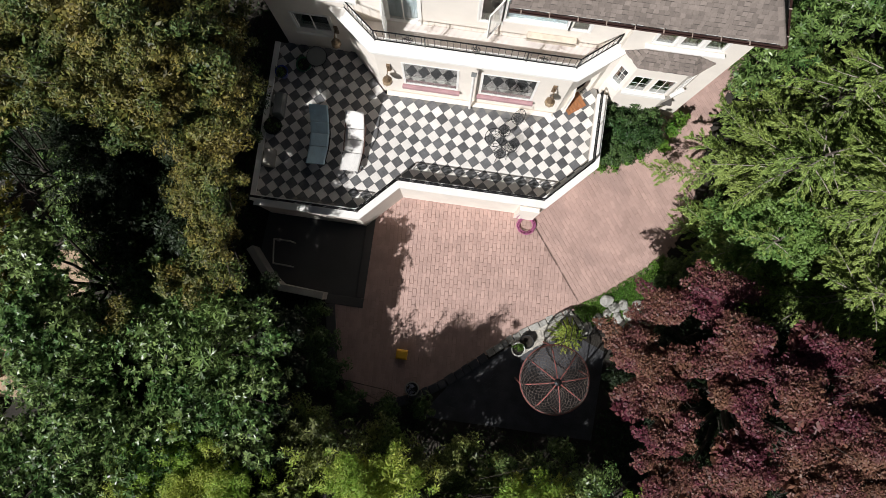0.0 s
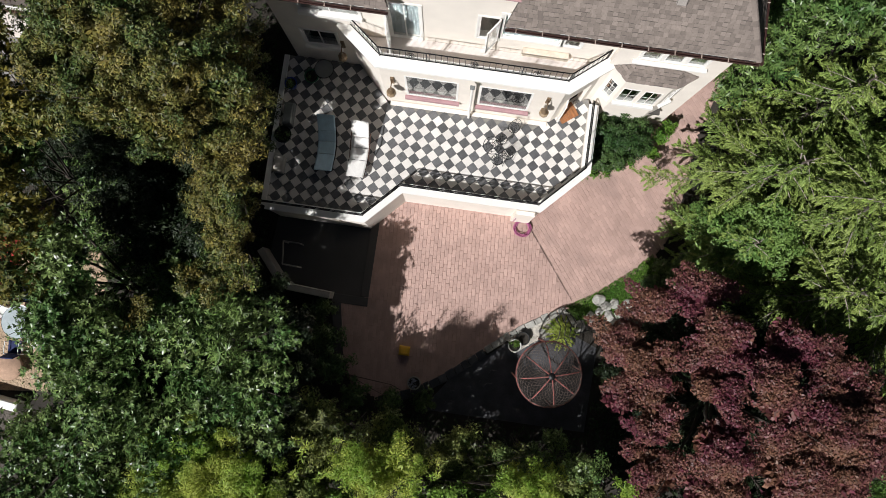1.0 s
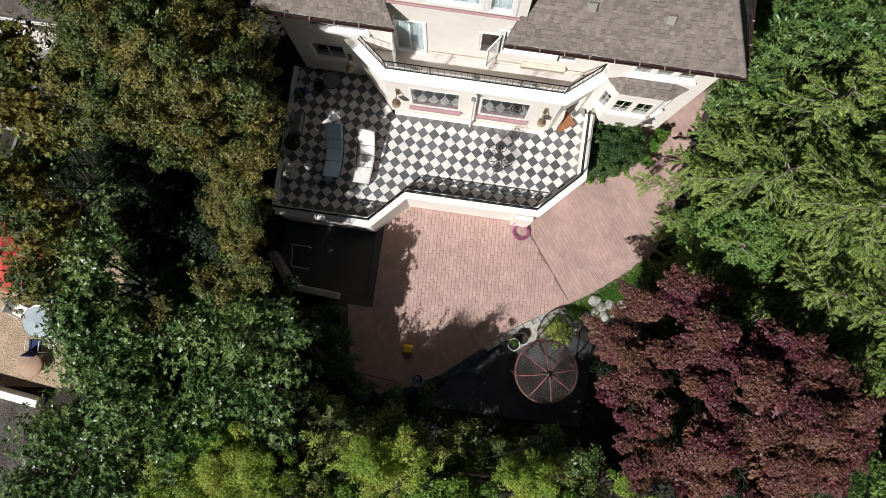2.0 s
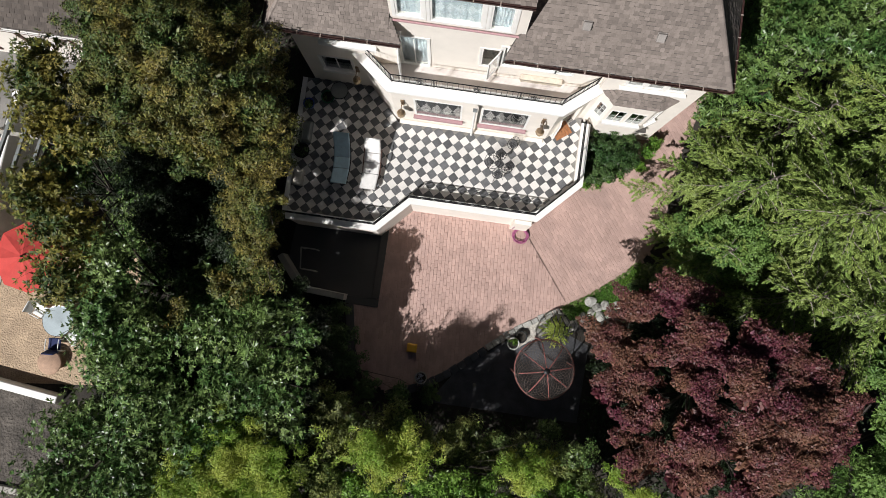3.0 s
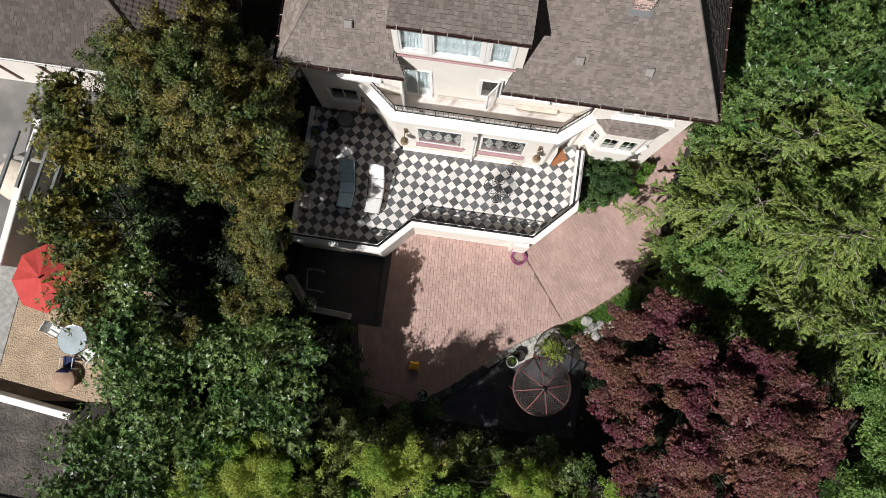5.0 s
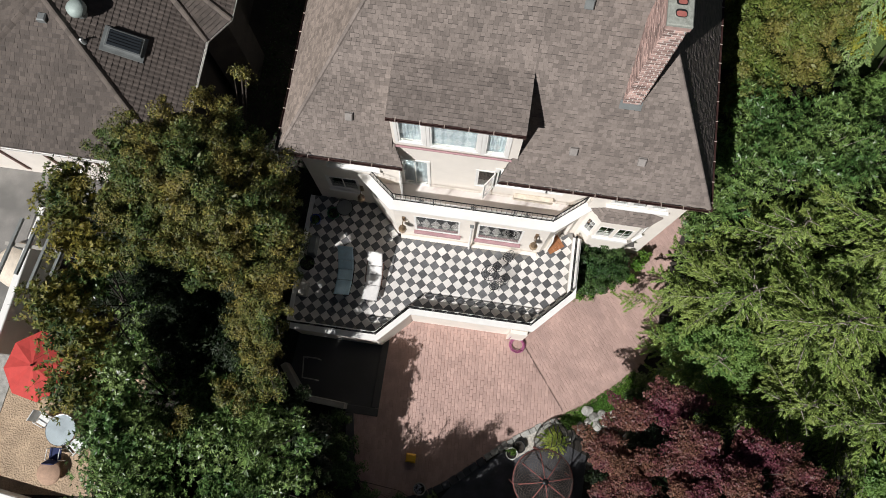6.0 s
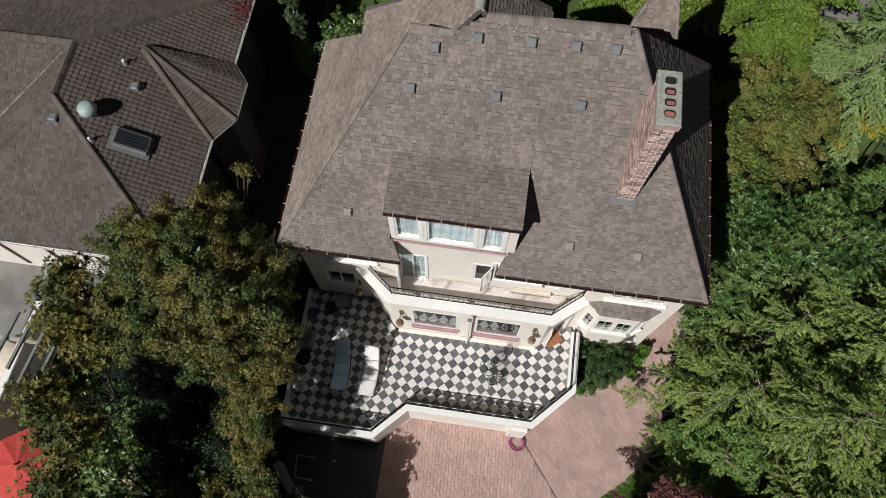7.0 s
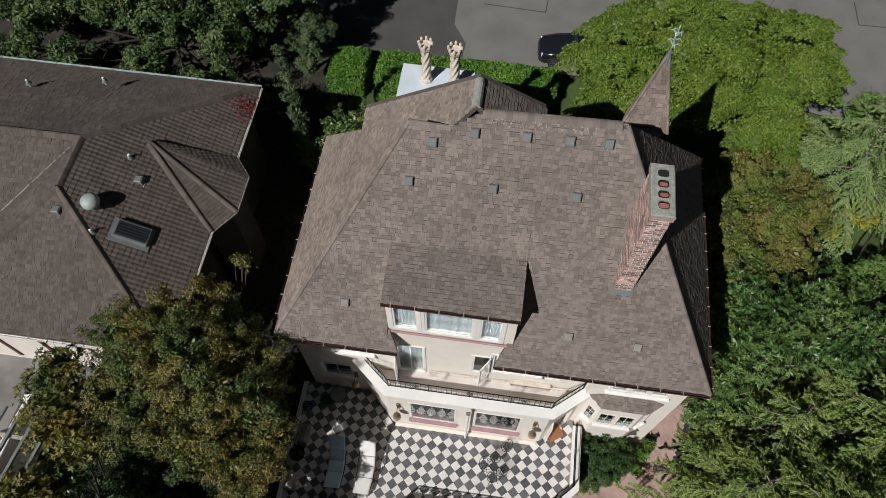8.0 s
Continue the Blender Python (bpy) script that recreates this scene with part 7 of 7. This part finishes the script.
# dark border stones added to hide the ragged paving edge in the shade
RIM = [(1.95, -1.16), (0.6, -2.32), (-0.6, -3.12), (-1.9, -3.62)]
for (x0, y0), (x1, y1) in zip(RIM, RIM[1:]):
    m, ln, u = frame_of((x1, y1), (x0, y0)), math.hypot(x1 - x0, y1 - y0), 0.0
    while u < ln - 0.05:
        w = min(rng.uniform(0.25, 0.5), ln - u)
        part("edging_stone", Geo().soft_box(u + 0.01, u + w - 0.01, -0.17, 0.13 + rng.random() * 0.05, 0.0, 0.062 + rng.random() * 0.03, 0.02, m), SLATE, edge)
        u += w
# Added dark strips: cover the paver edge where only shade lies.
kerb = thing("dark_edge_strip", "dark strips added over the paving's ragged edge beside the sunken corner", "kerb", kind="structure")
part("strip_length", Geo().soft_box(-3.2, -2.88, 0.3, 3.3, 0.0, 0.075, 0.015), ASPHALT_D, kerb)
part("strip_length", Geo().soft_box(-4.3, -2.88, -0.06, 0.29, 0.0, 0.075, 0.015), ASPHALT_D, kerb)
part("strip_length", Geo().soft_box(0, 2.1, -0.16, 0.2, 0.0, 0.07, 0.015, frame_of((-4.12, -0.07), (-3.72, -2.1))), ASPHALT_D, kerb)

# low wall and sunken corner under the terrace
lw = thing("retaining_wall", "low pale concrete wall round the sunken corner", "wall", kind="structure")
for (x0, y0), (x1, y1) in zip(((-7.15, 1.55), (-6.4, 0.66), (-5.9, 0.30)), ((-6.4, 0.66), (-5.9, 0.30), (-4.25, 0.20))):
    part("wall_length", Geo().soft_box(-0.03, math.hypot(x1 - x0, y1 - y0), -0.13, 0.13, 0, 1.0, 0.02, frame_of((x0, y0), (x1, y1))), CONCRETE, lw)
fr = thing("bare_bench", "bare pale wooden bench in the shade", "bench")
for a, b in (((-6.35, 2.0, 0.9), (-6.25, 1.12, 0.9)), ((-6.35, 2.0, 0.9), (-5.75, 2.0, 0.9)), ((-6.25, 1.12, 0.9), (-5.7, 1.1, 0.9))):
    part("rail", Geo().tube([a, b], 0.03, 6), CONCRETE, fr)
for x, y in ((-6.35, 2.0), (-6.25, 1.12), (-5.75, 2.0), (-5.7, 1.1)):
    part("leg", Geo().tube([(x, y, 0), (x, y, 0.9)], 0.03, 6), CONCRETE, fr)

# clipped evergreen block between terrace and bay window
tree("box_hedge", "dark glossy evergreen clipped into a rounded block beside the terrace", "hedge", (5.6, 7.4, 0),
     [(5.3, 7.9, 1.45, 0.85), (6.05, 7.95, 1.4, 0.85), (5.3, 7.3, 1.4, 0.78), (5.95, 7.45, 1.3, 0.78), (6.5, 7.8, 1.05, 0.7), (5.25, 6.95, 0.95, 0.62), (5.9, 7.1, 0.75, 0.62), (6.7, 7.65, 0.6, 0.55)],
     L_IVY, 9000, 0.18, 0.042, 0.45, 51, 0.06, 0.95, core=900)
tree("border_shrub", "leafy lime-green plants at the foot of the wall", "shrub", (7.4, 7.6, 0), [(7.35, 7.5, 0.5, 0.35), (7.6, 8.1, 0.7, 0.35), (7.9, 8.6, 0.6, 0.35), (4.9, 6.38, 0.12, 0.2), (5.3, 6.45, 0.12, 0.22), (5.75, 6.6, 0.12, 0.2), (6.2, 6.8, 0.12, 0.2), (6.7, 7.1, 0.12, 0.2)], L_HEDGE, 2500, 0.16, 0.05, 0.4, 52, 0.03)
tree("border_shrub", "dark shrubs under the maple at the paving's edge", "shrub", (8.4, 2.6, 0), [(7.9, 2.3, 0.8, 0.6), (8.8, 2.9, 1.0, 0.7), (9.3, 3.4, 1.4, 0.8), (8.3, 3.1, 0.5, 0.4)], L_DARK, 2200, 0.22, 0.06, 0.45, 53, 0.05)

# ---- neighbour's yard ----
slab_of("gravel_yard", [(-19.4, -5.6), (-14.0, -5.0), (-13.0, 0.6), (-19.0, 0.2), (-19.2, -2.9)], 0.02, SAND, "tan gravel in the neighbour's yard", "gravel")
slab_of("neighbour_patio", [(-30, 0.3), (-18.9, 0.2), (-18.4, 6.6), (-12.6, 7.4), (-12.6, 8.7), (-30, 8.7)], 0.10, PATIO, "pale concrete patio behind the neighbouring house", "patio")
slab_of("stone_path", [(-30, -5.6), (-19.4, -5.6), (-19.2, -2.9), (-19.0, 0.2), (-30, 0.3)], 0.05, STONE, "grey stone path beside the gravel", "path")
nw_ = thing("garden_wall", "white rendered garden wall with a thick coping", "wall", kind="structure")
part("wall_length", Geo().soft_box(-0.12, 6.2, -0.16, 0.16, 0, 2.5, 0.03, frame_of((-18.75, 0.4), (-18.35, 6.6))), TRIM, nw_)
part("wall_length", Geo().soft_box(0, 6.0, -0.16, 0.16, 0, 0.6, 0.03, frame_of((-21.5, -5.05), (-15.6, -5.75))), TRIM, nw_)
box_ = thing("post_box", "small white painted box on a slim post among the leaves", "box")
part("post", Geo().box(-14.76, -14.66, 3.47, 3.57, 0.0, 4.9), TRIM, box_)
part("body", Geo().soft_box(-14.9, -14.45, 3.3, 3.62, 4.9, 5.2, 0.04), TRIM, box_)
perg = thing("pergola", "weathered grey timber pergola over the garden wall", "pergola")
part("beam", Geo().box(-19.2, -16.6, 4.68, 4.82, 2.7, 2.86), CONCRETE, perg)
for i in range(4):
    x = -18.9 + i * 0.72
    part("rafter", Geo().box(-0.06, 0.06, -1.6 + 0.5 * (i % 2), 1.3 - 0.7 * (i > 1), 2.863, 3.0, pose(x, 4.6, 0, 0, 0, -8)), VENT, perg)
for x in (-19.0, -16.8):
    part("post", Geo().box(x - 0.07, x + 0.07, 4.68, 4.82, 0, 2.7), VENT, perg)
single("stone_ornament", Geo().lathe([(0.9, 0), (1.05, 0.4), (0.7, 0.85), (0.2, 0.95)], (-19.9, 4.2, 0.1), 14), CREAM_STONE, "large rounded cream stone ornament on the patio", "stone", smooth=True)


def parasol(x, y, z, r):
    t = thing("parasol", "faded red canvas parasol, eight-sided", "parasol")
    part("pole", Geo().tube([(x, y, 0), (x, y, z)], 0.03, 6), DARK_WOOD, t)
    for i in range(8):
        a, b = i * 0.7854 + 0.2, (i + 1) * 0.7854 + 0.2
        am = (a + b) / 2
        p = lambda q, rr, h: (x + rr * math.cos(q), y + rr * math.sin(q), z + h)
        g = Geo().add([p(0, 0.0, 0.0), p(a, r * 0.5, -0.24), p(am, r * 0.47, -0.28), p(b, r * 0.5, -0.24), p(a, r, -0.5), p(am, r * 0.93, -0.53), p(b, r, -0.5)],
                      [(0, 1, 2), (0, 2, 3), (1, 4, 5, 2), (2, 5, 6, 3)])
        part("canopy_panel", g, RED_CLOTH, t)
        part("rib", Geo().tube([p(a, 0.05, -0.05), p(a, r, -0.52)], 0.012, 4), DARK_WOOD, t)
    part("finial", Geo().lathe([(0.04, 0), (0.05, 0.05), (0.02, 0.12)], (x, y, z), 8), DARK_WOOD, t)
    return t


parasol(-16.75, 0.0, 2.75, 1.45)
round_table("round clear glass table with a metal rim in the gravel yard", -16.0, -2.5, 0, 0.64, 0.72, material("pale_table_glass", (0.42, 0.48, 0.50), 0.08, spread=0.15, scale=2, bump=0), CHROME)


def patio_chair(label, x, y, turn, mat):
    t = thing("patio_chair", label, "chair", "chairs round the glass table", at=(x, y, 0.02))
    t.rotation_euler = (0, 0, radians(turn))
    part("seat", Geo().soft_box(-0.25, 0.25, -0.25, 0.25, 0.40, 0.45, 0.02), mat, t)
    part("backrest", Geo().soft_box(-0.25, 0.25, 0.0, 0.05, 0.0, 0.5, 0.02, pose(0, 0.25, 0.46, -14)), mat, t)
    for u in (-0.27, 0.27):
        part("armrest", Geo().tube([(u, 0.25, 0.66), (u, -0.2, 0.64), (u, -0.22, 0.0)], 0.02, 6), PLASTIC, t)
        part("leg", Geo().tube([(u, 0.25, 0.66), (u, 0.3, 0.0)], 0.02, 6), PLASTIC, t)
    return t


patio_chair("white plastic armchair at the glass table", -16.95, -2.2, 70, PLASTIC)
patio_chair("navy canvas armchair at the glass table", -16.1, -3.5, 185, NAVY)
patio_chair("white plastic armchair at the glass table", -15.3, -3.0, 235, PLASTIC)
patio_chair("dark canvas armchair at the glass table", -15.9, -1.5, 0, NAVY)
patio_chair("white plastic armchair half under the trees", -14.3, -2.7, 200, PLASTIC)
single("fire_bowl", Geo().lathe([(0.3, 0), (0.5, 0.3), (0.52, 0.36), (0.46, 0.40), (0.25, 0.46), (0.04, 0.5)], (-16.2, -4.3, 0.02), 22), TERRA, "round terracotta bowl with a shallow domed lid on the gravel", "bowl", smooth=True)

slab_of("rough_bank", [(-30, -16), (-14.5, -16), (-14.2, -6.2), (-15.6, -6.0), (-21.5, -5.4), (-30, -5.6)], 0.04, BANK, "rough grey-brown earth bank below the garden wall", "earth")
st_ = thing("garden_step", "low stone edging across the earth bank", "edging")
for i in range(5):
    part("stone_block", Geo().soft_box(0.01, 0.56, -0.14, 0.14, 0.0, 0.22, 0.03, frame_of((-18.4 + 0.57 * i, -9.75 - 0.02 * i), (-17.8 + 0.57 * i, -9.77 - 0.02 * i))), CONCRETE, st_)

# ---- things on the neighbour's roof ----
def n_roof(x):
    return 5.9 + (-11.55 - x) * 0.519


sk = thing("skylight", "dark glass skylight on the neighbour's roof", "skylight")
ms = Matrix.Translation((-14.0, 12.28, n_roof(-14.0) + 0.02)) @ Matrix.Rotation(math.atan(0.519), 4, "Y")
part("curb", Geo().soft_box(-0.66, 0.66, -0.38, 0.38, 0, 0.22, 0.02, ms), VENT, sk)
part("pane", Geo().soft_box(-0.58, 0.58, -0.30, 0.30, 0.222, 0.25, 0.01, ms), material("dark_skylight_glass", (0.03, 0.035, 0.04), 0.15, spread=0.1, bump=0), sk)
for k in range(1, 5):
    part("glazing_bar", Geo().box(-0.58, 0.58, -0.30 + 0.12 * k - 0.012, -0.30 + 0.12 * k + 0.012, 0.25, 0.258, ms), IRON, sk)
part("flashing", Geo().box(-0.78, 0.78, -0.52, 0.48, 0.0, 0.05, ms), VENT, sk)
tv = thing("turbine_vent", "round pale metal turbine vent on the tiles", "vent")
part("neck", Geo().lathe([(0.2, -0.25), (0.2, 0.2)], (-15.45, 12.9, n_roof(-15.45)), 14), VENT, tv)
part("dome", Geo().lathe([(0.28, 0.2), (0.36, 0.32), (0.34, 0.5), (0.2, 0.62), (0.03, 0.65)], (-15.45, 12.9, n_roof(-15.45)), 18), material("pale_galvanised", (0.34, 0.40, 0.37), 0.6, 0.1, spread=0.12), tv, smooth=True)
for x, y, lab in ((-14.44, 14.63, "small dark box vent on the neighbour's tiles"), (-16.64, 12.4, "small white box vent on the neighbour's tiles")):
    z = n_roof(x) if x > -16 else 8.15
    v = thing("box_vent", lab, "vent")
    part("hood", Geo().soft_box(x - 0.16, x + 0.16, y - 0.16, y + 0.16, z - 0.1, z + 0.18, 0.04), VENT, v)
    part("base", Geo().box(x - 0.22, x + 0.22, y - 0.22, y + 0.22, z - 0.15, z - 0.08), TRIM, v)
for x, y in ((-15.03, 15.47), (-15.18, 11.84), (-17.9, 19.6), (-21.2, 19.0)):
    z = n_roof(x) if x > -16 else 7.3
    v = thing("vent_pipe", "white vent pipe standing on the neighbour's tiles", "pipe", "vent pipes")
    part("pipe", Geo().tube([(x, y, z - 0.2), (x, y, z + 0.22), (x + 0.09, y + 0.02, z + 0.28)], 0.05, 8), PLASTIC, v)
    part("collar", Geo().lathe([(0.14, -0.02), (0.07, 0.1)], (x, y, z), 10), VENT, v)

# ---- street side ----
slab_of("street", [(-12.5, 29.0), (-12.5, 70), (80, 70), (80, 27), (22, 28.0), (14, 29.6), (6, 29.9), (-9, 29.2)], 0.03, ASPHALT, "grey asphalt street", "street")
slab_of("asphalt_patch", [(-12.0, 29.2), (-3.0, 29.9), (-2.9, 31.4), (-3.8, 32.9), (-4.3, 69), (-12.2, 69)], 0.036, ASPHALT_D, "darker resurfaced asphalt", "street")
seams = thing("tar_seams", "black tar seams and cracks round patches in the asphalt", "road marking", kind="structure")
for p, q in (((-2.2, 34.9), (1.7, 34.7)), ((1.7, 34.7), (1.8, 36.2)), ((20.9, 38.4), (20.9, 36.4)), ((20.9, 36.4), (23.4, 36.4)), ((-3.0, 30.0), (-2.98, 31.4)), ((-2.98, 31.4), (-3.9, 32.7)), ((-3.9, 32.7), (-4.0, 36.0))):
    part("seam", Geo().box(0, math.hypot(q[0] - p[0], q[1] - p[1]), -0.035, 0.035, 0.03, 0.041, frame_of(p, q)), ASPHALT_D, seams)
slab_of("rear_lawn", [(-9, 19), (9.5, 18.5), (24, 20), (22, 27.9), (14, 29.5), (6, 29.8), (-9, 29.1)], 0.015, LAWN, "lawn between house and street", "lawn")
shrub_block("hedge", "long clipped bright green hedge along the street", "hedge", [(-7.5, 2.6, 27.0, 28.9, 0, 1.5), (-7.3, -5.0, 25.6, 27.2, 0, 1.45)], L_HEDGE, 420, 0.085, 54, rough=0.08, round_top=0.15)
shrub_block("hedge", "short clipped bright green hedge at the neighbour's boundary", "hedge", [(-10.2, -8.2, 26.4, 28.9, 0, 1.5)], L_HEDGE, 420, 0.085, 55, rough=0.08, round_top=0.2)


def car(x, y, turn):
    t = thing("car", "glossy black car parked at the kerb", "car", at=(x, y, 0.04))
    t.rotation_euler = (0, 0, radians(turn))
    sec = [(-2.32, 0.42, 0.60, 0.62), (-2.24, 0.66, 0.70, 0.74), (-2.05, 0.82, 0.80, 0.86), (-1.25, 0.9, 0.92, 0.96), (-0.75, 0.9, 0.98, 1.04), (-0.1, 0.9, 1.0, 1.40), (0.9, 0.9, 1.0, 1.44), (1.6, 0.9, 1.0, 1.05), (2.1, 0.86, 0.9, 0.92), (2.25, 0.78, 0.7, 0.7)]
    vs, fs = [], []
    for u, w, zb, zt in sec:
        vs += [(u, -w, 0.22), (u, -w, zb * 0.8), (u, -w * 0.96, zb), (u, -w * 0.72, zt), (u, w * 0.72, zt), (u, w * 0.96, zb), (u, w, zb * 0.8), (u, w, 0.22)]
    for k in range(len(sec) - 1):
        fs += [(k * 8 + i, k * 8 + (i + 1) % 8, k * 8 + 8 + (i + 1) % 8, k * 8 + 8 + i) for i in range(8)]
    fs += [tuple(range(7, -1, -1)), tuple(range(len(vs) - 8, len(vs)))]
    part("body", Geo().add(vs, fs), CAR, t, smooth=True)
    part("windscreen", Geo().add([(-0.74, -0.62, 0.995), (-0.74, 0.62, 0.995), (-0.14, 0.60, 1.395), (-0.14, -0.60, 1.395)], [(0, 1, 2, 3)]), material("tinted_glass", (0.02, 0.025, 0.03), 0.05, spread=0.05, bump=0), t)
    for sx in (-1.4, 1.4):
        for sy in (-1, 1):
            m = pose(sx, sy * 0.86, 0.34, -90 * sy)
            w = part("wheel", Geo().add(*wheel_ring(0.36, 0.2, m)), RUBBER, t)
            part("rim", Geo().lathe([(0.25, 0.0), (0.25, 0.02), (0.21, 0.02), (0.21, 0.0)], (0, 0, 0.1), 20, False).mesh("rim"), CHROME, w).matrix_basis = m
            for k in range(6):
                part("spoke", Geo().box(0.03, 0.23, -0.022, 0.022, 0.095, 0.115, m @ pose(0, 0, 0, 0, 0, 60 * k)), CHROME, w)
    for sy in (-0.62, 0.62):
        part("headlight", Geo().soft_box(-2.16, -2.02, sy - 0.12, sy + 0.12, 0.62, 0.80, 0.03), PLASTIC, t)
    return t


def wheel_ring(r, w, m):
    n = 20
    vs = [m @ Vector((r * math.cos(6.2832 * i / n), r * math.sin(6.2832 * i / n), z)) for z in (-w / 2, w / 2) for i in range(n)]
    return vs, [tuple(range(n - 1, -1, -1)), tuple(range(n, 2 * n))] + [(i, (i + 1) % n, n + (i + 1) % n, n + i) for i in range(n)]


car(3.75, 31.3, 5)

# ---- many small pieces of floors and paving ----
tiles_left = lay_tiles()
for k, mat in ((0, WHITE_TILE), (1, DARK_TILE)):
    part("tiles", tiles_left[k], mat, terrace)["kind"] = "stuff"
part("pavers", paver_rest, PAVER, yard)["kind"] = "stuff"
paver_mesh = Geo().soft_box(-0.0705, 0.0705, -0.1455, 0.1455, -0.02, 0.014, 0.006).mesh("paver")
paver_mesh.materials.append(PAVER_P)
for m in paver_singles:
    ob = new("paver", paver_mesh)
    ob.matrix_basis = m
    ob.parent = yard
